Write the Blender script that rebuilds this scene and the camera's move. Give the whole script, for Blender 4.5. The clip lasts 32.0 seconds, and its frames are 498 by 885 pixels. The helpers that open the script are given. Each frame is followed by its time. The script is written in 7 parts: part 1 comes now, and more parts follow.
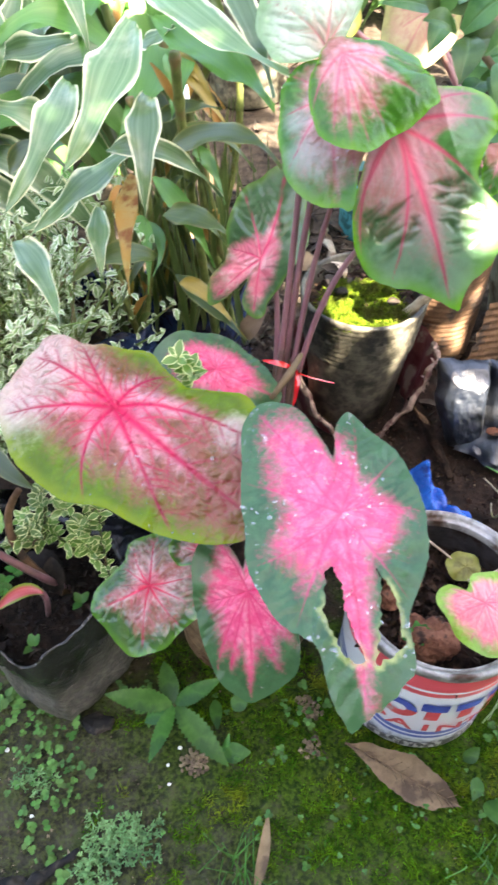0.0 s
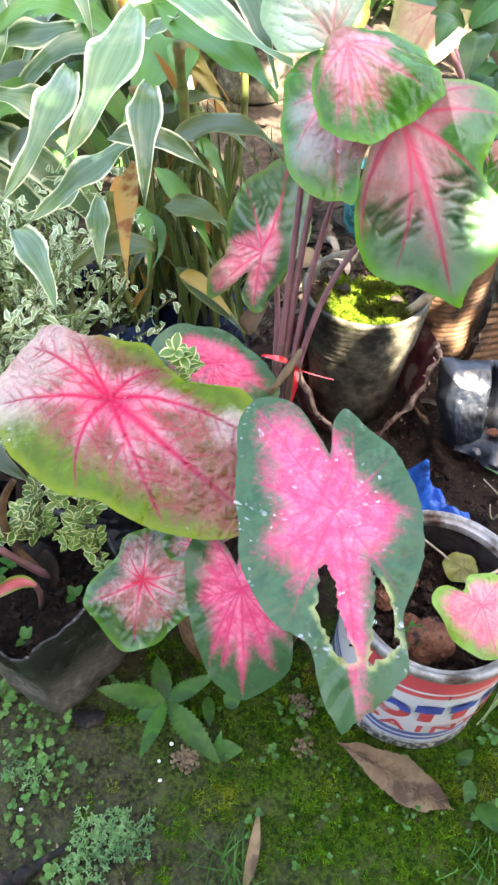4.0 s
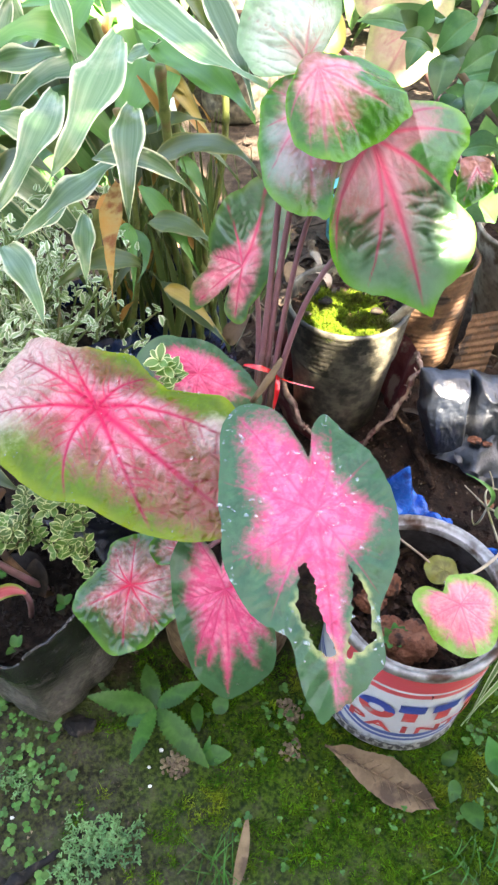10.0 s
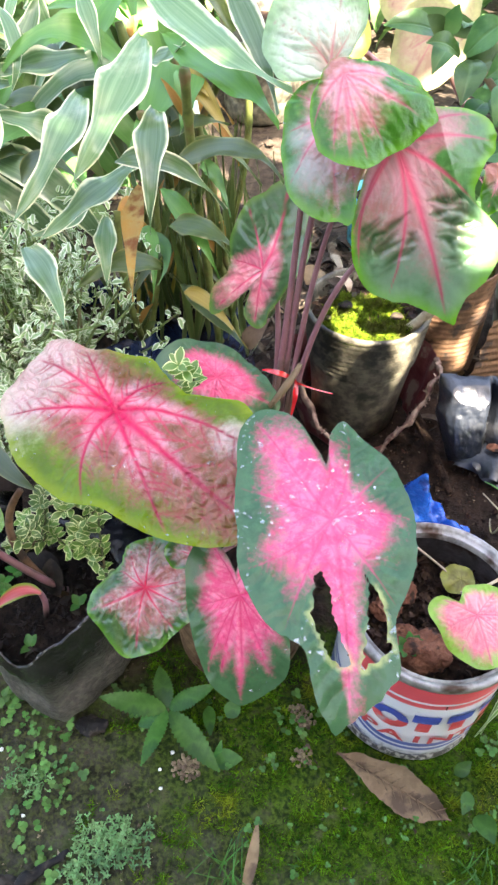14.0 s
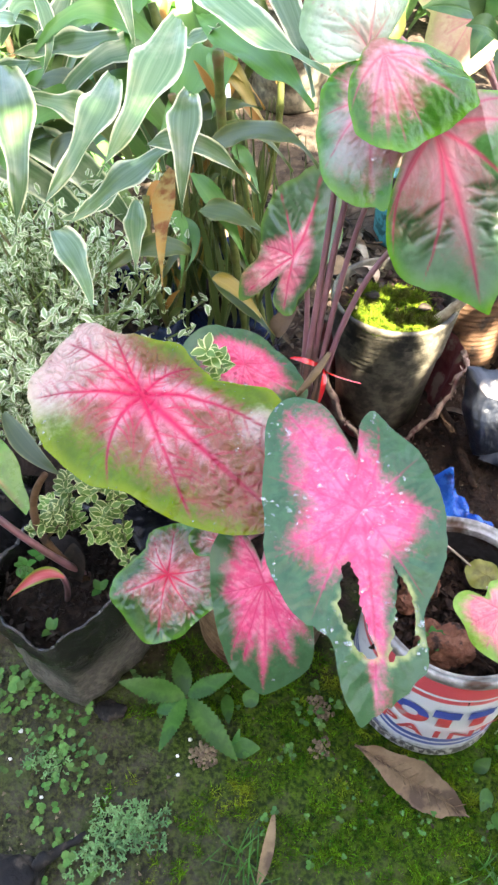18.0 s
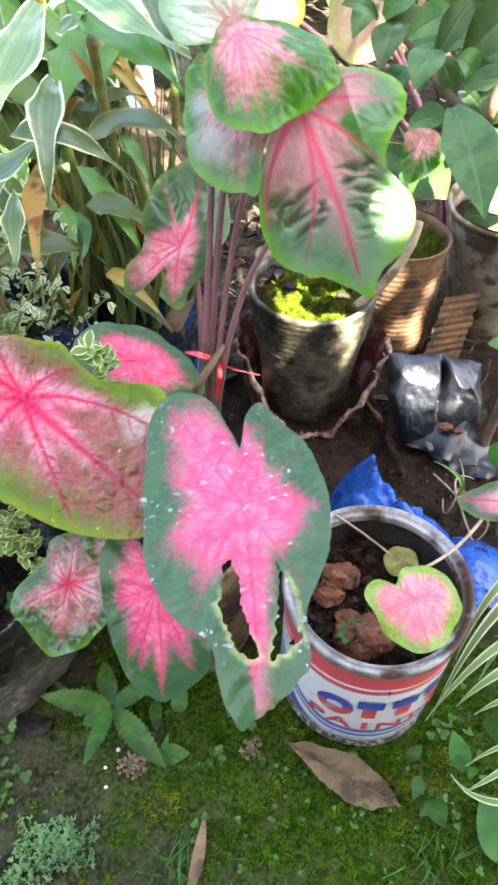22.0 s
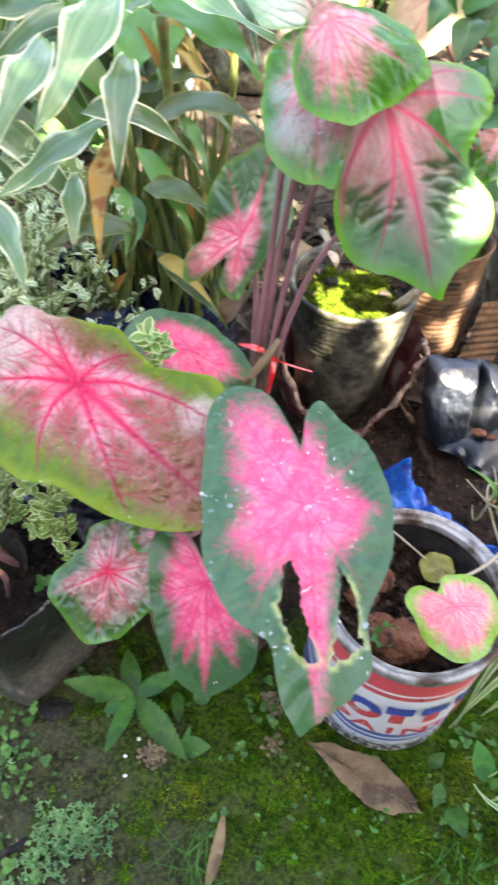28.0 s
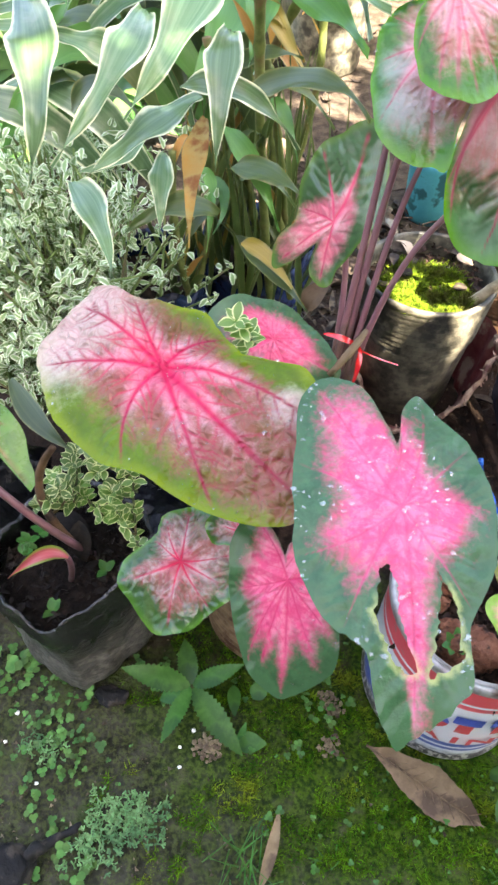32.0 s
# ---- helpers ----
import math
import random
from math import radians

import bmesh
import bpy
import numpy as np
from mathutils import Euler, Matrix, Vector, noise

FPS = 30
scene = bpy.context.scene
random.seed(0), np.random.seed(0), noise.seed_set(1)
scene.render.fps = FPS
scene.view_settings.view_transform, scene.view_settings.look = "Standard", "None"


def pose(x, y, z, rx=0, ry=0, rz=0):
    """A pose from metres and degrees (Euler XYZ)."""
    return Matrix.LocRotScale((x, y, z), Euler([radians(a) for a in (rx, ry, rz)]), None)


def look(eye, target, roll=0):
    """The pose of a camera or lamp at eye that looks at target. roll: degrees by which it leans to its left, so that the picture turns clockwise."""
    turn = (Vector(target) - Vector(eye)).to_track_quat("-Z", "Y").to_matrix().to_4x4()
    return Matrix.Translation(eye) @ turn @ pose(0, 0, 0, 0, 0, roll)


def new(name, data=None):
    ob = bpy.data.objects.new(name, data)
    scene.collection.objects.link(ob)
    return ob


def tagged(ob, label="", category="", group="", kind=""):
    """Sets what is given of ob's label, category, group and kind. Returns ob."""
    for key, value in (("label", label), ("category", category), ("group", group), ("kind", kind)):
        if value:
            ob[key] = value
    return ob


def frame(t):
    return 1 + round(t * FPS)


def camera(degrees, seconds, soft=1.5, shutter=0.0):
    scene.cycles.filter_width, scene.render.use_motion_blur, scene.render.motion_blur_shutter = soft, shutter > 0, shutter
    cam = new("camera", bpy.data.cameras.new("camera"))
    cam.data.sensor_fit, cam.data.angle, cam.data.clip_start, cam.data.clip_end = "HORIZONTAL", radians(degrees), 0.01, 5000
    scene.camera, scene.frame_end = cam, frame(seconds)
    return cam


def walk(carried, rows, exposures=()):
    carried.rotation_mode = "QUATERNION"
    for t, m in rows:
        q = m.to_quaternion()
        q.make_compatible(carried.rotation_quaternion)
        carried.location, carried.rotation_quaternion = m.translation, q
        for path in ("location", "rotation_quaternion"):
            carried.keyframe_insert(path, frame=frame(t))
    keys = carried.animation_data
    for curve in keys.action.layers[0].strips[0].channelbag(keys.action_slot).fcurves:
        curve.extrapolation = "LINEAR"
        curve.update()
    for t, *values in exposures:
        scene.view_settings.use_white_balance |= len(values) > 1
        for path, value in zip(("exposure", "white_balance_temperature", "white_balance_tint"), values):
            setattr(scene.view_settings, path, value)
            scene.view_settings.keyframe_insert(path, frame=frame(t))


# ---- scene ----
cam = camera(39.94, 32.0, soft=2.6, shutter=0.5)
PATH = [
    (0, pose(-0.0085, 0.0094, 0.7483, 40.52, 0.47, 1.03)),
    (0.5, pose(0.0046, 0.0068, 0.7538, 41.11, -0.41, -0.78)),
    (1, pose(0.0091, 0.0068, 0.7551, 41.19, -0.22, -0.93)),
    (1.5, pose(0.0063, 0.0068, 0.7556, 41.49, 0.15, -0.23)),
    (2, pose(0.0027, 0.0089, 0.7520, 41.09, -0.26, 0.83)),
    (2.5, pose(-0.0021, 0.0088, 0.7494, 40.79, -0.39, 1.10)),
    (3, pose(-0.0007, 0.0080, 0.7498, 41.10, -0.70, 1.45)),
    (3.5, pose(-0.0061, 0.0118, 0.7462, 40.60, -0.55, 1.97)),
    (5.5, pose(0.0001, 0.0089, 0.7408, 40.10, 0.38, 1.32)),
    (6, pose(-0.0031, 0.0057, 0.7441, 40.34, -0.02, 1.11)),
    (6.5, pose(-0.0011, 0.0016, 0.7470, 41.01, 0.07, 1.34)),
    (7, pose(0.0024, 0.0020, 0.7448, 40.88, 0.18, 1.17)),
    (7.5, pose(0.0002, -0.0018, 0.7488, 41.36, -0.07, 1.12)),
    (8, pose(-0.0024, -0.0049, 0.7502, 41.48, -0.51, 1.05)),
    (8.5, pose(0.0014, -0.0023, 0.7504, 41.67, -0.40, 0.78)),
    (9, pose(0.0004, 0.0002, 0.7502, 41.53, -0.58, 0.66)),
    (9.5, pose(-0.0032, -0.0034, 0.7490, 41.52, -0.59, 1.22)),
    (10, pose(0.0008, -0.0043, 0.7514, 41.60, -0.33, 0.89)),
    (10.5, pose(0.0021, -0.0029, 0.7520, 41.56, -0.31, 0.98)),
    (11, pose(0.0050, -0.0010, 0.7529, 41.68, -0.33, 0.54)),
    (11.5, pose(0.0005, -0.0024, 0.7561, 41.68, -0.98, 0.92)),
    (12, pose(0.0001, -0.0017, 0.7534, 41.51, -1.00, 2.18)),
    (12.5, pose(0.0011, 0.0002, 0.7534, 41.42, -0.31, 2.30)),
    (13, pose(-0.0015, 0.0031, 0.7513, 41.33, -0.12, 2.70)),
    (13.5, pose(-0.0039, 0.0028, 0.7523, 41.48, -0.17, 2.95)),
    (14, pose(-0.0003, -0.0002, 0.7524, 41.62, -0.04, 2.59)),
    (14.5, pose(0.0004, -0.0033, 0.7535, 41.78, -0.04, 2.40)),
    (16.5, pose(0.0092, -0.0007, 0.7518, 41.59, 0.47, 1.91)),
    (17, pose(0.0050, -0.0005, 0.7509, 41.34, 0.03, 2.72)),
    (17.5, pose(-0.0005, 0.0005, 0.7492, 40.93, -0.14, 3.78)),
    (18, pose(-0.0076, 0.0004, 0.7471, 40.92, 0.23, 4.46)),
    (18.5, pose(0.0074, -0.0018, 0.7379, 40.07, 0.38, 3.38)),
    (19, pose(-0.0048, 0.0045, 0.7412, 40.33, 0.62, 4.96)),
    (19.5, pose(-0.0083, 0.0128, 0.7427, 40.37, 0.54, 5.31)),
    (20, pose(-0.0135, 0.0079, 0.7474, 40.97, -0.10, 5.44)),
    (20.5, pose(-0.0176, 0.0081, 0.7451, 41.73, 0.09, 5.34)),
    (21, pose(-0.0009, 0.0066, 0.7370, 41.11, -0.39, 3.75)),
    (21.5, pose(0.0222, 0.0069, 0.7267, 40.05, -0.17, 1.92)),
    (22, pose(0.0453, 0.0122, 0.7348, 40.68, 0.14, 0.21)),
    (22.5, pose(0.0510, 0.0100, 0.7390, 41.05, -0.17, -0.24)),
    (23, pose(0.0476, 0.0169, 0.7395, 41.06, -0.63, 0.46)),
    (23.5, pose(0.0305, 0.0250, 0.7367, 40.72, -0.91, 2.13)),
    (24, pose(0.0065, 0.0250, 0.7381, 40.72, -0.93, 4.46)),
    (24.5, pose(-0.0138, 0.0210, 0.7408, 41.17, -0.27, 6.93)),
    (26.5, pose(-0.0293, 0.0117, 0.7444, 41.35, -0.71, 7.44)),
    (27, pose(-0.0240, 0.0120, 0.7454, 41.37, -1.03, 6.58)),
    (27.5, pose(-0.0158, 0.0164, 0.7360, 40.29, -0.87, 6.02)),
    (28, pose(0.0096, 0.0196, 0.7301, 39.88, -1.79, 2.94)),
    (28.5, pose(0.0306, 0.0208, 0.7241, 39.28, -3.19, 0.89)),
    (29, pose(0.0235, 0.0277, 0.7237, 39.38, -2.45, 1.87)),
    (29.5, pose(0.0231, 0.0316, 0.7200, 39.09, -2.15, 2.29)),
    (30, pose(0.0029, 0.0328, 0.7218, 39.30, -1.91, 4.52)),
    (30.5, pose(-0.0125, 0.0252, 0.7199, 39.25, -1.53, 5.56)),
    (31, pose(-0.0262, 0.0224, 0.7145, 38.52, -1.01, 6.91)),
    (31.5, pose(-0.0320, 0.0221, 0.7189, 39.01, -1.43, 7.01)),
    (32, pose(-0.0246, 0.0297, 0.7168, 38.90, -1.11, 6.80)),
]
walk(cam, PATH, exposures=[(0.0, 4.20, 7150.0, 15.5), (32.0, 4.20, 7150.0, 15.5)])

# ---- sky and sun ----
SUN = Vector((0.42, -0.62, 0.90)).normalized()
world = bpy.data.worlds.new("sky")
scene.world = world
world.use_nodes = True
wt = world.node_tree
sky = wt.nodes.new("ShaderNodeTexSky")
sky.sky_type, sky.sun_disc = "NISHITA", False
sky.sun_elevation = math.asin(SUN.z)
sky.dust_density, sky.air_density = 4.0, 1.0
sky.sun_rotation = math.atan2(SUN.x, SUN.y)
wt.links.new(sky.outputs[0], wt.nodes["Background"].inputs[0])
wt.nodes["Background"].inputs[1].default_value = 0.08
sun = new("sun", bpy.data.lights.new("sun", "SUN"))
sun.data.energy, sun.data.angle, sun.data.color = 5.0, radians(0.5), (1.0, 0.95, 0.85)
sun.matrix_world = look(SUN * 5, (0, 0, 0))


# ---- node materials ----
def nodes_of(name):
    m = bpy.data.materials.new(name)
    m.use_nodes = True
    return m, m.node_tree, m.node_tree.nodes["Principled BSDF"]


def add(t, kind, **sockets):
    n = t.nodes.new(kind)
    for key, value in sockets.items():
        key = key.replace("_", " ")
        if hasattr(value, "is_output"):
            t.links.new(value, n.inputs[key])
        else:
            n.inputs[key].default_value = value
    return n


def rgba(c):
    return (*c, 1.0) if len(c) == 3 else c


def mix(t, fac, a, b, blend="MIX"):
    n = t.nodes.new("ShaderNodeMix")
    n.data_type, n.blend_type = "RGBA", blend
    for i, v in ((0, fac), (6, a), (7, b)):
        if hasattr(v, "is_output"):
            t.links.new(v, n.inputs[i])
        else:
            n.inputs[i].default_value = rgba(v) if i else v
    return n.outputs[2]


def ramp(t, value, lo, hi):
    n = t.nodes.new("ShaderNodeMapRange")
    n.interpolation_type = "SMOOTHSTEP"
    t.links.new(value, n.inputs[0])
    n.inputs[1].default_value, n.inputs[2].default_value = lo, hi
    return n.outputs[0]


def calc(t, op, a, b=0.0):
    n = t.nodes.new("ShaderNodeMath")
    n.operation = op
    for i, v in enumerate((a, b)):
        if hasattr(v, "is_output"):
            t.links.new(v, n.inputs[i])
        else:
            n.inputs[i].default_value = v
    return n.outputs[0]


def attr(t, name):
    n = t.nodes.new("ShaderNodeAttribute")
    n.attribute_name = name
    return n.outputs["Fac"]


def grain(t, scale, detail=6.0, where=None, rough=0.6):
    n = add(t, "ShaderNodeTexNoise", Scale=scale, Detail=detail, Roughness=rough)
    co = where or t.nodes.new("ShaderNodeTexCoord").outputs["Object"]
    t.links.new(co, n.inputs["Vector"])
    return n.outputs["Fac"]


def bumped(t, b, height, strength, distance=0.002):
    n = add(t, "ShaderNodeBump", Strength=strength, Distance=distance, Height=height)
    t.links.new(n.outputs[0], b.inputs["Normal"])


def translucent(t, b, colour, share):
    tr = t.nodes.new("ShaderNodeBsdfTranslucent")
    t.links.new(colour, tr.inputs[0])
    ms = t.nodes.new("ShaderNodeMixShader")
    ms.inputs[0].default_value = share
    t.links.new(b.outputs[0], ms.inputs[1])
    t.links.new(tr.outputs[0], ms.inputs[2])
    t.links.new(ms.outputs[0], t.nodes["Material Output"].inputs[0])


def surface(name, c1, c2, c3=None, s1=30.0, s3=6.0, cut=(0.5, 0.62), rough=(0.6, 0.9), bump=0.5, bscale=120.0,
            metal=0.0, island=0.0, spec=0.25, thru=0.0, deep=0.002):
    """Two colours in fine grain, a third in broad stains, uneven gloss and relief."""
    m, t, b = nodes_of(name)
    fine, broad = grain(t, s1), grain(t, s3, 4.0)
    col = mix(t, ramp(t, fine, 0.35, 0.65), c1, c2)
    if c3:
        col = mix(t, ramp(t, broad, *cut), col, c3)
    if island:
        g = t.nodes.new("ShaderNodeNewGeometry").outputs["Random Per Island"]
        o = t.nodes.new("ShaderNodeObjectInfo").outputs["Random"]
        v = calc(t, "FRACT", calc(t, "ADD", g, o))
        h = add(t, "ShaderNodeHueSaturation", Color=col)
        t.links.new(calc(t, "ADD", 1.0 - island, calc(t, "MULTIPLY", v, 2 * island)), h.inputs["Value"])
        t.links.new(calc(t, "ADD", 0.485, calc(t, "MULTIPLY", v, 0.03)), h.inputs["Hue"])
        col = h.outputs[0]
    t.links.new(col, b.inputs["Base Color"])
    r = add(t, "ShaderNodeMapRange", Value=broad)
    r.inputs[3].default_value, r.inputs[4].default_value = rough
    t.links.new(r.outputs[0], b.inputs["Roughness"])
    b.inputs["Metallic"].default_value = metal
    b.inputs["Specular IOR Level"].default_value = spec
    if bump:
        bumped(t, b, grain(t, bscale, 5.0), bump, deep)
    if thru:
        translucent(t, b, col, thru)
    return m


def aroid(name, margin, pink, vein, patch, edge=(0.5, 0.8), patchy=0.5, veiny=0.9, rim=None, rough=0.3, mott=60.0, pucker=0.0, net=0.0,
          run=0.12, pale=None, cut=(0.42, 0.60), core=None, halo=0.0, bump=0.35, twigs=0.6, spec=0.5, band=None, dark=None, furrow=0.8, relief_depth=0.002):
    """A heart-shaped leaf: a coloured heart that runs out along the veins into a green margin."""
    m, t, b = nodes_of(name)
    rho, v1, v2 = attr(t, "rho"), attr(t, "vein"), attr(t, "branch")
    spots, broad, fine = grain(t, mott, 6.0, rough=0.7), grain(t, 22.0, 3.0), grain(t, 260.0, 4.0, rough=0.7)
    cell = t.nodes.new("ShaderNodeTexVoronoi")
    cell.feature = "DISTANCE_TO_EDGE"
    cell.inputs["Scale"].default_value = 140.0
    cell.inputs["Randomness"].default_value = 1.0
    wob = t.nodes.new("ShaderNodeVectorMath")
    wob.operation = "MULTIPLY_ADD"
    nz = add(t, "ShaderNodeTexNoise", Scale=60.0, Detail=2.0)
    co = t.nodes.new("ShaderNodeTexCoord").outputs["Object"]
    t.links.new(co, nz.inputs["Vector"])
    t.links.new(nz.outputs["Color"], wob.inputs[0])
    wob.inputs[1].default_value = (0.012, 0.012, 0.012)
    t.links.new(co, wob.inputs[2])
    t.links.new(wob.outputs[0], cell.inputs["Vector"])
    cells = cell.outputs["Distance"]
    reach = calc(t, "ADD", attr(t, "reach"), calc(t, "MULTIPLY", calc(t, "SUBTRACT", broad, 0.5), 0.40))
    reach = calc(t, "ADD", reach, calc(t, "MULTIPLY", calc(t, "SUBTRACT", spots, 0.5), 0.40))
    reach = calc(t, "ADD", reach, calc(t, "MULTIPLY", calc(t, "SUBTRACT", fine, 0.5), 0.30))
    reach = calc(t, "SUBTRACT", reach, calc(t, "ADD", calc(t, "MULTIPLY", v1, run), calc(t, "MULTIPLY", v2, run * 0.35)))
    heart = calc(t, "SUBTRACT", 1.0, ramp(t, reach, *edge))
    green = mix(t, ramp(t, spots, 0.35, 0.7), margin, tuple(c * 1.5 for c in margin))
    if rim:
        green = mix(t, ramp(t, rho, 0.86, 1.0), green, rim)
    red = mix(t, calc(t, "MULTIPLY", ramp(t, spots, *cut), patchy), pink, patch)
    if dark:
        red = mix(t, calc(t, "MULTIPLY", ramp(t, grain(t, 34.0, 5.0, rough=0.65), 0.46, 0.60), 0.75), red, dark)
    col = mix(t, heart, green, red)
    # pale blotches: whitish marbling with the sky's sheen painted in
    if pale:
        back = calc(t, "ADD", attr(t, "back"), calc(t, "MULTIPLY", calc(t, "SUBTRACT", spots, 0.5), 1.1))
        col = mix(t, calc(t, "MULTIPLY", ramp(t, back, 0.15, 1.0), 0.62), col, pale)
    if band:
        wide = calc(t, "ADD", attr(t, "halo"), calc(t, "MULTIPLY", calc(t, "SUBTRACT", spots, 0.5), 0.8))
        col = mix(t, calc(t, "MULTIPLY", calc(t, "MULTIPLY", ramp(t, wide, 0.25, 0.8), heart), 0.8), col, band)
    if core:
        glow = calc(t, "SUBTRACT", 1.0, ramp(t, calc(t, "ADD", rho, calc(t, "MULTIPLY", calc(t, "SUBTRACT", spots, 0.5), 0.3)), 0.08, 0.46))
        near = calc(t, "ADD", attr(t, "halo"), calc(t, "MULTIPLY", calc(t, "SUBTRACT", spots, 0.5), 0.9))
        near = calc(t, "MULTIPLY", calc(t, "MULTIPLY", ramp(t, near, 0.2, 0.9), heart), halo)
        col = mix(t, calc(t, "MULTIPLY", calc(t, "MAXIMUM", glow, near), 0.8), col, core)
    # creases coloured darker green: streaked pigment plus painted-in furrow shade
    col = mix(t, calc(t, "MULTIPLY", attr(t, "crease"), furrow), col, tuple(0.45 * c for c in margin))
    if net:
        web = calc(t, "SUBTRACT", 1.0, ramp(t, cells, 0.0, 0.09))
        col = mix(t, calc(t, "MULTIPLY", calc(t, "MULTIPLY", web, heart), net), col, tuple(0.5 * c for c in vein))
    lines = calc(t, "MULTIPLY", calc(t, "MAXIMUM", v1, calc(t, "MULTIPLY", calc(t, "MULTIPLY", v2, twigs), calc(t, "ADD", heart, 0.15))), veiny)
    fade = calc(t, "SUBTRACT", 1.0, ramp(t, rho, 0.80, 1.0))
    col = mix(t, calc(t, "MULTIPLY", lines, fade), col, mix(t, ramp(t, rho, 0.2, 0.8), vein, tuple(0.42 * c for c in vein)))
    col = mix(t, calc(t, "MULTIPLY", calc(t, "MULTIPLY", ramp(t, calc(t, "ADD", attr(t, "torn"), calc(t, "MULTIPLY", calc(t, "SUBTRACT", spots, 0.5), 0.9)), 0.62, 1.1), ramp(t, rho, 0.60, 0.76)), 0.7), col, (0.46, 0.48, 0.16))
    t.links.new(col, b.inputs["Base Color"])
    gloss = add(t, "ShaderNodeMapRange", Value=spots)
    gloss.inputs[3].default_value, gloss.inputs[4].default_value = rough - 0.06, rough + 0.12
    t.links.new(gloss.outputs[0], b.inputs["Roughness"])
    b.inputs["Specular IOR Level"].default_value = spec
    relief = calc(t, "ADD", calc(t, "MULTIPLY", fine, 0.25), calc(t, "MULTIPLY", spots, 0.5))
    relief = calc(t, "ADD", relief, calc(t, "MULTIPLY", ramp(t, cells, 0.0, 0.6), calc(t, "MULTIPLY", calc(t, "ADD", heart, 0.25), pucker)))
    bumped(t, b, relief, bump, relief_depth)
    translucent(t, b, col, 0.2)
    return m


def ribbon_mat(name, green, green2, cream, at=(0.68, 0.86), rough=0.35):
    """A strap leaf with a pale border and long faint stripes."""
    m, t, b = nodes_of(name)
    lat, along = attr(t, "lat"), attr(t, "stripe")
    wob = calc(t, "ADD", lat, calc(t, "MULTIPLY", calc(t, "SUBTRACT", grain(t, 60.0, 3.0), 0.5), 0.34))
    co = t.nodes.new("ShaderNodeCombineXYZ")
    t.links.new(along, co.inputs[0])
    stripes = grain(t, 4.5, 4.0, co.outputs[0])
    body = mix(t, ramp(t, stripes, 0.2, 0.8), green, green2)
    body = mix(t, calc(t, "MULTIPLY", ramp(t, grain(t, 25.0), 0.55, 0.75), 0.35), body, tuple(0.5 * a + 0.5 * c for a, c in zip(green, cream)))
    o = t.nodes.new("ShaderNodeObjectInfo").outputs["Random"]
    h = add(t, "ShaderNodeHueSaturation", Color=body)
    t.links.new(calc(t, "ADD", 0.7, calc(t, "MULTIPLY", o, 0.6)), h.inputs["Value"])
    col = mix(t, ramp(t, wob, *at), h.outputs[0], cream)
    t.links.new(col, b.inputs["Base Color"])
    b.inputs["Roughness"].default_value = rough
    b.inputs["Specular IOR Level"].default_value = 0.6
    bumped(t, b, stripes, 0.12, 0.001)
    translucent(t, b, col, 0.25)
    return m


M = {}
M["hot"] = aroid("hot_pink_leaf", (0.034, 0.094, 0.036), (0.76, 0.080, 0.19), (0.66, 0.035, 0.13), (0.85, 0.21, 0.34), (0.44, 0.82), 0.65, 0.55, rim=(0.046, 0.118, 0.045), mott=80.0, pucker=0.5, run=0.10, rough=0.15, bump=0.7, spec=0.5)
M["hot_narrow"] = aroid("hot_pink_leaf_wide_margin", (0.034, 0.092, 0.036), (0.76, 0.095, 0.22), (0.68, 0.03, 0.13), (0.86, 0.29, 0.40), (0.42, 0.84), 0.6, 0.75, rim=(0.044, 0.112, 0.044), mott=70.0, pucker=0.45, run=0.12, rough=0.18, bump=0.5, spec=0.3)
M["hot_small"] = aroid("pink_leaf_green_rim", (0.17, 0.31, 0.035), (0.80, 0.20, 0.25), (0.70, 0.06, 0.16), (0.88, 0.38, 0.38), (0.60, 0.92), 0.6, 0.6, rough=0.26)
M["mottled"] = aroid("mottled_leaf", (0.068, 0.125, 0.001), (0.27, 0.105, 0.075), (0.62, 0.016, 0.085), (0.52, 0.27, 0.24), (0.48, 0.80), 0.5, 1.0, (0.145, 0.215, 0.003), 0.12, 70.0, 0.9, 0.22, 0.08, (0.68, 0.52, 0.50), (0.46, 0.70), (0.54, 0.03, 0.095), 0.0, 0.75, 0.7, 0.28, (0.80, 0.36, 0.44), (0.125, 0.075, 0.016), 0.3, 0.0028)
M["small_mottled"] = aroid("small_mottled_leaf", (0.024, 0.080, 0.014), (0.34, 0.115, 0.10), (0.66, 0.020, 0.075), (0.60, 0.46, 0.41), (0.52, 0.78), 0.7, 1.0, (0.055, 0.175, 0.010), 0.10, 60.0, 0.8, 0.12, 0.10, None, (0.40, 0.62), (0.60, 0.06, 0.12), 0.0, 0.7, 0.45, 0.7, (0.74, 0.50, 0.49), (0.12, 0.075, 0.030), 0.4, 0.002)
M["top"] = aroid("top_leaf", (0.026, 0.115, 0.008), (0.38, 0.15, 0.12), (0.72, 0.12, 0.18), (0.58, 0.40, 0.38), (0.46, 0.76), 0.7, 0.75, (0.070, 0.235, 0.005), 0.12, 45.0, 0.5, 0.0, 0.10, (0.36, 0.40, 0.36), (0.40, 0.66), None, 0.0, 0.7, 0.25, 0.42, (0.72, 0.34, 0.38), (0.12, 0.12, 0.04), 0.6, 0.0026)
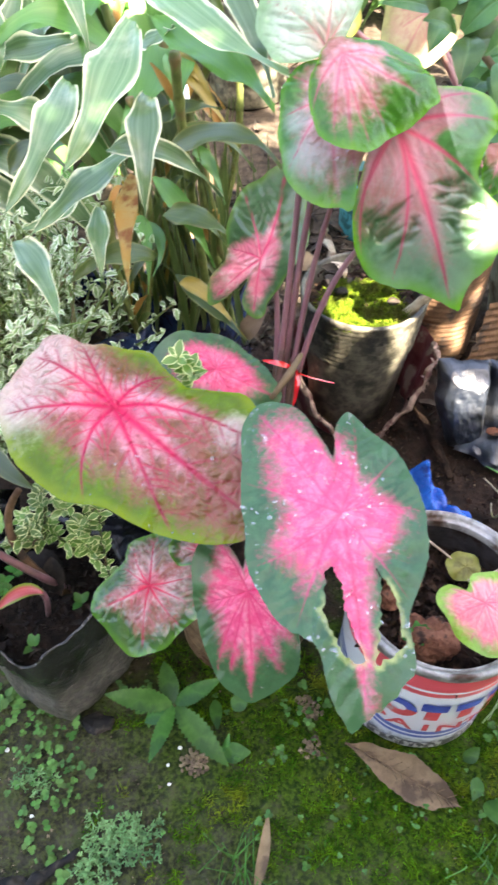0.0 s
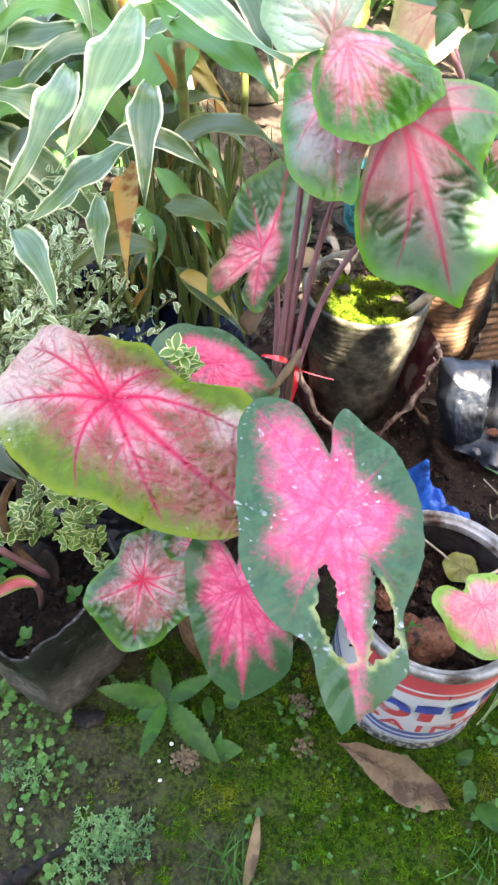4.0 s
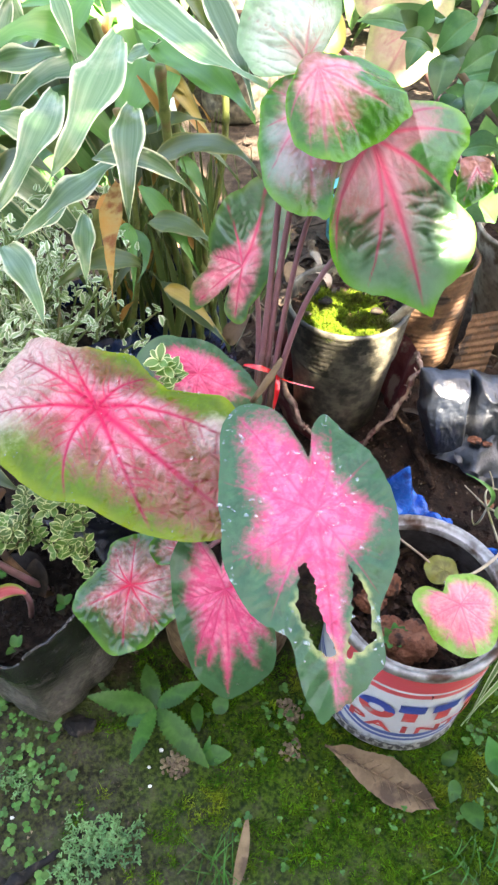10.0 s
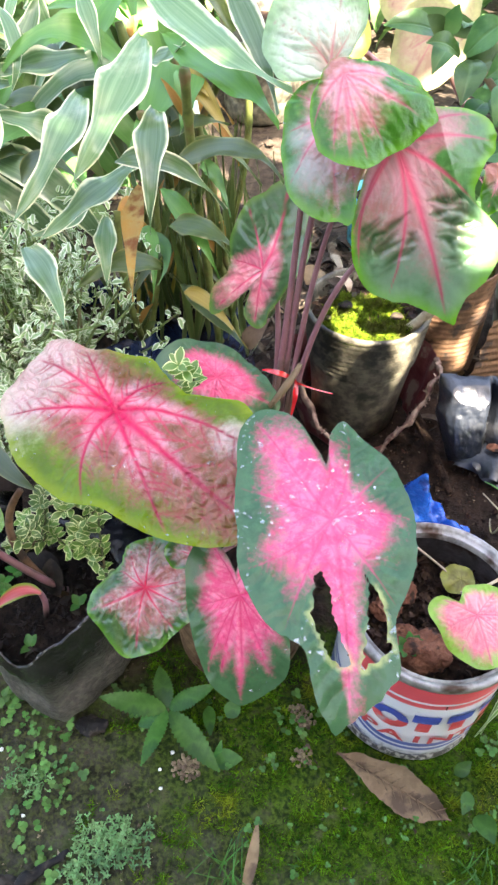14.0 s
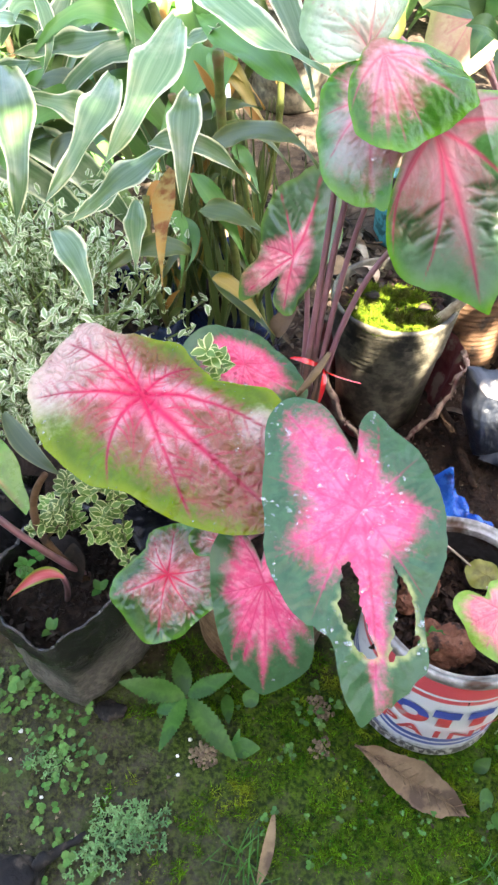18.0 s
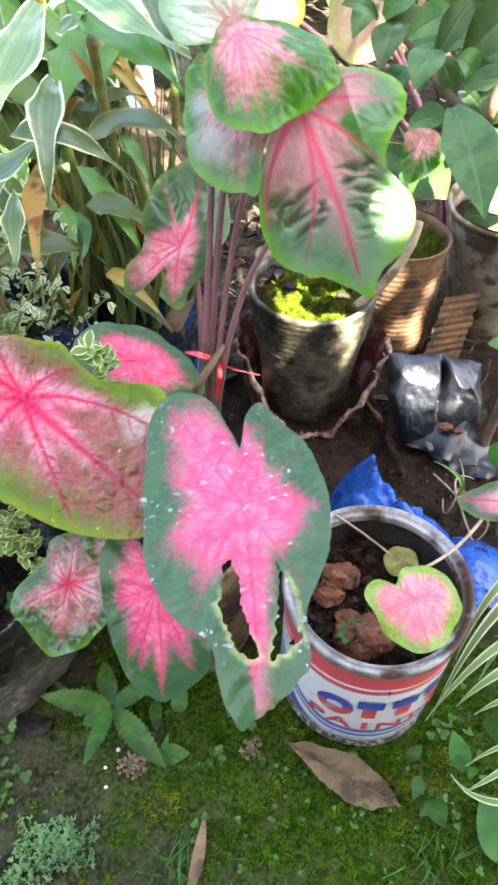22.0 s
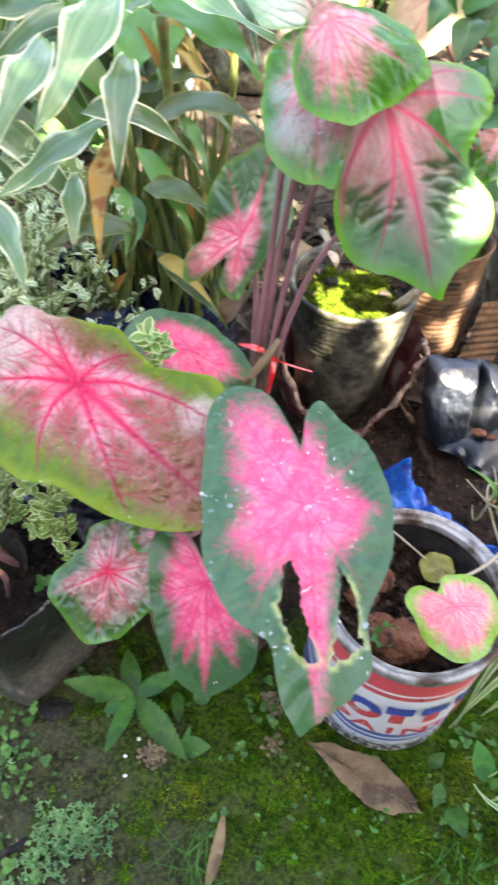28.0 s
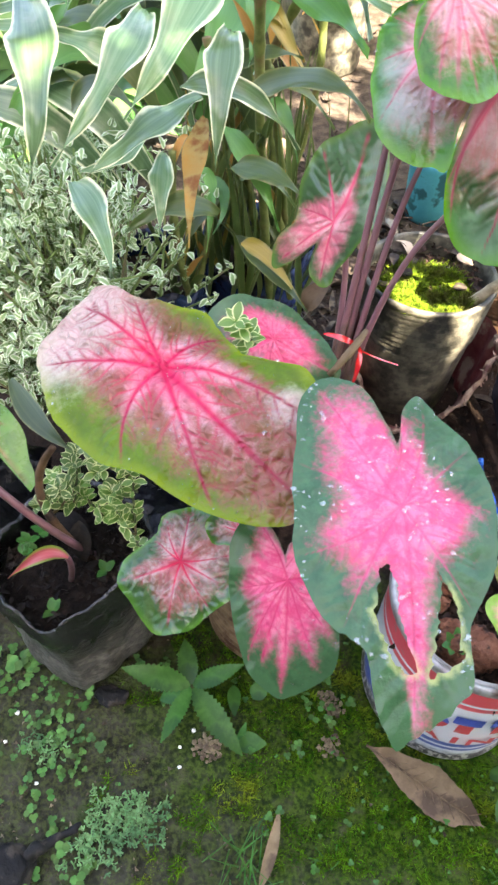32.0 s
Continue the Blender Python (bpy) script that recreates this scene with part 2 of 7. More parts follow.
M["veined"] = aroid("veined_green_leaf", (0.042, 0.135, 0.030), (0.33, 0.16, 0.14), (0.74, 0.10, 0.18), (0.36, 0.28, 0.27), (0.42, 0.80), 0.7, 0.9, (0.10, 0.29, 0.010), 0.14, 40.0, 0.15, 0.0, 0.10, (0.17, 0.25, 0.19), (0.42, 0.62), None, 0.0, 0.5, 0.15, 0.45, (0.62, 0.28, 0.32), None, 1.0, 0.002)
M["splashed"] = aroid("splashed_green_leaf", (0.040, 0.100, 0.040), (0.66, 0.17, 0.24), (0.74, 0.07, 0.17), (0.78, 0.46, 0.48), (0.42, 0.86), 0.7, 0.95, (0.08, 0.17, 0.03), 0.22, 50.0, 0.3, 0.0, 0.16, twigs=0.4, bump=0.4)
M["straw"] = surface("pale_straw", (0.34, 0.26, 0.18), (0.46, 0.37, 0.27), (0.24, 0.17, 0.11), 60.0, 30.0, bump=0.3)
M["withered"] = aroid("withered_leaf", (0.20, 0.20, 0.035), (0.26, 0.24, 0.05), (0.16, 0.14, 0.03), (0.12, 0.10, 0.03), (0.5, 0.9), 0.6, 0.4, None, 0.5, 90.0)
M["limey"] = aroid("lime_leaf", (0.065, 0.16, 0.012), (0.11, 0.20, 0.018), (0.42, 0.16, 0.06), (0.5, 0.14, 0.10), (0.2, 0.6), 0.5, 0.5, None, 0.24, 60.0)
M["pale_top"] = aroid("pale_mint_leaf", (0.17, 0.30, 0.15), (0.40, 0.50, 0.37), (0.52, 0.14, 0.15), (0.55, 0.66, 0.53), (0.6, 0.95), 0.8, 0.7, None, 0.22, 40.0, 0.3, 0.0, 0.1, None, (0.4, 0.6), (0.36, 0.22, 0.16))
M["pale_pink"] = aroid("pale_pink_leaf", (0.20, 0.20, 0.08), (0.32, 0.21, 0.14), (0.38, 0.12, 0.14), (0.36, 0.31, 0.18), (0.6, 0.95), 0.8, 0.7, None, 0.35, 40.0, spec=0.25)
M["yellowed"] = aroid("yellowing_leaf", (0.30, 0.29, 0.05), (0.42, 0.36, 0.10), (0.40, 0.30, 0.09), (0.38, 0.36, 0.08), (0.5, 0.9), 0.6, 0.4, None, 0.45, 60.0, spec=0.25)
M["petiole"] = surface("petiole", (0.19, 0.080, 0.092), (0.27, 0.135, 0.150), (0.12, 0.070, 0.055), 14.0, 9.0, rough=(0.28, 0.4), bump=0.0, spec=0.45)
M["border"] = ribbon_mat("bordered_leaf", (0.070, 0.150, 0.055), (0.20, 0.32, 0.15), (0.84, 0.84, 0.54), (0.76, 0.98), 0.2)
M["plain_strap"] = ribbon_mat("plain_strap_leaf", (0.07, 0.20, 0.035), (0.11, 0.27, 0.05), (0.14, 0.30, 0.06), (0.9, 1.2))
M["olive"] = ribbon_mat("olive_strap_leaf", (0.045, 0.085, 0.018), (0.095, 0.135, 0.035), (0.26, 0.25, 0.08), (0.8, 1.1), 0.3)
M["shoot"] = ribbon_mat("red_shoot", (0.45, 0.045, 0.07), (0.58, 0.15, 0.16), (0.17, 0.24, 0.03), (0.5, 0.9), 0.3)
M["dead"] = ribbon_mat("dead_strap_leaf", (0.34, 0.16, 0.03), (0.52, 0.25, 0.06), (0.36, 0.30, 0.10), (0.70, 1.0), 0.5)
M["spent"] = surface("dead_orange_leaf", (0.40, 0.22, 0.055), (0.36, 0.28, 0.10), (0.22, 0.085, 0.025), 60.0, 50.0, (0.50, 0.64), (0.4, 0.6), 0.6, 90.0, thru=0.3)
M["golden"] = ribbon_mat("golden_dying_leaf", (0.30, 0.21, 0.03), (0.44, 0.33, 0.06), (0.24, 0.20, 0.05), (0.6, 1.0), 0.45)
M["spider"] = ribbon_mat("striped_grass_leaf", (0.11, 0.23, 0.05), (0.18, 0.32, 0.09), (0.62, 0.68, 0.42), (0.50, 0.75))
M["stalk"] = surface("stalk", (0.035, 0.05, 0.014), (0.10, 0.12, 0.04), (0.10, 0.065, 0.03), 60.0, 30.0, bump=0.4)
M["cane"] = surface("green_cane", (0.075, 0.095, 0.022), (0.15, 0.17, 0.05), (0.16, 0.10, 0.045), 70.0, 26.0, (0.52, 0.66), (0.4, 0.6), 0.4)
M["soil"] = surface("potting_soil", (0.012, 0.008, 0.006), (0.040, 0.025, 0.017), (0.06, 0.036, 0.024), 90.0, 40.0, (0.58, 0.7), (0.85, 1.0), 1.0, 250.0, deep=0.006, spec=0.08)
M["peat"] = surface("black_peat", (0.006, 0.005, 0.004), (0.018, 0.013, 0.010), (0.03, 0.02, 0.015), 90.0, 40.0, (0.58, 0.7), (0.85, 1.0), 1.0, 250.0, deep=0.006, spec=0.08)
M["moss"] = surface("moss", (0.042, 0.080, 0.004), (0.125, 0.175, 0.010), (0.060, 0.065, 0.010), 200.0, 30.0, rough=(0.9, 1.0), bump=1.0, bscale=500.0, island=0.45, spec=0.1)
M["pot"] = surface("dusty_black_plastic", (0.045, 0.042, 0.029), (0.140, 0.128, 0.090), (0.018, 0.017, 0.012), 70.0, 30.0, (0.46, 0.66), (0.34, 0.65), 0.3, 110.0, spec=0.4)
M["rust"] = surface("rusty_tin", (0.10, 0.055, 0.030), (0.19, 0.11, 0.06), (0.045, 0.032, 0.024), 60.0, 30.0, rough=(0.6, 0.9), bump=0.6, metal=0.15)
M["zinc"] = surface("weathered_zinc", (0.22, 0.185, 0.135), (0.38, 0.34, 0.26), (0.085, 0.050, 0.026), 30.0, 22.0, (0.46, 0.62), rough=(0.5, 0.8), bump=0.4, metal=0.1)
M["black_bag"] = surface("black_polythene", (0.006, 0.009, 0.014), (0.022, 0.026, 0.033), (0.10, 0.102, 0.104), 60.0, 20.0, (0.50, 0.78), (0.24, 0.46), 0.5, 55.0, spec=0.8, deep=0.005)
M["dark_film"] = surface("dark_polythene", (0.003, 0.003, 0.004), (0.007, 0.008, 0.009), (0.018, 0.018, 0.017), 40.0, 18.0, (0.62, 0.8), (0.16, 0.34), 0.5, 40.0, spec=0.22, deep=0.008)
M["grey_bag"] = surface("dusty_polythene", (0.028, 0.028, 0.028), (0.075, 0.072, 0.065), (0.20, 0.175, 0.13), 35.0, 22.0, (0.46, 0.68), (0.28, 0.6), 0.9, 40.0, deep=0.008, spec=0.6)
M["blue_bag"] = surface("blue_polythene", (0.005, 0.075, 0.38), (0.012, 0.15, 0.58), (0.004, 0.040, 0.22), 25.0, 26.0, (0.5, 0.62), (0.06, 0.22), 0.9, 60.0, spec=0.8, deep=0.008)
M["navy_bag"] = surface("dark_blue_polythene", (0.008, 0.018, 0.055), (0.014, 0.028, 0.085), (0.012, 0.012, 0.02), 15.0, 20.0, rough=(0.12, 0.35), bump=0.8, bscale=40.0, deep=0.012)
M["maroon"] = surface("torn_maroon_sack", (0.10, 0.018, 0.02), (0.17, 0.05, 0.045), (0.22, 0.15, 0.11), 30.0, 25.0, (0.52, 0.62), (0.5, 0.8), 0.8, 90.0)
M["clay"] = surface("red_clay_clod", (0.16, 0.060, 0.032), (0.27, 0.115, 0.065), (0.045, 0.024, 0.016), 90.0, 60.0, bump=1.0, bscale=180.0, deep=0.005, rough=(0.8, 1.0))
M["dry"] = surface("dry_leaf", (0.135, 0.090, 0.050), (0.205, 0.140, 0.082), (0.075, 0.048, 0.030), 60.0, 30.0, rough=(0.5, 0.8), bump=0.8, island=0.12, bscale=90.0)
M["weed"] = surface("weed_leaf", (0.036, 0.125, 0.022), (0.066, 0.185, 0.032), (0.030, 0.10, 0.026), 50.0, 20.0, rough=(0.25, 0.42), spec=0.2, bump=0.5, bscale=90.0, island=0.25, thru=0.25)
M["glossy"] = surface("glossy_shrub_leaf", (0.030, 0.095, 0.022), (0.050, 0.135, 0.030), (0.07, 0.16, 0.035), 30.0, 12.0, (0.55, 0.7), (0.22, 0.36), 0.4, 60.0, island=0.15, spec=0.3, thru=0.1)
M["bush"] = surface("bush_leaf", (0.045, 0.115, 0.028), (0.09, 0.18, 0.045), (0.14, 0.23, 0.07), 20.0, 5.0, rough=(0.45, 0.6), bump=0.2, island=0.4, thru=0.3)
M["bark"] = surface("bark", (0.16, 0.10, 0.055), (0.27, 0.18, 0.10), (0.12, 0.09, 0.06), 50.0, 15.0, bump=0.7)
M["litter"] = surface("leaf_litter", (0.030, 0.022, 0.015), (0.075, 0.055, 0.037), (0.014, 0.011, 0.009), 60.0, 40.0, bump=0.6, island=0.75)


# ---- mesh helpers ----
ORIGIN = {}


def thing(name, at, label, category, group="", kind=""):
    ob = new(name)
    ob.empty_display_size = 0.02
    ob.location = at
    ORIGIN[ob] = Vector(at)
    return tagged(ob, label, category, group, kind)


def mesh_of(name, verts, faces, material, smooth=True, **attrs):
    me = bpy.data.meshes.new(name)
    me.from_pydata([tuple(v) for v in verts], [], [tuple(f) for f in faces])
    for key, values in attrs.items():
        a = me.attributes.new(key, "FLOAT", "POINT")
        a.data.foreach_set("value", np.asarray(values, dtype=np.float32))
    if smooth:
        me.polygons.foreach_set("use_smooth", [True] * len(me.polygons))
    me.materials.append(material)
    me.update()
    return me


def part(name, verts, faces, material, parent, label="", smooth=True, **attrs):
    o = ORIGIN[parent]
    base = Vector(np.mean(verts, axis=0)) if len(verts) else o
    me = mesh_of(name, np.asarray(verts) - np.array(base), faces, material, smooth, **attrs)
    ob = new(name, me)
    ob.parent = parent
    ob.location = base - o
    ORIGIN[ob] = base
    return tagged(ob, label)


def single(name, verts, faces, material, label, category, group="", kind="", smooth=True, origin=None, **attrs):
    base = Vector(origin) if origin else Vector(np.mean(verts, axis=0))
    if not origin:
        base.z = float(np.min(np.asarray(verts)[:, 2]))
    ob = new(name, mesh_of(name, np.asarray(verts) - np.array(base), faces, material, smooth, **attrs))
    ob.location = base
    ORIGIN[ob] = base
    return tagged(ob, label, category, group, kind)


def joined(pieces):
    verts, faces, n = [], [], 0
    for v, f in pieces:
        verts.append(np.asarray(v))
        faces += [tuple(i + n for i in q) for q in f]
        n += len(v)
    return np.concatenate(verts), faces


def grid_faces(rows, cols, wrap=False):
    span = cols if wrap else cols - 1
    return [(i * cols + j, i * cols + (j + 1) % cols, (i + 1) * cols + (j + 1) % cols, (i + 1) * cols + j)
            for i in range(rows - 1) for j in range(span)]


def lathe(at, profile, seg=40, lean=(0.0, 0.0), wob=0.0, close=True):
    """A turned shape round an upright line at the given foot; profile of (radius, height)."""
    a = np.arange(seg) * 2 * np.pi / seg
    verts = []
    for r, h in profile:
        w = 1 + wob * np.sin(3 * a + h * 20) + 0.5 * wob * np.sin(5 * a + 1.3 + h * 35)
        verts.append(np.stack([at[0] + r * w * np.cos(a) + lean[0] * h, at[1] + r * w * np.sin(a) + lean[1] * h,
                               np.full(seg, at[2] + h)], 1))
    faces = grid_faces(len(profile), seg, True)
    if close:
        faces.append(tuple(range(seg))[::-1])
    return np.concatenate(verts), faces


def unit(v):
    v = np.asarray(v, float)
    return v / (np.linalg.norm(v) + 1e-12)


def tube(points, radii, seg=8):
    p = np.asarray(points, float)
    radii = np.interp(np.linspace(0, 1, len(p)), np.linspace(0, 1, len(radii)), radii)
    verts, side = [], None
    for i, c in enumerate(p):
        tan = unit(p[min(i + 1, len(p) - 1)] - p[max(i - 1, 0)])
        if side is None:
            side = unit(np.cross(tan, (0.3, 0.5, 0.1) if abs(tan[2]) > 0.8 else (0, 0, 1)))
        side = unit(side - tan * (side @ tan))
        up = np.cross(tan, side)
        a = np.arange(seg) * 2 * np.pi / seg
        verts.append(c + radii[i] * (np.cos(a)[:, None] * side + np.sin(a)[:, None] * up))
    faces = grid_faces(len(p), seg, True) + [tuple(range(seg))[::-1], tuple(range((len(p) - 1) * seg, len(p) * seg))]
    return np.concatenate(verts), faces


def bezier(a, b, c, n=14):
    """Through a, b (half way) and c."""
    a, b, c = (np.asarray(q, float) for q in (a, b, c))
    k = 2 * b - 0.5 * (a + c)
    s = np.linspace(0, 1, n)[:, None]
    return (1 - s) ** 2 * a + 2 * s * (1 - s) * k + s**2 * c


def rough3(p, scale, amount, seed=0.0):
    """Pushes points about by smooth noise."""
    return np.array([np.array(q) + amount * np.array(noise.noise_vector(Vector(q) * scale + Vector((seed, seed * 1.7, 0)))) for q in p])


def cal_leaf(parent, heart, u, n, outline, material, label="", droop=0.10, quilt=0.0022, ripple=0.004, fold=0.12, seed=1,
             veins=(0, 35, -35, 72, -72, 118, -118, 155, -155), rings=34, spokes=150, name="leaf", holes=(), bend=0.22, warp=1.0, point=0.0, lumps=0.0014,
             pink=(), pales=(), shape=None, girth=1.0, crinkle=0.0, pitch=0.12, strokes=0):
    """A heart-shaped blade about the place where its stalk joins; outline of (degrees from the tip, metres)."""
    rnd = np.random.RandomState(seed)
    heart, u, n = np.array(heart), unit(u), unit(n)
    v = unit(np.cross(n, u))
    ang = np.array([a for a, _ in outline], float)
    rad = np.array([r for _, r in outline], float)
    ang3, rad3 = np.concatenate([ang - 360, ang, ang + 360]), np.tile(rad, 3)
    th = np.linspace(-1, 1, spokes, endpoint=False)
    th = 180 * np.sign(th) * np.abs(th) ** warp
    k = np.searchsorted(ang3, th, side="right") - 1
    h = ang3[k + 1] - ang3[k]
    s = (th - ang3[k]) / h
    m = (rad3[2:] - rad3[:-2]) / (ang3[2:] - ang3[:-2])
    m = np.concatenate([[0], m, [0]])
    edge = ((2 * s**3 - 3 * s**2 + 1) * rad3[k] + (s**3 - 2 * s**2 + s) * h * m[k]
            + (-2 * s**3 + 3 * s**2) * rad3[k + 1] + (s**3 - s**2) * h * m[k + 1])
    edge = np.maximum(edge, 0.004) * (1 + 0.012 * np.sin(np.radians(th) * 9 + seed) + 0.005 * np.interp(np.arange(spokes), np.arange(0, spokes + 4, 4), rnd.randn(len(np.arange(0, spokes + 4, 4)))))
    edge = edge * (1 + point * np.exp(-np.abs(th) / 5.0))
    size = rad.max()
    rho = np.linspace(0.03, 1, rings)
    T, R = np.meshgrid(np.radians(th), rho)
    r = R * edge[None]
    x, y = r * np.sin(T), r * np.cos(T)
    P2 = np.stack([x.ravel(), y.ravel()], 1)

    def dist(a, b):
        ab = b - a
        q = np.clip(((P2 - a) @ ab) / (ab @ ab + 1e-12), 0, 1)
        return np.linalg.norm(P2 - a - q[:, None] * ab, axis=1), q

    def reach(deg):
        return np.interp(deg, np.append(th, 180), np.append(edge, edge[0]))

    # torn holes: points inside are drawn to the rim of the hole, the rest of the hole is left out
    torn, gone, pull = np.zeros(len(P2)), np.zeros(len(P2), bool), P2.copy()
    for poly in holes:
        q = np.array(poly)
        q = np.concatenate([q + (np.roll(q, -1, axis=0) - q) * k / 4 for k in range(4)]).reshape(4, -1, 2).transpose(1, 0, 2).reshape(-1, 2)
        q = (np.roll(q, 1, axis=0) + 2 * q + np.roll(q, -1, axis=0)) / 4 + 0.0008 * rnd.randn(*q.shape)
        inside, near_edge, at_edge = np.zeros(len(P2), bool), np.full(len(P2), 1.0), P2.copy()
        for p0, p1 in zip(q, np.roll(q, -1, axis=0)):
            crosses = (p0[1] > P2[:, 1]) != (p1[1] > P2[:, 1])
            at_x = (p1[0] - p0[0]) * (P2[:, 1] - p0[1]) / (p1[1] - p0[1] + 1e-12) + p0[0]
            inside ^= crosses & (P2[:, 0] < at_x)
            dd, s = dist(p0, p1)
            nearer = dd < near_edge
            near_edge = np.where(nearer, dd, near_edge)
            at_edge[nearer] = (p0 + s[:, None] * (p1 - p0))[nearer]
        gone |= inside
        pull[inside] = at_edge[inside]
        torn = np.maximum(torn, np.where(inside, 1.0, np.clip(1 - near_edge / 0.009, 0, 1)))
    P2[:] = pull
    v1, v2, near, halo, aside = np.zeros(len(P2)), np.zeros(len(P2)), np.full(len(P2), 1.0), np.zeros(len(P2)), np.full(len(P2), 1.0)
    for way in veins:
        deg, last = way if isinstance(way, tuple) else (way, None)
        give = (0.95 if abs(deg) < 20 else bend) if abs(deg) < 120 else 0.06
        if last is not None:
            L = 0.95 * reach(last)
            end = L * np.array([math.sin(radians(last)), math.cos(radians(last))])
            bow = 0.5 * L * np.array([math.sin(radians(deg)), math.cos(radians(deg))])
            line = [2 * (k / 6) * (1 - k / 6) * bow + (k / 6) ** 2 * end for k in range(7)]
            give = 0.0
        else:
            last = deg * (1 - give)
            L = 0.95 * reach(last)
            line = [np.zeros(2)]
        for k in range(6 if len(line) == 1 else 0):
            w = radians(deg * (1 + 0.4 * give - 1.4 * give * (k + 0.5) / 6) if abs(deg) < 120 else deg * (1 - give * (k + 0.5) / 6))
            line.append(line[-1] + np.array([math.sin(w), math.cos(w)]) * L / 6)
        for k in range(6):
            dd, q = dist(line[k], line[k + 1])
            q = (k + q) / 6
            wide = girth * size * (0.018 if way == veins[0] else 0.011) * (1.2 - 0.95 * q)
            v1 = np.maximum(v1, np.exp(-((dd / wide) ** 2)))
            halo = np.maximum(halo, np.exp(-((dd / (size * 0.09)) ** 2)) * (1.05 - q))
            near, aside = np.minimum(near, dd), np.minimum(aside, dd)
        for f in (0.18, 0.32, 0.46, 0.6, 0.74, 0.86):
            k = min(int(f * 6), 5)
            foot = line[k] + (line[k + 1] - line[k]) * (f * 6 - k + 0.15 * rnd.randn())
            for side in (-1, 1):
                b = radians(math.degrees(math.atan2(*(line[k + 1] - line[k]))) + side * (50 + 8 * rnd.randn()))
                mid = foot + np.array([math.sin(b), math.cos(b)]) * L * (0.24 - 0.14 * f)
                b -= side * 0.35
                end = mid + np.array([math.sin(b), math.cos(b)]) * L * (0.22 - 0.14 * f)
                for p0, p1, w0, w1 in ((foot, mid, 1.0, 0.75), (mid, end, 0.75, 0.35)):
                    dd, q = dist(p0, p1)
                    v2 = np.maximum(v2, np.exp(-((dd / (size * 0.0075 * (w0 + (w1 - w0) * q))) ** 2)) * (w0 + (w1 - w0) * q))
                    near = np.minimum(near, dd)
    rr = np.hypot(P2[:, 0], P2[:, 1]) / size
    height = -droop * size * rr**2 - fold * np.abs(P2[:, 0]) * np.clip(P2[:, 1] / size + 0.3, 0, 1)
    height += quilt * np.minimum(near / (size * 0.05), 1.0) * (1 - 0.5 * rr)
    height += lumps * np.array([noise.noise(Vector((a * 24, b * 24, seed))) + 0.5 * noise.noise(Vector((a * 60, b * 60, seed))) for a, b in P2]) * np.clip(rr * 5, 0, 1)
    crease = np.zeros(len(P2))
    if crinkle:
        # sharp furrows between the side veins, running out from the midrib, valleys painted darker
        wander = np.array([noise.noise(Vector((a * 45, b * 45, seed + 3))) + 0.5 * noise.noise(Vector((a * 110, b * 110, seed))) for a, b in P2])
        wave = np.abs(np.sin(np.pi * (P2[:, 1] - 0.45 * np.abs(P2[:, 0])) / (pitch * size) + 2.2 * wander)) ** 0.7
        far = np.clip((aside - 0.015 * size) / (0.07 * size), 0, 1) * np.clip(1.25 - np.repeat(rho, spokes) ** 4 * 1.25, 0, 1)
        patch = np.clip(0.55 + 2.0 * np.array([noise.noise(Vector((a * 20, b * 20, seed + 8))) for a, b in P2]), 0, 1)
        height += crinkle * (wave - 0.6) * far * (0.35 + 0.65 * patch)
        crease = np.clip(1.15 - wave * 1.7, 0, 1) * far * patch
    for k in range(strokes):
        # short sharp furrows running out from both sides of the midrib, painted darker too
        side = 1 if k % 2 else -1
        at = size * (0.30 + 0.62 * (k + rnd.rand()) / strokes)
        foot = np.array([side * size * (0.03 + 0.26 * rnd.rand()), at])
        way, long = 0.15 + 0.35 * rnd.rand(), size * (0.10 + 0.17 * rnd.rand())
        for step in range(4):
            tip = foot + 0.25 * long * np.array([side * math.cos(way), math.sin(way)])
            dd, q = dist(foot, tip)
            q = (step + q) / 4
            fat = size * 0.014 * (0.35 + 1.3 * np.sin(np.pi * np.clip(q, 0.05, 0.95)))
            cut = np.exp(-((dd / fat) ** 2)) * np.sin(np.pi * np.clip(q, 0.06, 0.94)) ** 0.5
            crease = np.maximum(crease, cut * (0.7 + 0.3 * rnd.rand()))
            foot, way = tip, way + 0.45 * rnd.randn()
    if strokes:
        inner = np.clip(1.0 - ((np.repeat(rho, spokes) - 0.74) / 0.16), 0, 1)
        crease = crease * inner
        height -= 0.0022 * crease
    if shape:
        height += np.array([shape(a, b) for a, b in P2])
    height += ripple * rr**2 * np.sin(T.ravel() * 5 + seed * 2.1)
    grown = np.repeat(rho, spokes)
    if pink:
        # how far the coloured heart runs out in each direction
        pd, pf = np.array(sorted(pink), float).T
        span = np.interp(th, np.concatenate([pd - 360, pd, pd + 360]), np.tile(pf, 3))
        grown = 0.63 * grown / np.tile(span, rings)
    # where the pale marbling and the painted sheen lie
    paler = np.zeros(len(P2))
    for deg, far, wide in pales:
        c = far * size * np.array([math.sin(radians(deg)), math.cos(radians(deg))])
        paler = np.maximum(paler, np.exp(-(np.linalg.norm(P2 - c, axis=1) / (wide * size)) ** 2))
    verts = heart + P2[:, 0:1] * v * 1.0 + P2[:, 1:2] * u + height[:, None] * n
    centre = heart[None]
    verts = np.concatenate([verts, centre])
    faces = grid_faces(rings, spokes, True)
    faces = [q for q in faces if not all(gone[i] for i in q)]
    faces += [(len(verts) - 1, (j + 1) % spokes, j) for j in range(spokes)]
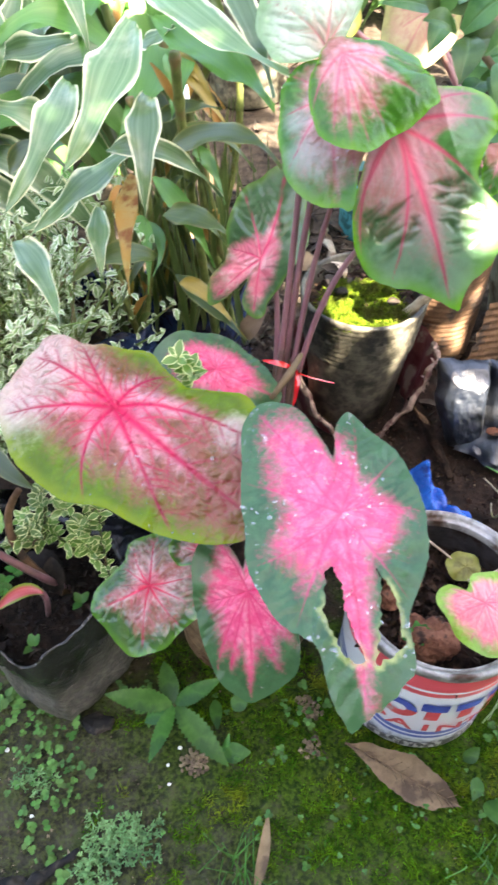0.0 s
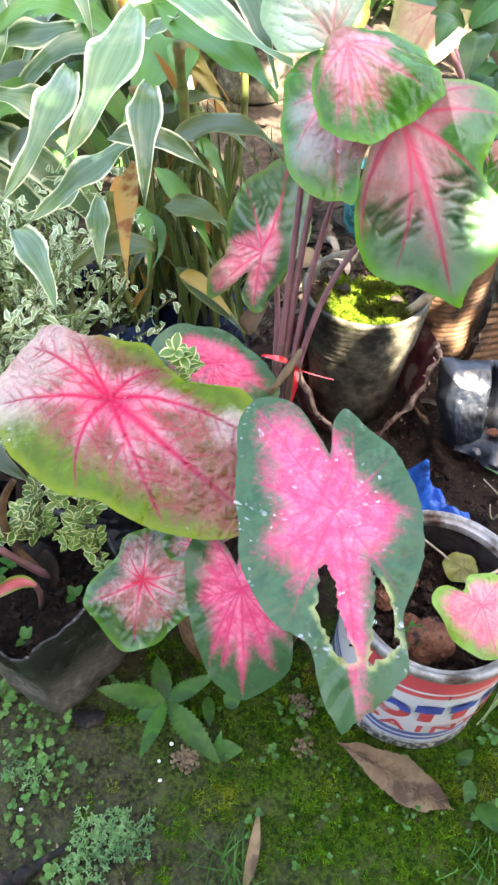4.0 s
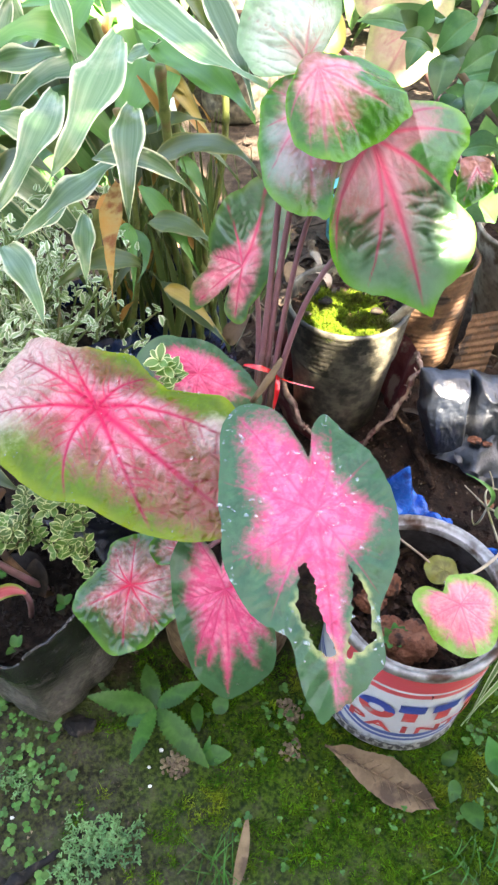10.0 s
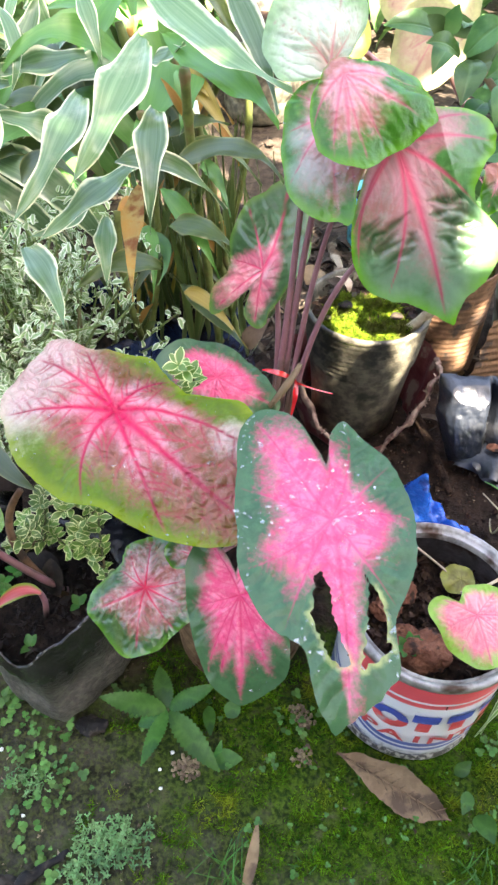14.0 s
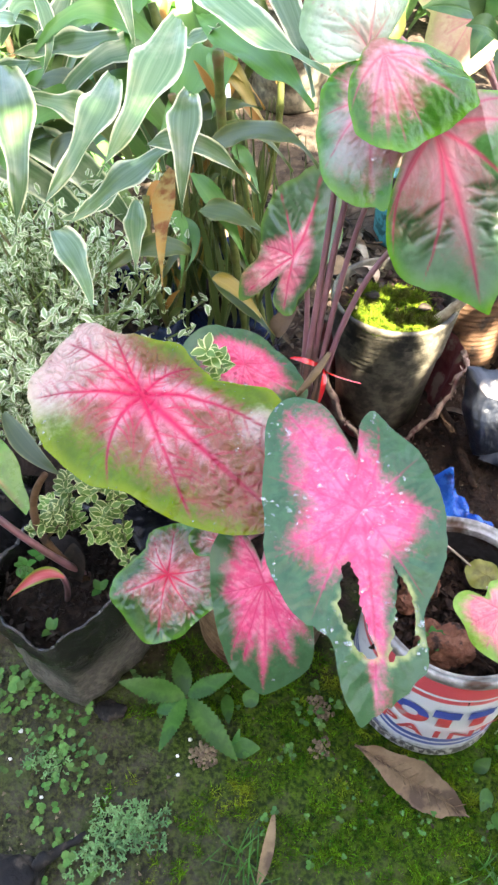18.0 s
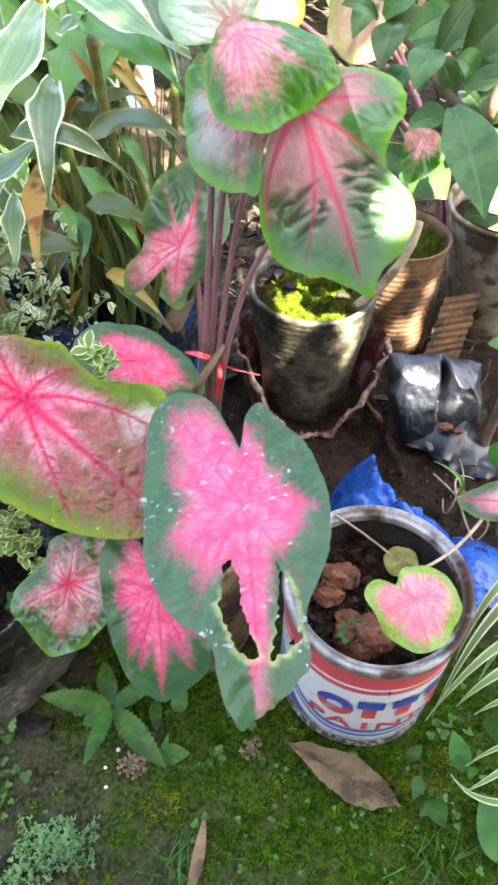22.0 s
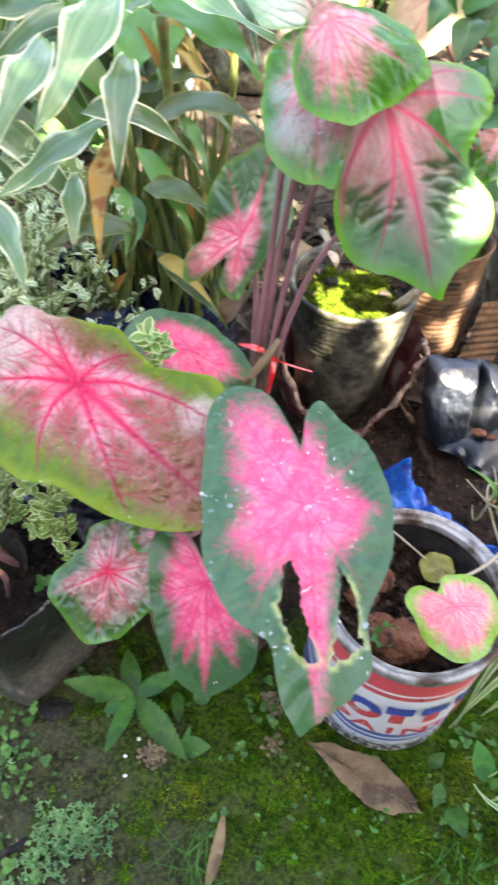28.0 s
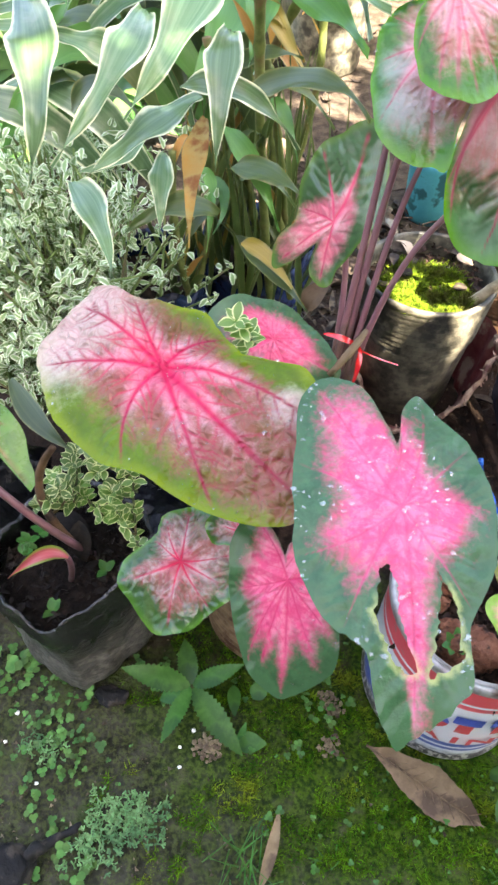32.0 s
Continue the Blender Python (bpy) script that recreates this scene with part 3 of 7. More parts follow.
    return part(name, verts, faces, material, parent, label, rho=np.append(np.repeat(rho, spokes), 0.0),
                back=np.append(paler, 0.0), reach=np.append(grown, 0.0), crease=np.append(crease, 0.0), vein=np.append(v1, 1.0), branch=np.append(v2, 0.0), torn=np.append(torn, 0.0),
                halo=np.append(halo, 1.0))


def strap(parent, base, mid, tip, wide, material, n=(0.0, -0.6, 0.8), label="", fold=0.25, twist=0.0, wave=0.0, name="leaf", rows=26, full=0.34, tipped=1.05):
    """A long narrow leaf along a curve, widest at the share 'full' of its length."""
    c = bezier(base, mid, tip, rows)
    s = np.linspace(0, 1, rows)
    w = 0.5 * wide * np.where(s < full, (0.25 + 0.75 * np.sin(np.pi / 2 * s / full)), np.cos(np.pi / 2 * (s - full) / (1 - full)) ** tipped)
    if tipped > 1.2:
        w = 0.5 * wide * np.where(s < full, np.maximum(np.abs(np.sin(np.pi / 2 * s / full)) ** 0.7, 0.2), (1 - np.clip((s - full) / (1 - full), 0, 1) ** 1.3) ** 1.35)
    w = np.maximum(w * (1 + 0.025 * np.sin(s * 15 + 60 * wide)), 0.0006)
    lat = np.array([-1, -0.86, -0.55, 0, 0.55, 0.86, 1])
    verts, la, st = [], [], []
    for i in range(rows):
        tan = unit(c[min(i + 1, rows - 1)] - c[max(i - 1, 0)])
        side = unit(np.cross(tan, n))
        up = np.cross(side, tan)
        a = radians(twist) * (s[i] - 0.5)
        side, up = side * math.cos(a) + up * math.sin(a), up * math.cos(a) - side * math.sin(a)
        off = fold * w[i] * np.abs(lat) + wave * wide * lat**2 * np.sin(s[i] * 16 + lat * 1.5)
        verts += list(c[i] + (lat * w[i])[:, None] * side + off[:, None] * up)
        la += list(np.abs(lat))
        st += list(lat)
    return part(name, verts, grid_faces(rows, 7), material, parent, label, lat=la, stripe=st)


def blade(base, tip, wide, n=(0, 0, 1), droop=0.1, fold=0.2, rows=6, teeth=0.0, full=0.8):
    """A small pointed leaf as points and faces."""
    base, tip = np.asarray(base, float), np.asarray(tip, float)
    L = np.linalg.norm(tip - base)
    u = unit(tip - base)
    side = unit(np.cross(u, n))
    up = np.cross(side, u)
    verts = []
    for i, s in enumerate(np.linspace(0, 1, rows)):
        w = 0.5 * wide * math.sin(math.pi * s**full) ** 0.8 if 0 < s < 1 else 0.0008
        if teeth and i % 2:
            w *= 1 + teeth
        c = base + u * L * s + up * droop * L * (4 * s * (1 - s) * 0.5 - s * s * 0.5)
        verts += [c - side * w + up * fold * w, c, c + side * w + up * fold * w]
    return np.array(verts), grid_faces(rows, 3)


def spray(count, centre, spread, size, seed, up=0.5, ratio=0.45, out=0.5, rows=4):
    """Many small leaves strewn in an uneven cloud."""
    rnd = np.random.RandomState(seed)
    pieces = []
    for _ in range(count):
        d = rnd.randn(3)
        d = unit(d) * rnd.rand() ** 0.4
        base = np.array(centre) + d * np.array(spread)
        way = unit(unit(rnd.randn(3)) + out * unit(d) + np.array([0, 0, up * 0.4]))
        L = size * (0.6 + 0.8 * rnd.rand())
        nn = unit(np.array([0, 0, 1.0]) + 0.6 * rnd.randn(3))
        pieces.append(blade(base, base + way * L, L * ratio, nn, 0.15, 0.25, rows))
    return joined(pieces)


# ---- ground ----
def ground_material():
    m, t, b = nodes_of("mossy_earth")
    co = t.nodes.new("ShaderNodeTexCoord").outputs["Object"]
    sp = t.nodes.new("ShaderNodeSeparateXYZ")
    t.links.new(co, sp.inputs[0])
    fine, mid, broad = grain(t, 220.0), grain(t, 45.0), grain(t, 9.0, 4.0)
    mud = mix(t, ramp(t, mid, 0.35, 0.68), (0.015, 0.015, 0.008), (0.060, 0.058, 0.039))
    mud = mix(t, calc(t, "MULTIPLY", ramp(t, fine, 0.42, 0.62), 0.55), mud, (0.085, 0.105, 0.03))
    mud = mix(t, calc(t, "MULTIPLY", ramp(t, grain(t, 24.0, 5.0), 0.52, 0.66), 0.8), mud, (0.045, 0.065, 0.018))
    moss = mix(t, ramp(t, fine, 0.35, 0.65), (0.009, 0.028, 0.002), (0.056, 0.106, 0.006))
    moss = mix(t, ramp(t, mid, 0.5, 0.75), moss, (0.070, 0.070, 0.030))
    brown = mix(t, ramp(t, mid, 0.3, 0.7), (0.016, 0.012, 0.008), (0.085, 0.064, 0.045))
    wet = mix(t, ramp(t, mid, 0.3, 0.7), (0.010, 0.006, 0.004), (0.040, 0.024, 0.016))
    brown = mix(t, ramp(t, sp.outputs[1], 0.86, 1.06), wet, brown)
    side = calc(t, "ADD", calc(t, "MULTIPLY", sp.outputs[0], 1.6), calc(t, "MULTIPLY", calc(t, "SUBTRACT", sp.outputs[1], 0.19), 1.2))
    side = calc(t, "ADD", side, calc(t, "MULTIPLY", calc(t, "SUBTRACT", grain(t, 14.0, 5.0), 0.5), 0.9))
    front = mix(t, ramp(t, side, -0.30, 0.12), mud, moss)
    back = calc(t, "ADD", sp.outputs[1], calc(t, "MULTIPLY", calc(t, "SUBTRACT", broad, 0.5), 0.5))
    col = mix(t, ramp(t, back, 0.28, 0.40), front, brown)
    t.links.new(col, b.inputs["Base Color"])
    b.inputs["Roughness"].default_value = 0.85
    b.inputs["Specular IOR Level"].default_value = 0.15
    bumped(t, b, calc(t, "ADD", calc(t, "MULTIPLY", mid, 1.5), fine), 0.9, 0.006)
    return m


M["earth"] = ground_material()


def lines_of(fine0, fine1, step, far):
    a = list(np.arange(fine0, fine1, step))
    g, s = a[-1], step
    while g < far:
        s *= 1.35
        g += s
        a.append(g)
    g, s = a[0], step
    while g > -far:
        s *= 1.35
        g -= s
        a.insert(0, g)
    return np.array(a)


def ground_height(x, y):
    near = math.exp(-((x / 1.5) ** 2 + ((y - 0.6) / 1.5) ** 2))
    return near * (0.010 * noise.noise(Vector((x * 7, y * 7, 0))) + 0.0055 * noise.noise(Vector((x * 34, y * 34, 3))))


gx, gy = lines_of(-0.75, 0.75, 0.013, 80.0), lines_of(0.0, 1.7, 0.013, 80.0)
gverts = [(x, y, ground_height(x, y)) for y in gy for x in gx]
single("ground", gverts, grid_faces(len(gy), len(gx)), M["earth"], "damp garden earth with moss in front and leaf litter behind", "ground", kind="structure", origin=(0, 0, 0))


# ---- paint can with a small plant ----
def paint_can():
    at = (0.158, 0.3165, 0.0)
    can = thing("paint_can", at, "dented paint can printed red, white and blue, used as planter", "paint can")
    R, H = 0.083, 0.19
    m, t, b = nodes_of("printed_tin")
    co = t.nodes.new("ShaderNodeTexCoord").outputs["Object"]
    sp = t.nodes.new("ShaderNodeSeparateXYZ")
    t.links.new(co, sp.inputs[0])
    turn = calc(t, "ARCTAN2", calc(t, "MULTIPLY", sp.outputs[1], -1.0), calc(t, "MULTIPLY", sp.outputs[0], -1.0))
    lift = calc(t, "MULTIPLY", calc(t, "SUBTRACT", 1.0, ramp(t, turn, 0.05, 1.15)), 0.045)
    foot, zz = sp.outputs[2], calc(t, "SUBTRACT", sp.outputs[2], lift)
    # bands of print, from the foot up
    col = mix(t, ramp(t, zz, 0.016 - 0.0609, 0.0165 - 0.0609), (0.04, 0.08, 0.36), (0.74, 0.76, 0.78))
    for high, z0, z1, c in ((0, 0.030, 0.036, (0.05, 0.10, 0.38)), (0, 0.040, 0.048, (0.05, 0.10, 0.38)), (1, 0.136, 0.144, (0.74, 0.09, 0.115)), (1, 0.148, 0.182, (0.74, 0.09, 0.115))):
        at_z = foot if high else zz
        band = calc(t, "MULTIPLY", ramp(t, at_z, z0 - 0.0609, z0 - 0.0599), calc(t, "SUBTRACT", 1.0, ramp(t, at_z, z1 - 0.0609, z1 - 0.0599)))
        col = mix(t, band, col, c)
    worn = ramp(t, grain(t, 55.0), 0.62, 0.72)
    col = mix(t, calc(t, "MULTIPLY", worn, 0.6), col, (0.30, 0.26, 0.22))
    low = calc(t, "SUBTRACT", 1.0, ramp(t, calc(t, "ADD", foot, calc(t, "MULTIPLY", calc(t, "SUBTRACT", grain(t, 90.0), 0.5), 0.03)), -0.048, -0.030))
    col = mix(t, low, col, mix(t, ramp(t, grain(t, 160.0), 0.45, 0.6), (0.06, 0.055, 0.05), (0.50, 0.48, 0.44)))
    t.links.new(col, b.inputs["Base Color"])
    b.inputs["Roughness"].default_value = 0.35
    bumped(t, b, grain(t, 25.0), 0.25, 0.003)
    # heights below count from the middle of the wall mesh
    v, f = lathe(at, [(R - 0.004, 0.0), (R, 0.003), (R, 0.006), (R - 0.002, 0.009), (R - 0.001, 0.02), (R - 0.001, 0.10), (R - 0.001, 0.17), (R - 0.001, 0.179)], 64, wob=0.006)
    part("body", v, f, m, can)
    tin = surface("worn_tin_rim", (0.24, 0.23, 0.22), (0.44, 0.43, 0.42), (0.075, 0.042, 0.028), 70.0, 20.0, (0.44, 0.60), (0.25, 0.55), 0.4, metal=0.4)
    v, f = lathe(at, [(R - 0.001, 0.178), (R + 0.0018, 0.180), (R + 0.0026, 0.186), (R + 0.0015, 0.190), (R - 0.001, 0.1905), (R - 0.004, 0.188), (R - 0.006, 0.184), (R - 0.007, 0.186), (R - 0.0085, 0.185), (R - 0.009, 0.178)], 64, close=False)
    part("rim", v, f, tin, can, "worn tin rim with rust")
    inner = surface("tin_inside", (0.045, 0.040, 0.040), (0.10, 0.095, 0.095), (0.035, 0.020, 0.014), 30.0, 26.0, (0.44, 0.58), rough=(0.4, 0.7), metal=0.2)
    v, f = lathe(at, [(R - 0.0045, 0.128), (R - 0.0045, 0.178)], 64, close=False)
    part("inside_wall", v, f, inner, can)
    a = np.linspace(0, 2 * np.pi, 48, endpoint=False)
    sv = [(at[0], at[1], 0.142)]
    for k in range(1, 9):
        r = (R - 0.005) * k / 8
        sv += [(at[0] + r * math.cos(q), at[1] + r * math.sin(q), 0.140 + 0.008 * noise.noise(Vector((r * 60 * math.cos(q), r * 60 * math.sin(q), 5)))) for q in a]
    sf = [(0, 1 + j, 1 + (j + 1) % 48) for j in range(48)] + [tuple(1 + i for i in q) for q in grid_faces(8, 48, True)]
    part("soil", sv, sf, M["soil"], can, "dark crumbly potting soil")
    # the print: a round letter shape and bars in red over blue
    blue = surface("blue_print", (0.04, 0.07, 0.33), (0.06, 0.10, 0.40), (0.2, 0.2, 0.3), 60.0, 40.0, (0.6, 0.7), (0.3, 0.45), 0.1)
    red = surface("red_print", (0.58, 0.06, 0.07), (0.66, 0.09, 0.09), (0.5, 0.3, 0.28), 60.0, 40.0, (0.6, 0.7), (0.3, 0.45), 0.1)

    def on_wall(name, deg0, deg1, z0, z1, mat, slope=0.0):
        n = 8
        v = []
        for i in range(n + 1):
            q = radians(deg0 + (deg1 - deg0) * i / n)
            for z in (z0, z1):
                v.append((at[0] + (R + 0.0004) * math.cos(q), at[1] + (R + 0.0004) * math.sin(q), z + slope * i / n))
        part(name, v, [(2 * i, 2 * i + 2, 2 * i + 3, 2 * i + 1) for i in range(n)], mat, can)

    def ring(deg, z, rx, rz, inx, inz, mat, lo=0, hi=24):
        v = []
        for k in range(25):
            q = 2 * math.pi * k / 24
            for a1, b1 in ((rx, rz), (inx, inz)):
                w = radians(deg) + a1 * math.cos(q) / R
                v.append((at[0] + (R + 0.0006) * math.cos(w), at[1] + (R + 0.0006) * math.sin(w), z + b1 * math.sin(q)))
        part("letter", v, [(2 * i, 2 * i + 2, 2 * i + 3, 2 * i + 1) for i in range(lo, hi)], mat, can)

    ring(-116, 0.0995, 0.0180, 0.0190, 0.0080, 0.0070, blue, 0, 12)
    ring(-116, 0.0995, 0.0180, 0.0190, 0.0080, 0.0070, red, 12, 24)
    for a0, a1 in ((-102, -85), (-80, -62), (-57, -38), (-32, -12)):
        on_wall("print_block", a0, a1, 0.105, 0.122, blue)
        on_wall("print_block", a0 + 4, a1 - 4, 0.084, 0.1048, red)
    for k, ch in enumerate("PAINTS"):
        cu = bpy.data.curves.new("letter", "FONT")
        cu.body, cu.size, cu.align_x, cu.extrude, cu.resolution_u = ch, 0.032, "CENTER", 0.0001, 2
        cu.offset = 0.0007
        tmp = bpy.data.objects.new("letter", cu)
        me = bpy.data.meshes.new_from_object(tmp)
        bpy.data.objects.remove(tmp)
        me.materials.clear()
        me.materials.append(red)
        q = radians((-127, -111, -94, -78, -61, -44)[k])
        ob = new("letter", me)
        ob.parent = can
        ob.matrix_local = Matrix.Translation((R * math.cos(q), R * math.sin(q), 0.056)) @ Matrix.Rotation(q + math.pi / 2, 4, "Z") @ Matrix.Rotation(math.pi / 2, 4, "X") @ Matrix.Translation((0, 0, 0.0006)) @ Matrix.Diagonal((1.15, 0.72, 1, 1))
        ORIGIN[ob] = Vector(at)
    return can


paint_can()


def clod(at, size, seed, material, label, name="clay_clod", category="clod", squash=0.6, group=""):
    bm = bmesh.new()
    bmesh.ops.create_icosphere(bm, subdivisions=4 if size > 0.011 else 2, radius=1.0)
    vs = np.array([v.co for v in bm.verts])
    fs = [tuple(v.index for v in f.verts) for f in bm.faces]
    bm.free()
    vs = rough3(vs, 1.3, 0.35, seed) * 1.0
    vs = rough3(vs, 4.0, 0.16, seed + 9)
    vs = rough3(vs, 9.0, 0.10, seed + 5)
    vs = vs * np.array([size, size * 0.8, size * squash]) + np.array(at)
    return single(name, vs, fs, material, label, category, group=group)


for at, s, sd in (((0.129, 0.343, 0.152), 0.017, 1), ((0.148, 0.281, 0.150), 0.026, 2), ((0.118, 0.326, 0.150), 0.014, 3), ((0.135, 0.302, 0.146), 0.012, 5)):
    clod(at, s, sd, M["clay"], "reddish brown clay clod lying on the soil in the can", group="clods in the can")

young = thing("young_caladium", (0.185, 0.345, 0.142), "young caladium with one pink and green leaf growing in the can", "plant")
cal_leaf(young, (0.176, 0.277, 0.235), (0.212, -0.942, -0.259), (0.051, -0.254, 0.966), ((-175, 0.025), (-139, 0.018), (-132, 0.031), (-112, 0.04), (-83, 0.035), (-42, 0.038), (0, 0.043), (41, 0.039), (76, 0.039), (111, 0.035), (158, 0.027)), M["hot_small"], seed=4, droop=0.06, quilt=0.001, ripple=0.002, veins=(0, 40, -40, 80, -80, 130, -130))
v, f = tube(bezier((0.170, 0.305, 0.222), (0.214, 0.328, 0.215), (0.277, 0.404, 0.160), 10), (0.0013, 0.0018))
part("petiole", v, f, M["straw"], young, "pale dry leaf stalk")
v, f = tube(bezier((0.186, 0.353, 0.164), (0.154, 0.375, 0.177), (0.126, 0.389, 0.189), 10), (0.0010, 0.0013))
part("petiole", v, f, M["straw"], young, "pale dry leaf stalk")
cal_leaf(young, (0.190, 0.350, 0.168), (-0.419, -0.866, -0.273), (0.000, -0.301, 0.954), ((-140, 0.016), (-97, 0.019), (-46, 0.019), (0, 0.015), (88, 0.013), (165, 0.014)), M["withered"], "withered yellowish leaf", seed=3, rings=8, spokes=30)

# ---- the big caladium ----
TP = (-0.026, 0.378, 0.0)
tin = thing("rusty_can_pot", TP, "rusty ribbed tin can used as pot for the caladium", "pot")
prof = [(0.072, 0.0)] + [(0.073 + 0.0010 * math.sin(h * 560), h) for h in np.linspace(0.004, 0.19, 110)] + [(0.076, 0.195), (0.072, 0.197), (0.069, 0.19), (0.069, 0.16)]
v, f = lathe(TP, prof, 44, wob=0.01)
part("wall", v, f, surface("old_ribbed_tin", (0.15, 0.095, 0.050), (0.27, 0.185, 0.105), (0.085, 0.040, 0.022), 60.0, 24.0, (0.48, 0.62), (0.45, 0.75), 0.6, metal=0.1), tin)
v, f = lathe(TP, [(0.069, 0.168), (0.04, 0.172), (0.004, 0.175)], 30, wob=0.02, close=False)
part("soil", v, f, M["soil"], tin, "dark potting soil")

cal = thing("caladium", (-0.01, 0.40, 0.172), "large caladium with pink heart-shaped leaves and green margins, wet with drops", "plant")
leafB = cal_leaf(cal, (0.040, 0.248, 0.404), (-0.002, -0.993, -0.120), (-0.050, -0.120, 0.992), ((-179, 0.049), (-176, 0.04), (-173, 0.05), (-169, 0.062), (-166, 0.078), (-161, 0.093), (-155, 0.102), (-150, 0.104), (-144, 0.099), (-132, 0.084), (-119, 0.071), (-98, 0.061), (-79, 0.06), (-61, 0.064), (-46, 0.07), (-35, 0.075), (-26, 0.077), (-18, 0.078), (-12, 0.082), (-9, 0.09), (-8, 0.096), (-6, 0.106), (-3, 0.117), (0, 0.124), (2, 0.121), (9, 0.112), (16, 0.103), (22, 0.096), (24, 0.089), (26, 0.08), (29, 0.072), (37, 0.066), (50, 0.06), (69, 0.054), (85, 0.052), (104, 0.051), (122, 0.054), (137, 0.058), (154, 0.064), (167, 0.074), (173, 0.078), (177, 0.072), (180, 0.063)), M["hot"], seed=11, lumps=0.0026, droop=0.10, fold=0.05, ripple=0.003, quilt=0.0016, girth=0.8,
                 veins=((9, 4), (-117, -112), (-147, -148), (-27, -22), (-40, -58), (115, 92), (36, 34), (156, 170), (136, 137)), rings=120, spokes=420, warp=1.7,
                 pink=((-179, 0.92), (-172, 0.83), (-160, 0.75), (-148, 0.75), (-132, 0.62), (-116, 0.70), (-98, 0.58), (-79, 0.60), (-61, 0.67), (-46, 0.58), (-24, 0.63), (-14, 0.51), (-7, 0.50), (-1, 0.48), (2, 0.62), (4, 0.84), (6, 0.86), (9, 0.72), (13, 0.55), (22, 0.42), (34, 0.51), (50, 0.60), (69, 0.67), (92, 0.70), (104, 0.58), (122, 0.51), (137, 0.51), (154, 0.47), (170, 0.60), (176, 0.67)),
                 holes=(((-0.0105, 0.0354), (-0.0075, 0.0338), (-0.0044, 0.038), (-0.0018, 0.0473), (-0.0007, 0.0564), (0.0018, 0.0661), (0.0049, 0.0745), (0.0079, 0.0816), (0.0088, 0.0877), (0.0052, 0.0884), (0.0008, 0.0873), (-0.003, 0.0834), (-0.0054, 0.0783), (-0.0083, 0.0721), (-0.0106, 0.069), (-0.0121, 0.0592), (-0.0116, 0.0477), (-0.0112, 0.0407)),
                        ((0.0188, 0.0351), (0.0211, 0.0396), (0.025, 0.0463), (0.0287, 0.0539), (0.0304, 0.0626), (0.0299, 0.0691), (0.0321, 0.0742), (0.0347, 0.0771), (0.0315, 0.0799), (0.0258, 0.0831), (0.0204, 0.0867), (0.0156, 0.0892), (0.0164, 0.0809), (0.0181, 0.0702), (0.0201, 0.0569), (0.0206, 0.0478), (0.0192, 0.041))))
leafA = cal_leaf(cal, (-0.115, 0.344, 0.400), (0.752, -0.655, -0.078), (-0.121, -0.253, 0.960), ((-177, 0.079), (-165, 0.083), (-154, 0.086), (-145, 0.089), (-132, 0.084), (-111, 0.078), (-88, 0.076), (-68, 0.076), (-48, 0.08), (-29, 0.099), (-18, 0.118), (-11, 0.131), (-5, 0.14), (0, 0.139), (8, 0.133), (18, 0.121), (30, 0.11), (38, 0.104), (44, 0.092), (47, 0.07), (50, 0.055), (77, 0.045), (97, 0.046), (126, 0.044), (149, 0.05), (162, 0.058), (168, 0.071), (174, 0.078)), M["mottled"], seed=12, droop=0.10, fold=0.06, quilt=0.0026, rings=90, spokes=300, lumps=0.0030, girth=1.45,
                 veins=((-2, 0), (40, 22), (-89, -60), (-21, -23), (-179, -172), (161, 159), (-137, -137), (95, 67)),
                 pink=((0, 1.10), (-11, 0.84), (-18, 0.76), (-29, 0.68), (-48, 0.64), (-68, 0.62), (-88, 0.60), (-111, 0.60), (-128, 0.66), (-142, 0.95), (-156, 1.1), (180, 1.1), (150, 1.1), (126, 0.9), (97, 0.76), (77, 0.84), (50, 0.74), (44, 0.52), (36, 0.62), (24, 0.86)),
                 pales=((-172, 0.44, 0.30), (-146, 0.50, 0.26), (24, 0.66, 0.12)), shape=lambda x, y: 0.010 * math.exp(-((x / 0.03) ** 2 + ((y + 0.05) / 0.03) ** 2)) - 0.008 * math.exp(-((x * x + y * y) / 0.02 ** 2)))
cal_leaf(cal, (-0.096, 0.275, 0.262), (-0.911, -0.230, -0.343), (-0.251, -0.351, 0.902), ((-179, 0.04), (-165, 0.028), (-154, 0.036), (-136, 0.045), (-115, 0.043), (-90, 0.042), (-76, 0.04), (-60, 0.034), (-36, 0.039), (-19, 0.05), (0, 0.055), (17, 0.052), (34, 0.054), (49, 0.056), (61, 0.055), (80, 0.05), (97, 0.045), (117, 0.044), (133, 0.047), (156, 0.042)), M["small_mottled"], seed=13, lumps=0.003, droop=0.16, quilt=0.003, girth=1.5,
                 veins=((7, 0), (165, 174), (60, 63), (101, 109), (138, 135), (-62, -81), (-106, -109), (-46, -52)),
                 pink=((0, 0.77), (17, 0.59), (40, 0.54), (61, 0.63), (85, 0.68), (109, 0.70), (133, 0.77), (160, 0.90), (180, 0.99), (-154, 0.85), (-110, 0.81), (-81, 0.85), (-50, 0.81), (-30, 0.56), (-15, 0.59)))
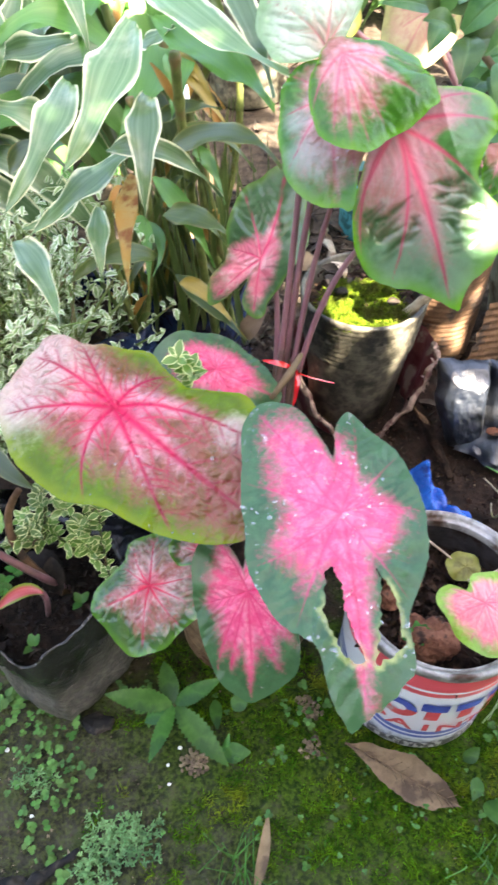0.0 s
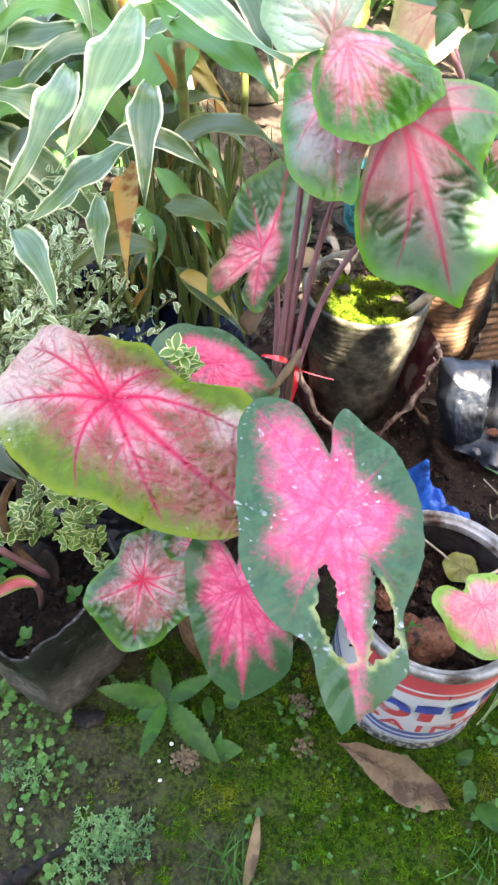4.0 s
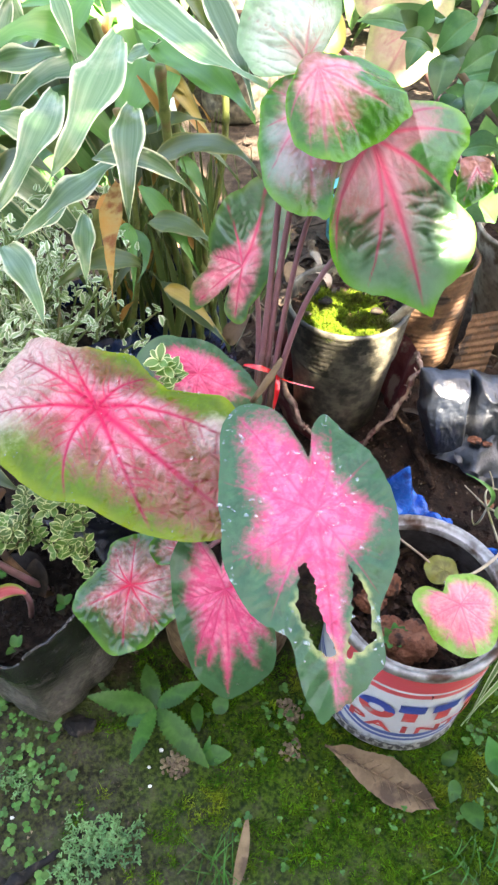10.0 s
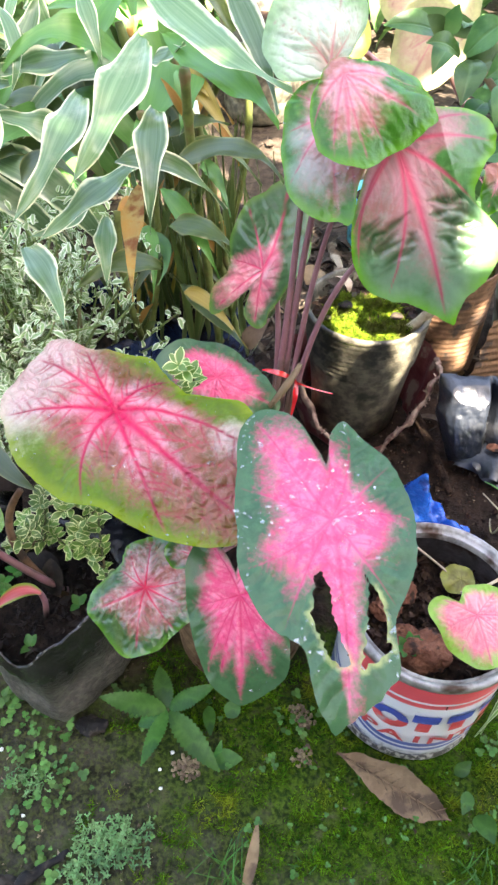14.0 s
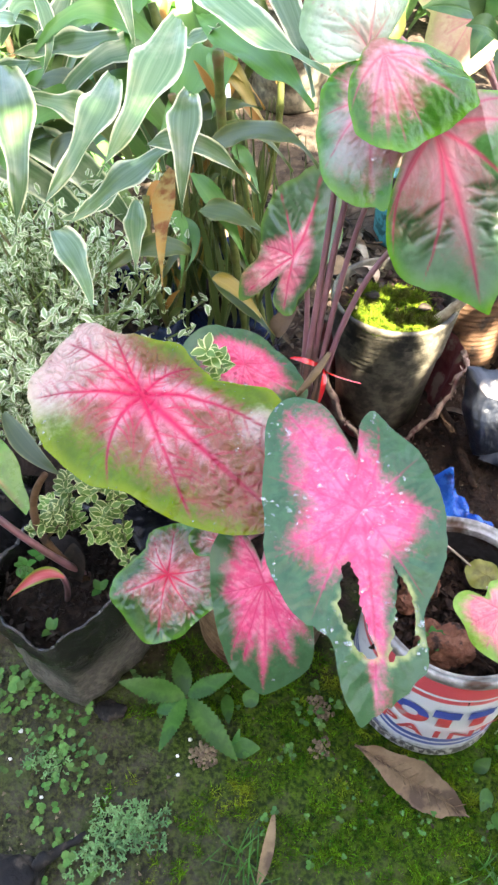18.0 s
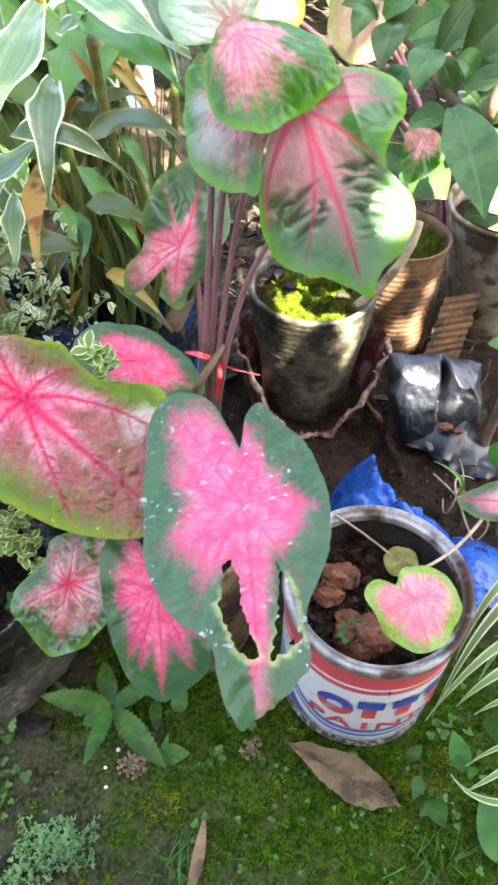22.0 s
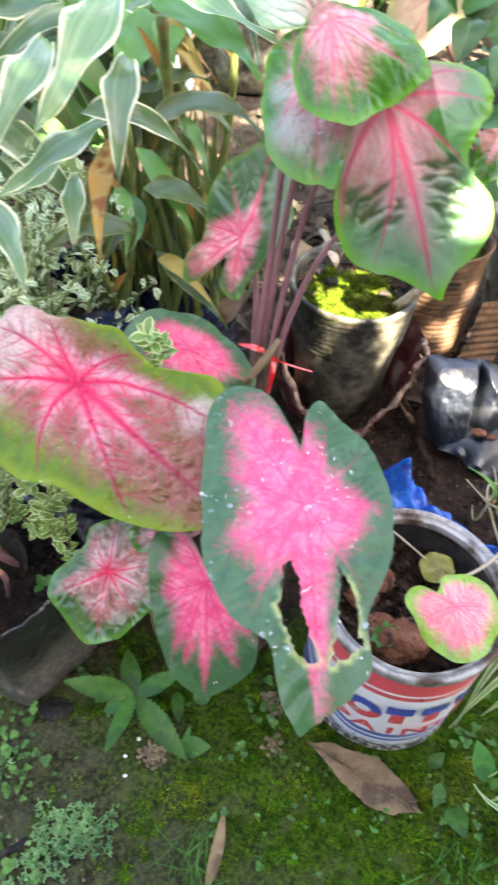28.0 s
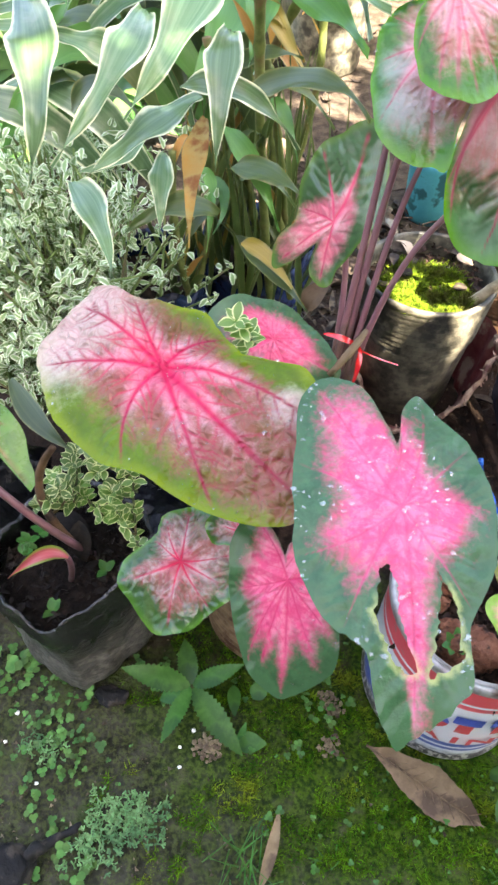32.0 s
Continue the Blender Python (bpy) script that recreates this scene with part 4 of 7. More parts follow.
leafD = cal_leaf(cal, (-0.017, 0.234, 0.330), (0.040, -0.799, -0.600), (0.000, -0.600, 0.800), ((-179, 0.023), (-170, 0.016), (-163, 0.027), (-156, 0.039), (-151, 0.048), (-142, 0.049), (-129, 0.045), (-105, 0.039), (-78, 0.037), (-53, 0.042), (-33, 0.051), (-20, 0.063), (-10, 0.07), (0, 0.076), (5, 0.074), (14, 0.071), (27, 0.066), (34, 0.06), (41, 0.052), (51, 0.043), (72, 0.031), (108, 0.026), (146, 0.028), (170, 0.026)), M["hot_narrow"], seed=14, lumps=0.0022, droop=0.08, fold=0.03, girth=0.9,
                 veins=((3, 0), (-35, -23), (-73, -77), (-162, -148), (39, 43), (21, 21), (-19, -13), (107, 92)), rings=50, spokes=200,
                 pink=((0, 0.74), (-6, 0.52), (-13, 0.66), (-18, 0.54), (-24, 0.67), (-35, 0.62), (-53, 0.60), (-78, 0.71), (-105, 0.66), (-130, 0.55), (-150, 0.72), (-163, 0.84), (180, 0.92), (146, 0.84), (108, 0.84), (72, 0.80), (51, 0.71), (42, 0.77), (32, 0.55), (21, 0.67), (12, 0.50), (5, 0.57)))
cal_leaf(cal, (-0.045, 0.412, 0.367), (0.922, -0.287, -0.260), (0.151, -0.352, 0.924), ((-174, 0.053), (-144, 0.044), (-102, 0.035), (-39, 0.036), (0, 0.057), (23, 0.045), (69, 0.031), (125, 0.035), (161, 0.047)), M["hot"], seed=15)
cal_leaf(cal, (-0.052, 0.278, 0.308), (-0.899, 0.439, -0.005), (-0.199, -0.398, 0.896), ((-129, 0.008), (-56, 0.019), (-27, 0.024), (-2, 0.026), (44, 0.023), (66, 0.014), (126, 0.009)), M["small_mottled"], "small unfolding leaf", seed=24, rings=20, spokes=80, veins=((8, 12), (-40, -30)), pink=((0, 0.7), (60, 0.8), (-60, 0.8)))
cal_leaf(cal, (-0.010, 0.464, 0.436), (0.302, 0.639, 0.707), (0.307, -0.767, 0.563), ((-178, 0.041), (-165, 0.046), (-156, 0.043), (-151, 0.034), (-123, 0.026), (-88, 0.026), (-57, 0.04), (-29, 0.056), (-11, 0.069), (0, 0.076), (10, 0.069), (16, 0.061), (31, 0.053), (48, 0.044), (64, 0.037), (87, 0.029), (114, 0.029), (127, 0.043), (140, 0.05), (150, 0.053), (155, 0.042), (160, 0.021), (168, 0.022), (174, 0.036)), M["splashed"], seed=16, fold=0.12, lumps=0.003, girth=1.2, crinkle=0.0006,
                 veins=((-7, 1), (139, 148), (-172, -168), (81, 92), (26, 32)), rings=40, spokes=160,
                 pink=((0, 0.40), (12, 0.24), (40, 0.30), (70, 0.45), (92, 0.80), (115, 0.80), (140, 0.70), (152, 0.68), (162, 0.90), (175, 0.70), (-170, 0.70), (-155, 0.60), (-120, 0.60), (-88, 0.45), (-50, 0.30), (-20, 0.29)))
leafI = cal_leaf(cal, (0.036, 0.465, 0.558), (-0.080, -0.843, -0.532), (-0.250, -0.500, 0.829), ((-165, 0.028), (-138, 0.036), (-116, 0.037), (-93, 0.036), (-71, 0.039), (-46, 0.047), (-28, 0.059), (-18, 0.064), (-8, 0.069), (0, 0.071), (6, 0.071), (10, 0.074), (13, 0.072), (16, 0.064), (19, 0.055), (28, 0.046), (47, 0.036), (84, 0.026), (146, 0.022)), M["top"], seed=17, lumps=0.003, droop=0.14, quilt=0.0012, rings=50, spokes=200, pales=((-20, 0.55, 0.24), (-60, 0.35, 0.16)), girth=1.4,
                 veins=((2, 5), (-41, -30), (-83, -76), (30, 18), (-129, -122)),
                 pink=((0, 0.82), (5, 0.91), (12, 0.66), (22, 0.94), (84, 1.03), (180, 1.03), (-138, 0.85), (-116, 0.74), (-93, 0.68), (-71, 0.76), (-46, 0.70), (-28, 0.76), (-14, 0.68)))
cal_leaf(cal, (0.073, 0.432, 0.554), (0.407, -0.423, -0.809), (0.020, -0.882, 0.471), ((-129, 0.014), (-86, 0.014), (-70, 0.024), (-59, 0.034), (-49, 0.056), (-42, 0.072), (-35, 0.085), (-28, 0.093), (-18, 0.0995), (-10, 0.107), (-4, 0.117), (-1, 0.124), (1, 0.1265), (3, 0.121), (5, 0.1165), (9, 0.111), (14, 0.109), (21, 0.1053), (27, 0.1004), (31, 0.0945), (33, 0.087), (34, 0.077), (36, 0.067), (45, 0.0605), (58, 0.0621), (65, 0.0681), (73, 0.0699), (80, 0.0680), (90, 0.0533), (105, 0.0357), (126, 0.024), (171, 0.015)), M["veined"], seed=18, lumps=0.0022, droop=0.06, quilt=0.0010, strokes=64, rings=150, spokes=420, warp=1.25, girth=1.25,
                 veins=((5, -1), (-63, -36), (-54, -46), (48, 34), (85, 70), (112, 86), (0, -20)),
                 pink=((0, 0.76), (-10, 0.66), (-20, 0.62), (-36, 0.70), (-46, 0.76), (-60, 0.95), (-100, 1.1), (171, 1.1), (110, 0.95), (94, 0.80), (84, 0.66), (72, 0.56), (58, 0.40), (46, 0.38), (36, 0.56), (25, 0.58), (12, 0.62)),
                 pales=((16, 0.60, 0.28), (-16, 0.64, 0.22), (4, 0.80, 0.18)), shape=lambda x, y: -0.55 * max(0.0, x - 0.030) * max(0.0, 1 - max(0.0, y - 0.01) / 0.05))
cal_leaf(cal, (0.037, 0.444, 0.591), (0.132, -0.824, -0.551), (0.030, -0.552, 0.833), ((-150, 0.012), (-117, 0.012), (-77, 0.016), (-62, 0.023), (-46, 0.031), (-33, 0.039), (-24, 0.047), (-15, 0.053), (-6, 0.057), (0, 0.057), (10, 0.058), (24, 0.055), (41, 0.056), (58, 0.06), (66, 0.065), (73, 0.059), (87, 0.056), (100, 0.056), (107, 0.043), (112, 0.030), (122, 0.016), (160, 0.011)), M["top"], seed=19, lumps=0.003, droop=0.20, quilt=0.0010, rings=60, spokes=240, girth=1.6,
                 veins=((0, -1), (-19, -12), (30, 26), (58, 61), (-59, -35), (94, 91), (6, 11)),
                 pink=((0, 0.71), (-12, 0.72), (-24, 0.62), (-35, 0.67), (-60, 0.76), (-150, 1.01), (160, 1.01), (110, 0.59), (91, 0.42), (75, 0.39), (61, 0.62), (45, 0.55), (26, 0.67), (16, 0.62)),
                 shape=lambda x, y: -0.35 * max(0.0, x - 0.012) * max(0.0, 1 - max(0.0, y + 0.006) / 0.02))
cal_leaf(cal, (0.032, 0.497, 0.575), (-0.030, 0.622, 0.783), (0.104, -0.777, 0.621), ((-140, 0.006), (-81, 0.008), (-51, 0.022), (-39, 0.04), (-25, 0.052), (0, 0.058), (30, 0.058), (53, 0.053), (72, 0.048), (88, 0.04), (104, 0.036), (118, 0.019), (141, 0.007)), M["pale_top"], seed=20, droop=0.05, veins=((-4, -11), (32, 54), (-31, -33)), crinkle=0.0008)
cal_leaf(cal, (0.171, 0.510, 0.496), (0.665, -0.478, -0.573), (0.101, -0.704, 0.704), ((-159, 0.014), (-119, 0.015), (-80, 0.023), (-62, 0.032), (-44, 0.026), (-8, 0.021), (18, 0.021), (47, 0.017), (94, 0.012), (159, 0.01)), M["top"], seed=21, quilt=0.0008, veins=((-9, 6), (-69, -61)), pink=((-159, 1.1), (-100, 0.8), (-62, 0.5), (-8, 0.6), (47, 0.7), (94, 1.1)))
root = (-0.008, 0.405, 0.175)
for a, b, c, r in ((root, (0.009, 0.440, 0.383), (0.018, 0.468, 0.513), 0.0046), ((0.0, 0.41, 0.175), (0.014, 0.441, 0.383), (0.028, 0.463, 0.507), 0.0046),
                   ((0.004, 0.40, 0.175), (0.021, 0.437, 0.379), (0.043, 0.457, 0.501), 0.0040), ((0.006, 0.40, 0.175), (0.028, 0.434, 0.376), (0.077, 0.441, 0.484), 0.0042),
                   ((-0.015, 0.385, 0.175), (0.016, 0.318, 0.300), (0.041, 0.258, 0.392), 0.004), ((-0.02, 0.40, 0.175), (-0.065, 0.375, 0.300), (-0.112, 0.339, 0.393), 0.004),
                   ((-0.02, 0.385, 0.175), (-0.055, 0.330, 0.215), (-0.094, 0.279, 0.250), 0.0035), ((-0.01, 0.385, 0.175), (-0.008, 0.294, 0.302), (-0.015, 0.238, 0.317), 0.0035),
                   ((-0.018, 0.41, 0.175), (-0.020, 0.404, 0.333), (-0.046, 0.420, 0.358), 0.0035), (root, (0.004, 0.447, 0.378), (-0.010, 0.472, 0.431), 0.0038), ((-0.015, 0.385, 0.175), (-0.035, 0.325, 0.260), (-0.052, 0.282, 0.303), 0.003)):
    v, f = tube(bezier(a, b, tuple(np.array(c) - np.array([0, 0, 0.005])), 16), (r * 0.76, r * 0.60, r * 0.46), 12)
    part("petiole", v, f, M["petiole"], cal, "smooth dusky maroon leaf stalk")

# ---- plastic pot with moss ----
MP = (0.124, 0.742, 0.0)
pot = thing("plastic_pot", MP, "mud-stained black plastic nursery pot with ringed rim, moss on top", "pot")
prof = [(0.060, 0.0), (0.062, 0.004), (0.066, 0.06), (0.0725, 0.118), (0.0740, 0.123)] + [(0.0745 + 0.008 * k / 18 + (0.0017 if k % 2 else -0.0012), 0.125 + 0.0042 * k) for k in range(18)]
prof += [(0.083, 0.200), (0.080, 0.203), (0.077, 0.200), (0.074, 0.17)]
v, f = lathe(MP, prof, 56, wob=0.006)
part("wall", v, f, M["pot"], pot)
rs = np.random.RandomState(3)
v, f = lathe(MP, [(0.075, 0.172), (0.06, 0.178), (0.03, 0.179), (0.003, 0.180)], 30, wob=0.02, close=False)
part("soil", v, f, M["soil"], pot)

# ---- rusty tin behind, zinc bucket, bags ----
RT = (0.262, 0.87, 0.0)
can2 = thing("rusty_tin_can", RT, "rust-brown ribbed tin can standing behind the plastic pot", "tin can")
prof = [(0.062, 0.0)] + [(0.063 + 0.0005 * math.sin(h * 700), h) for h in np.linspace(0.004, 0.185, 120)] + [(0.066, 0.19), (0.063, 0.192), (0.061, 0.18), (0.061, 0.14)]
v, f = lathe(RT, prof, 44, wob=0.008)
part("wall", v, f, M["rust"], can2)
v, f = lathe(RT, [(0.061, 0.165), (0.03, 0.168), (0.003, 0.17)], 24, close=False)
part("soil", v, f, M["soil"], can2)

ZB = (0.425, 0.910, 0.0)
zinc = thing("zinc_bucket", ZB, "weathered grey zinc bucket planter with stained sides", "bucket")
v, f = lathe(ZB, [(0.056, 0.0), (0.058, 0.004), (0.076, 0.105), (0.0755, 0.108), (0.0925, 0.2), (0.0935, 0.207), (0.0975, 0.209), (0.0985, 0.213), (0.096, 0.217), (0.092, 0.213), (0.088, 0.18)], 56, wob=0.006)
part("wall", v, f, M["zinc"], zinc)
v, f = lathe(ZB, [(0.087, 0.18), (0.05, 0.186), (0.004, 0.188)], 24, close=False)
part("soil", v, f, M["soil"], zinc)


def sack(name, at, size, seed, material, label, sag=0.35, category="bag"):
    """A crumpled bag: a ball pressed flat below, drawn in and creased above."""
    bm = bmesh.new()
    bmesh.ops.create_icosphere(bm, subdivisions=4, radius=1.0)
    vs = np.array([v.co for v in bm.verts])
    fs = [tuple(v.index for v in f.verts) for f in bm.faces]
    bm.free()
    vs = rough3(vs, 1.1, sag, seed)
    rnd = np.random.RandomState(seed)
    hubs = [unit(rnd.randn(3)) for _ in range(26)]
    out = []
    for q in vs:
        # flat panes between sharp creases
        k = 1 + 0.05 * noise.noise(Vector(q) * 5)
        d = sorted(float(np.dot(unit(q), h)) for h in hubs)
        k *= 0.90 + 0.16 * min(1.0, (d[-1] - d[-2]) * 6) / max(d[-1], 0.6) ** 0.7
        out.append((q[0] * k, q[1] * k, q[2] * k))
    vs = np.array(out) * np.array(size)
    vs[:, 2] = np.maximum(vs[:, 2], -0.55 * size[2])
    vs[:, 2] -= vs[:, 2].min()
    vs += np.array(at)
    return single(name, vs, fs, material, label, category)


def draped(name, at, size, peaks, seed, material, label, creases=(), crumple=0.012, skirt=0.25, pane=24, parent=None):
    """A thrown-down plastic bag: a thin sheet over humps, creased and crumpled, with a ragged hem on the ground."""
    n = 72
    rnd = np.random.RandomState(seed)
    verts = []
    for j in range(n):
        for i in range(n):
            u, v = 2 * i / (n - 1) - 1, 2 * j / (n - 1) - 1
            k = 1 + 0.16 * noise.noise(Vector((u * 2.2, v * 2.2, seed)))
            x, y = u * size[0] * k, v * size[1] * k
            h = 0.0
            for px_, py_, ph, pr in peaks:
                d = math.hypot((x - px_) / pr, (y - py_) / (pr * 1.05))
                h = max(h, ph * max(0.0, 1 - d) ** 0.75)
            for cx, cy, ang, deep in creases:
                d = abs((x - cx) * math.cos(ang) + (y - cy) * math.sin(ang))
                h *= 1 - deep * math.exp(-((d / 0.008) ** 2))
            d, _ = noise.voronoi(Vector((x * pane, y * pane, seed + h * 8)))
            h += crumple * (d[1] - d[0]) * min(1.0, 0.35 + h / 0.05) + 0.3 * crumple * noise.noise(Vector((x * 90, y * 90, seed)))
            verts.append((at[0] + x, at[1] + y, at[2] + max(h, 0.0) + 0.003))
    faces = grid_faces(n, n)
    low = [i for i, q in enumerate(verts) if q[2] < 0.012 + 0.02 * abs(noise.noise(Vector((q[0] * 40, q[1] * 40, seed)))) * skirt * 4 and max(abs(q[0] - at[0]) / size[0], abs(q[1] - at[1]) / size[1]) > 0.72]
    drop = set(low)
    faces = [q for q in faces if not all(i in drop for i in q)]
    used = sorted({i for q in faces for i in q})
    back = {o: k for k, o in enumerate(used)}
    verts, faces = [verts[i] for i in used], [tuple(back[i] for i in q) for q in faces]
    if parent:
        return part(name, verts, faces, material, parent, label)
    return single(name, verts, faces, material, label, "bag")


PANES = (((-0.45, 0.3, 0.10, 0.25), (-0.70, 0.2, 1.6, 0.1), (-0.15, 0.2, -1.5, 0.2), (-0.45, 0.55, 0.0, -1.4), (-0.50, -0.35, 0.5, 0.8)),
         ((0.50, 0.2, -0.15, 0.15), (0.30, 0.1, 1.7, -0.2), (0.78, 0.1, -1.7, -0.5), (0.55, 0.50, -0.3, -1.3), (0.50, -0.25, -0.4, 0.9)))


def pillow_bag(at, right, up, half_w, half_h, deep, parent, material):
    """A half-filled bag slumped upright: a front of flat creased panes, gathered along a middle furrow, and a plain back."""
    right, up = unit(right), unit(up)
    out = np.cross(right, up)
    n = 80
    verts, faces = [], []
    for side in (1, -1):
        base = len(verts)
        for j in range(n):
            for i in range(n):
                a, b = 2 * i / (n - 1) - 1, 2 * j / (n - 1) - 1
                edge = max(0.0, 1 - a**4) ** 0.5 * max(0.0, 1 - b**4) ** 0.5
                # uneven outline: slanting shoulder, narrower foot
                x = a * half_w * (1 - (0.34 if a < 0 else 0.06) * max(0.0, -b) + 0.05 * noise.noise(Vector((b * 3, side, 4))))
                y = b * half_h * (1 - 0.16 * max(0.0, a) ** 2 * max(0.0, b) + 0.06 * noise.noise(Vector((a * 3, 7, 1))))
                furrow = math.exp(-(((a - 0.06 - 0.06 * b) / 0.07) ** 2)) * min(1.0, 0.55 + 0.5 * b + 0.3)
                # each half is bounded by a few flat panes
                h = deep * 1.15
                for ca, cb, ga, gb_ in (PANES[0] if a < 0.06 + 0.06 * b else PANES[1]):
                    h = min(h, deep * (1.0 + ga * (a - ca) + gb_ * (b - cb)))
                h = max(h, 0.0) * min(1.0, edge * 1.6)
                h += (0.0018 * noise.noise(Vector((a * 7 + 3 * b, b * 4, 2))) + 0.0008 * noise.noise(Vector((a * 17, b * 13, 5)))) * edge
                h -= deep * 0.62 * furrow * edge if side > 0 else 0.0
                p = np.array(at) + x * right + y * up + side * h * out * (1.0 if side > 0 else 0.5)
                verts.append((p[0], p[1], max(p[2], 0.003)))
        quads = grid_faces(n, n)
        faces += [tuple(base + k for k in (q if side > 0 else q[::-1])) for q in quads]
    return part("bag_body", verts, faces, material, parent)


blk = thing("black_plastic_bag", (0.290, 0.650, 0.0), "shiny crumpled black plastic bag slumped on the ground", "bag")
pillow_bag((0.293, 0.668, 0.062), (1, 0.05, -0.10), (-0.05, 0.42, 0.90), 0.064, 0.064, 0.032, blk, M["black_bag"])
for b_, m_, t_, w in (((0.262, 0.634, 0.016), (0.318, 0.612, 0.042), (0.372, 0.604, 0.008), 0.060), ((0.280, 0.618, 0.030), (0.330, 0.602, 0.020), (0.385, 0.580, 0.006), 0.044)):
    strap(blk, b_, m_, t_, w, M["black_bag"], n=(0, -0.5, 0.9), label="flat crumpled flap of the bag", fold=-0.25, wave=0.16, name="flap", full=0.5, tipped=0.6)
for k, (at_, s_) in enumerate((((0.305, 0.628, 0.052), 0.010), ((0.322, 0.624, 0.048), 0.007))):
    clod(at_, s_, 90 + k, M["clay"], "rusty brown flake of mud stuck on the black bag", "mud_flake", "mud", 0.16, "mud on the bag")
draped("blue_plastic_bag", (0.215, 0.475, 0.0), (0.07, 0.075), ((-0.030, 0.035, 0.135, 0.05), (0.0, 0.0, 0.09, 0.05), (0.03, -0.02, 0.075, 0.055)), 6, M["blue_bag"], "crumpled bright blue plastic bag behind the can", ((0.005, 0, 0.5, 0.25), (-0.02, 0.02, -0.4, 0.2), (0.02, -0.01, 1.1, 0.2)), 0.008, pane=12)
draped("blue_plastic_bag", (0.305, 0.425, 0.0), (0.06, 0.05), ((0.0, 0.0, 0.045, 0.06),), 8, M["blue_bag"], "small crumpled blue plastic bag on the ground", (), 0.006, pane=16)

# grey planting bag with soil
GB = (-0.222, 0.335, 0.0)
gb = thing("planting_bag", GB, "dusty grey polythene planting bag with dark soil, edge folded down", "planting bag")


def dusty_bag():
    """Black film with grey-brown dust dried on in a ragged band, and dents."""
    m, t, b = nodes_of("dusty_planting_bag")
    sp = t.nodes.new("ShaderNodeSeparateXYZ")
    t.links.new(t.nodes.new("ShaderNodeNewGeometry").outputs["Position"], sp.inputs[0])
    film = mix(t, ramp(t, grain(t, 40.0), 0.4, 0.7), (0.007, 0.007, 0.008), (0.024, 0.024, 0.023))
    band = calc(t, "ADD", calc(t, "MULTIPLY", sp.outputs[2], -24.0), calc(t, "MULTIPLY", calc(t, "SUBTRACT", grain(t, 26.0, 6.0), 0.5), 2.4))
    dust = mix(t, ramp(t, grain(t, 160.0, 4.0), 0.4, 0.65), (0.050, 0.046, 0.038), (0.135, 0.122, 0.098))
    col = mix(t, calc(t, "MULTIPLY", ramp(t, band, -2.6, -1.5), 0.8), film, dust)
    t.links.new(col, b.inputs["Base Color"])
    rough = add(t, "ShaderNodeMapRange", Value=ramp(t, band, -2.8, -1.6))
    rough.inputs[3].default_value, rough.inputs[4].default_value = 0.22, 0.55
    t.links.new(rough.outputs[0], b.inputs["Roughness"])
    flat = t.nodes.new("ShaderNodeMapping")
    flat.inputs["Scale"].default_value = (0.5, 0.5, 1.1)
    t.links.new(t.nodes.new("ShaderNodeTexCoord").outputs["Object"], flat.inputs[0])
    bumped(t, b, calc(t, "ADD", grain(t, 70.0, 5.0, flat.outputs[0]), grain(t, 26.0, 3.0)), 0.6, 0.012)
    b.inputs["Specular IOR Level"].default_value = 0.7
    return m


a = np.linspace(0, 2 * np.pi, 160, endpoint=False)
gv = []
levels = [(0.0, 0.90), (0.004, 0.95)] + [(h, 1.0 + 0.03 * math.sin(h * 70)) for h in np.linspace(0.015, 0.115, 14)] + [(0.122, 1.055), (0.13, 1.065), (0.138, 1.04), (0.146, 1.05), (0.154, 1.055), (0.158, 1.04), (0.154, 1.0), (0.150, 0.99), (0.12, 0.97), (0.10, 0.96)]
for k, (h, s) in enumerate(levels):
    for q in a:
        sq = 1.0 / max(abs(math.cos(q + 0.6)), abs(math.sin(q + 0.6))) ** 0.45
        r = 0.070 * s * sq * (1 + 0.07 * noise.noise(Vector((math.cos(q) * 2.6, math.sin(q) * 2.6, h * 22))) + 0.035 * noise.noise(Vector((math.cos(q) * 7, math.sin(q) * 7, h * 40))) + 0.012 * abs(noise.noise(Vector((math.cos(q) * 18, math.sin(q) * 18, h * 60)))))
        hh = h * (1 + 0.10 * math.cos(q + 0.4) - 0.16 * math.exp(-((((q + 1.62 + math.pi) % (2 * math.pi) - math.pi) / 0.22) ** 2)) + 0.05 * noise.noise(Vector((math.cos(q) * 5, math.sin(q) * 5, 2)))) if h > 0.1 else h
        gv.append((GB[0] + r * math.cos(q), GB[1] + r * math.sin(q), hh))
part("bag_wall", gv, grid_faces(len(levels), len(a), True) + [tuple(range(len(a)))[::-1]], dusty_bag(), gb)
v, f = lathe(GB, [(0.070, 0.110), (0.05, 0.118), (0.02, 0.116), (0.003, 0.12)], 30, wob=0.03, close=False)
part("soil", v, f, M["peat"], gb, "dark damp potting soil")

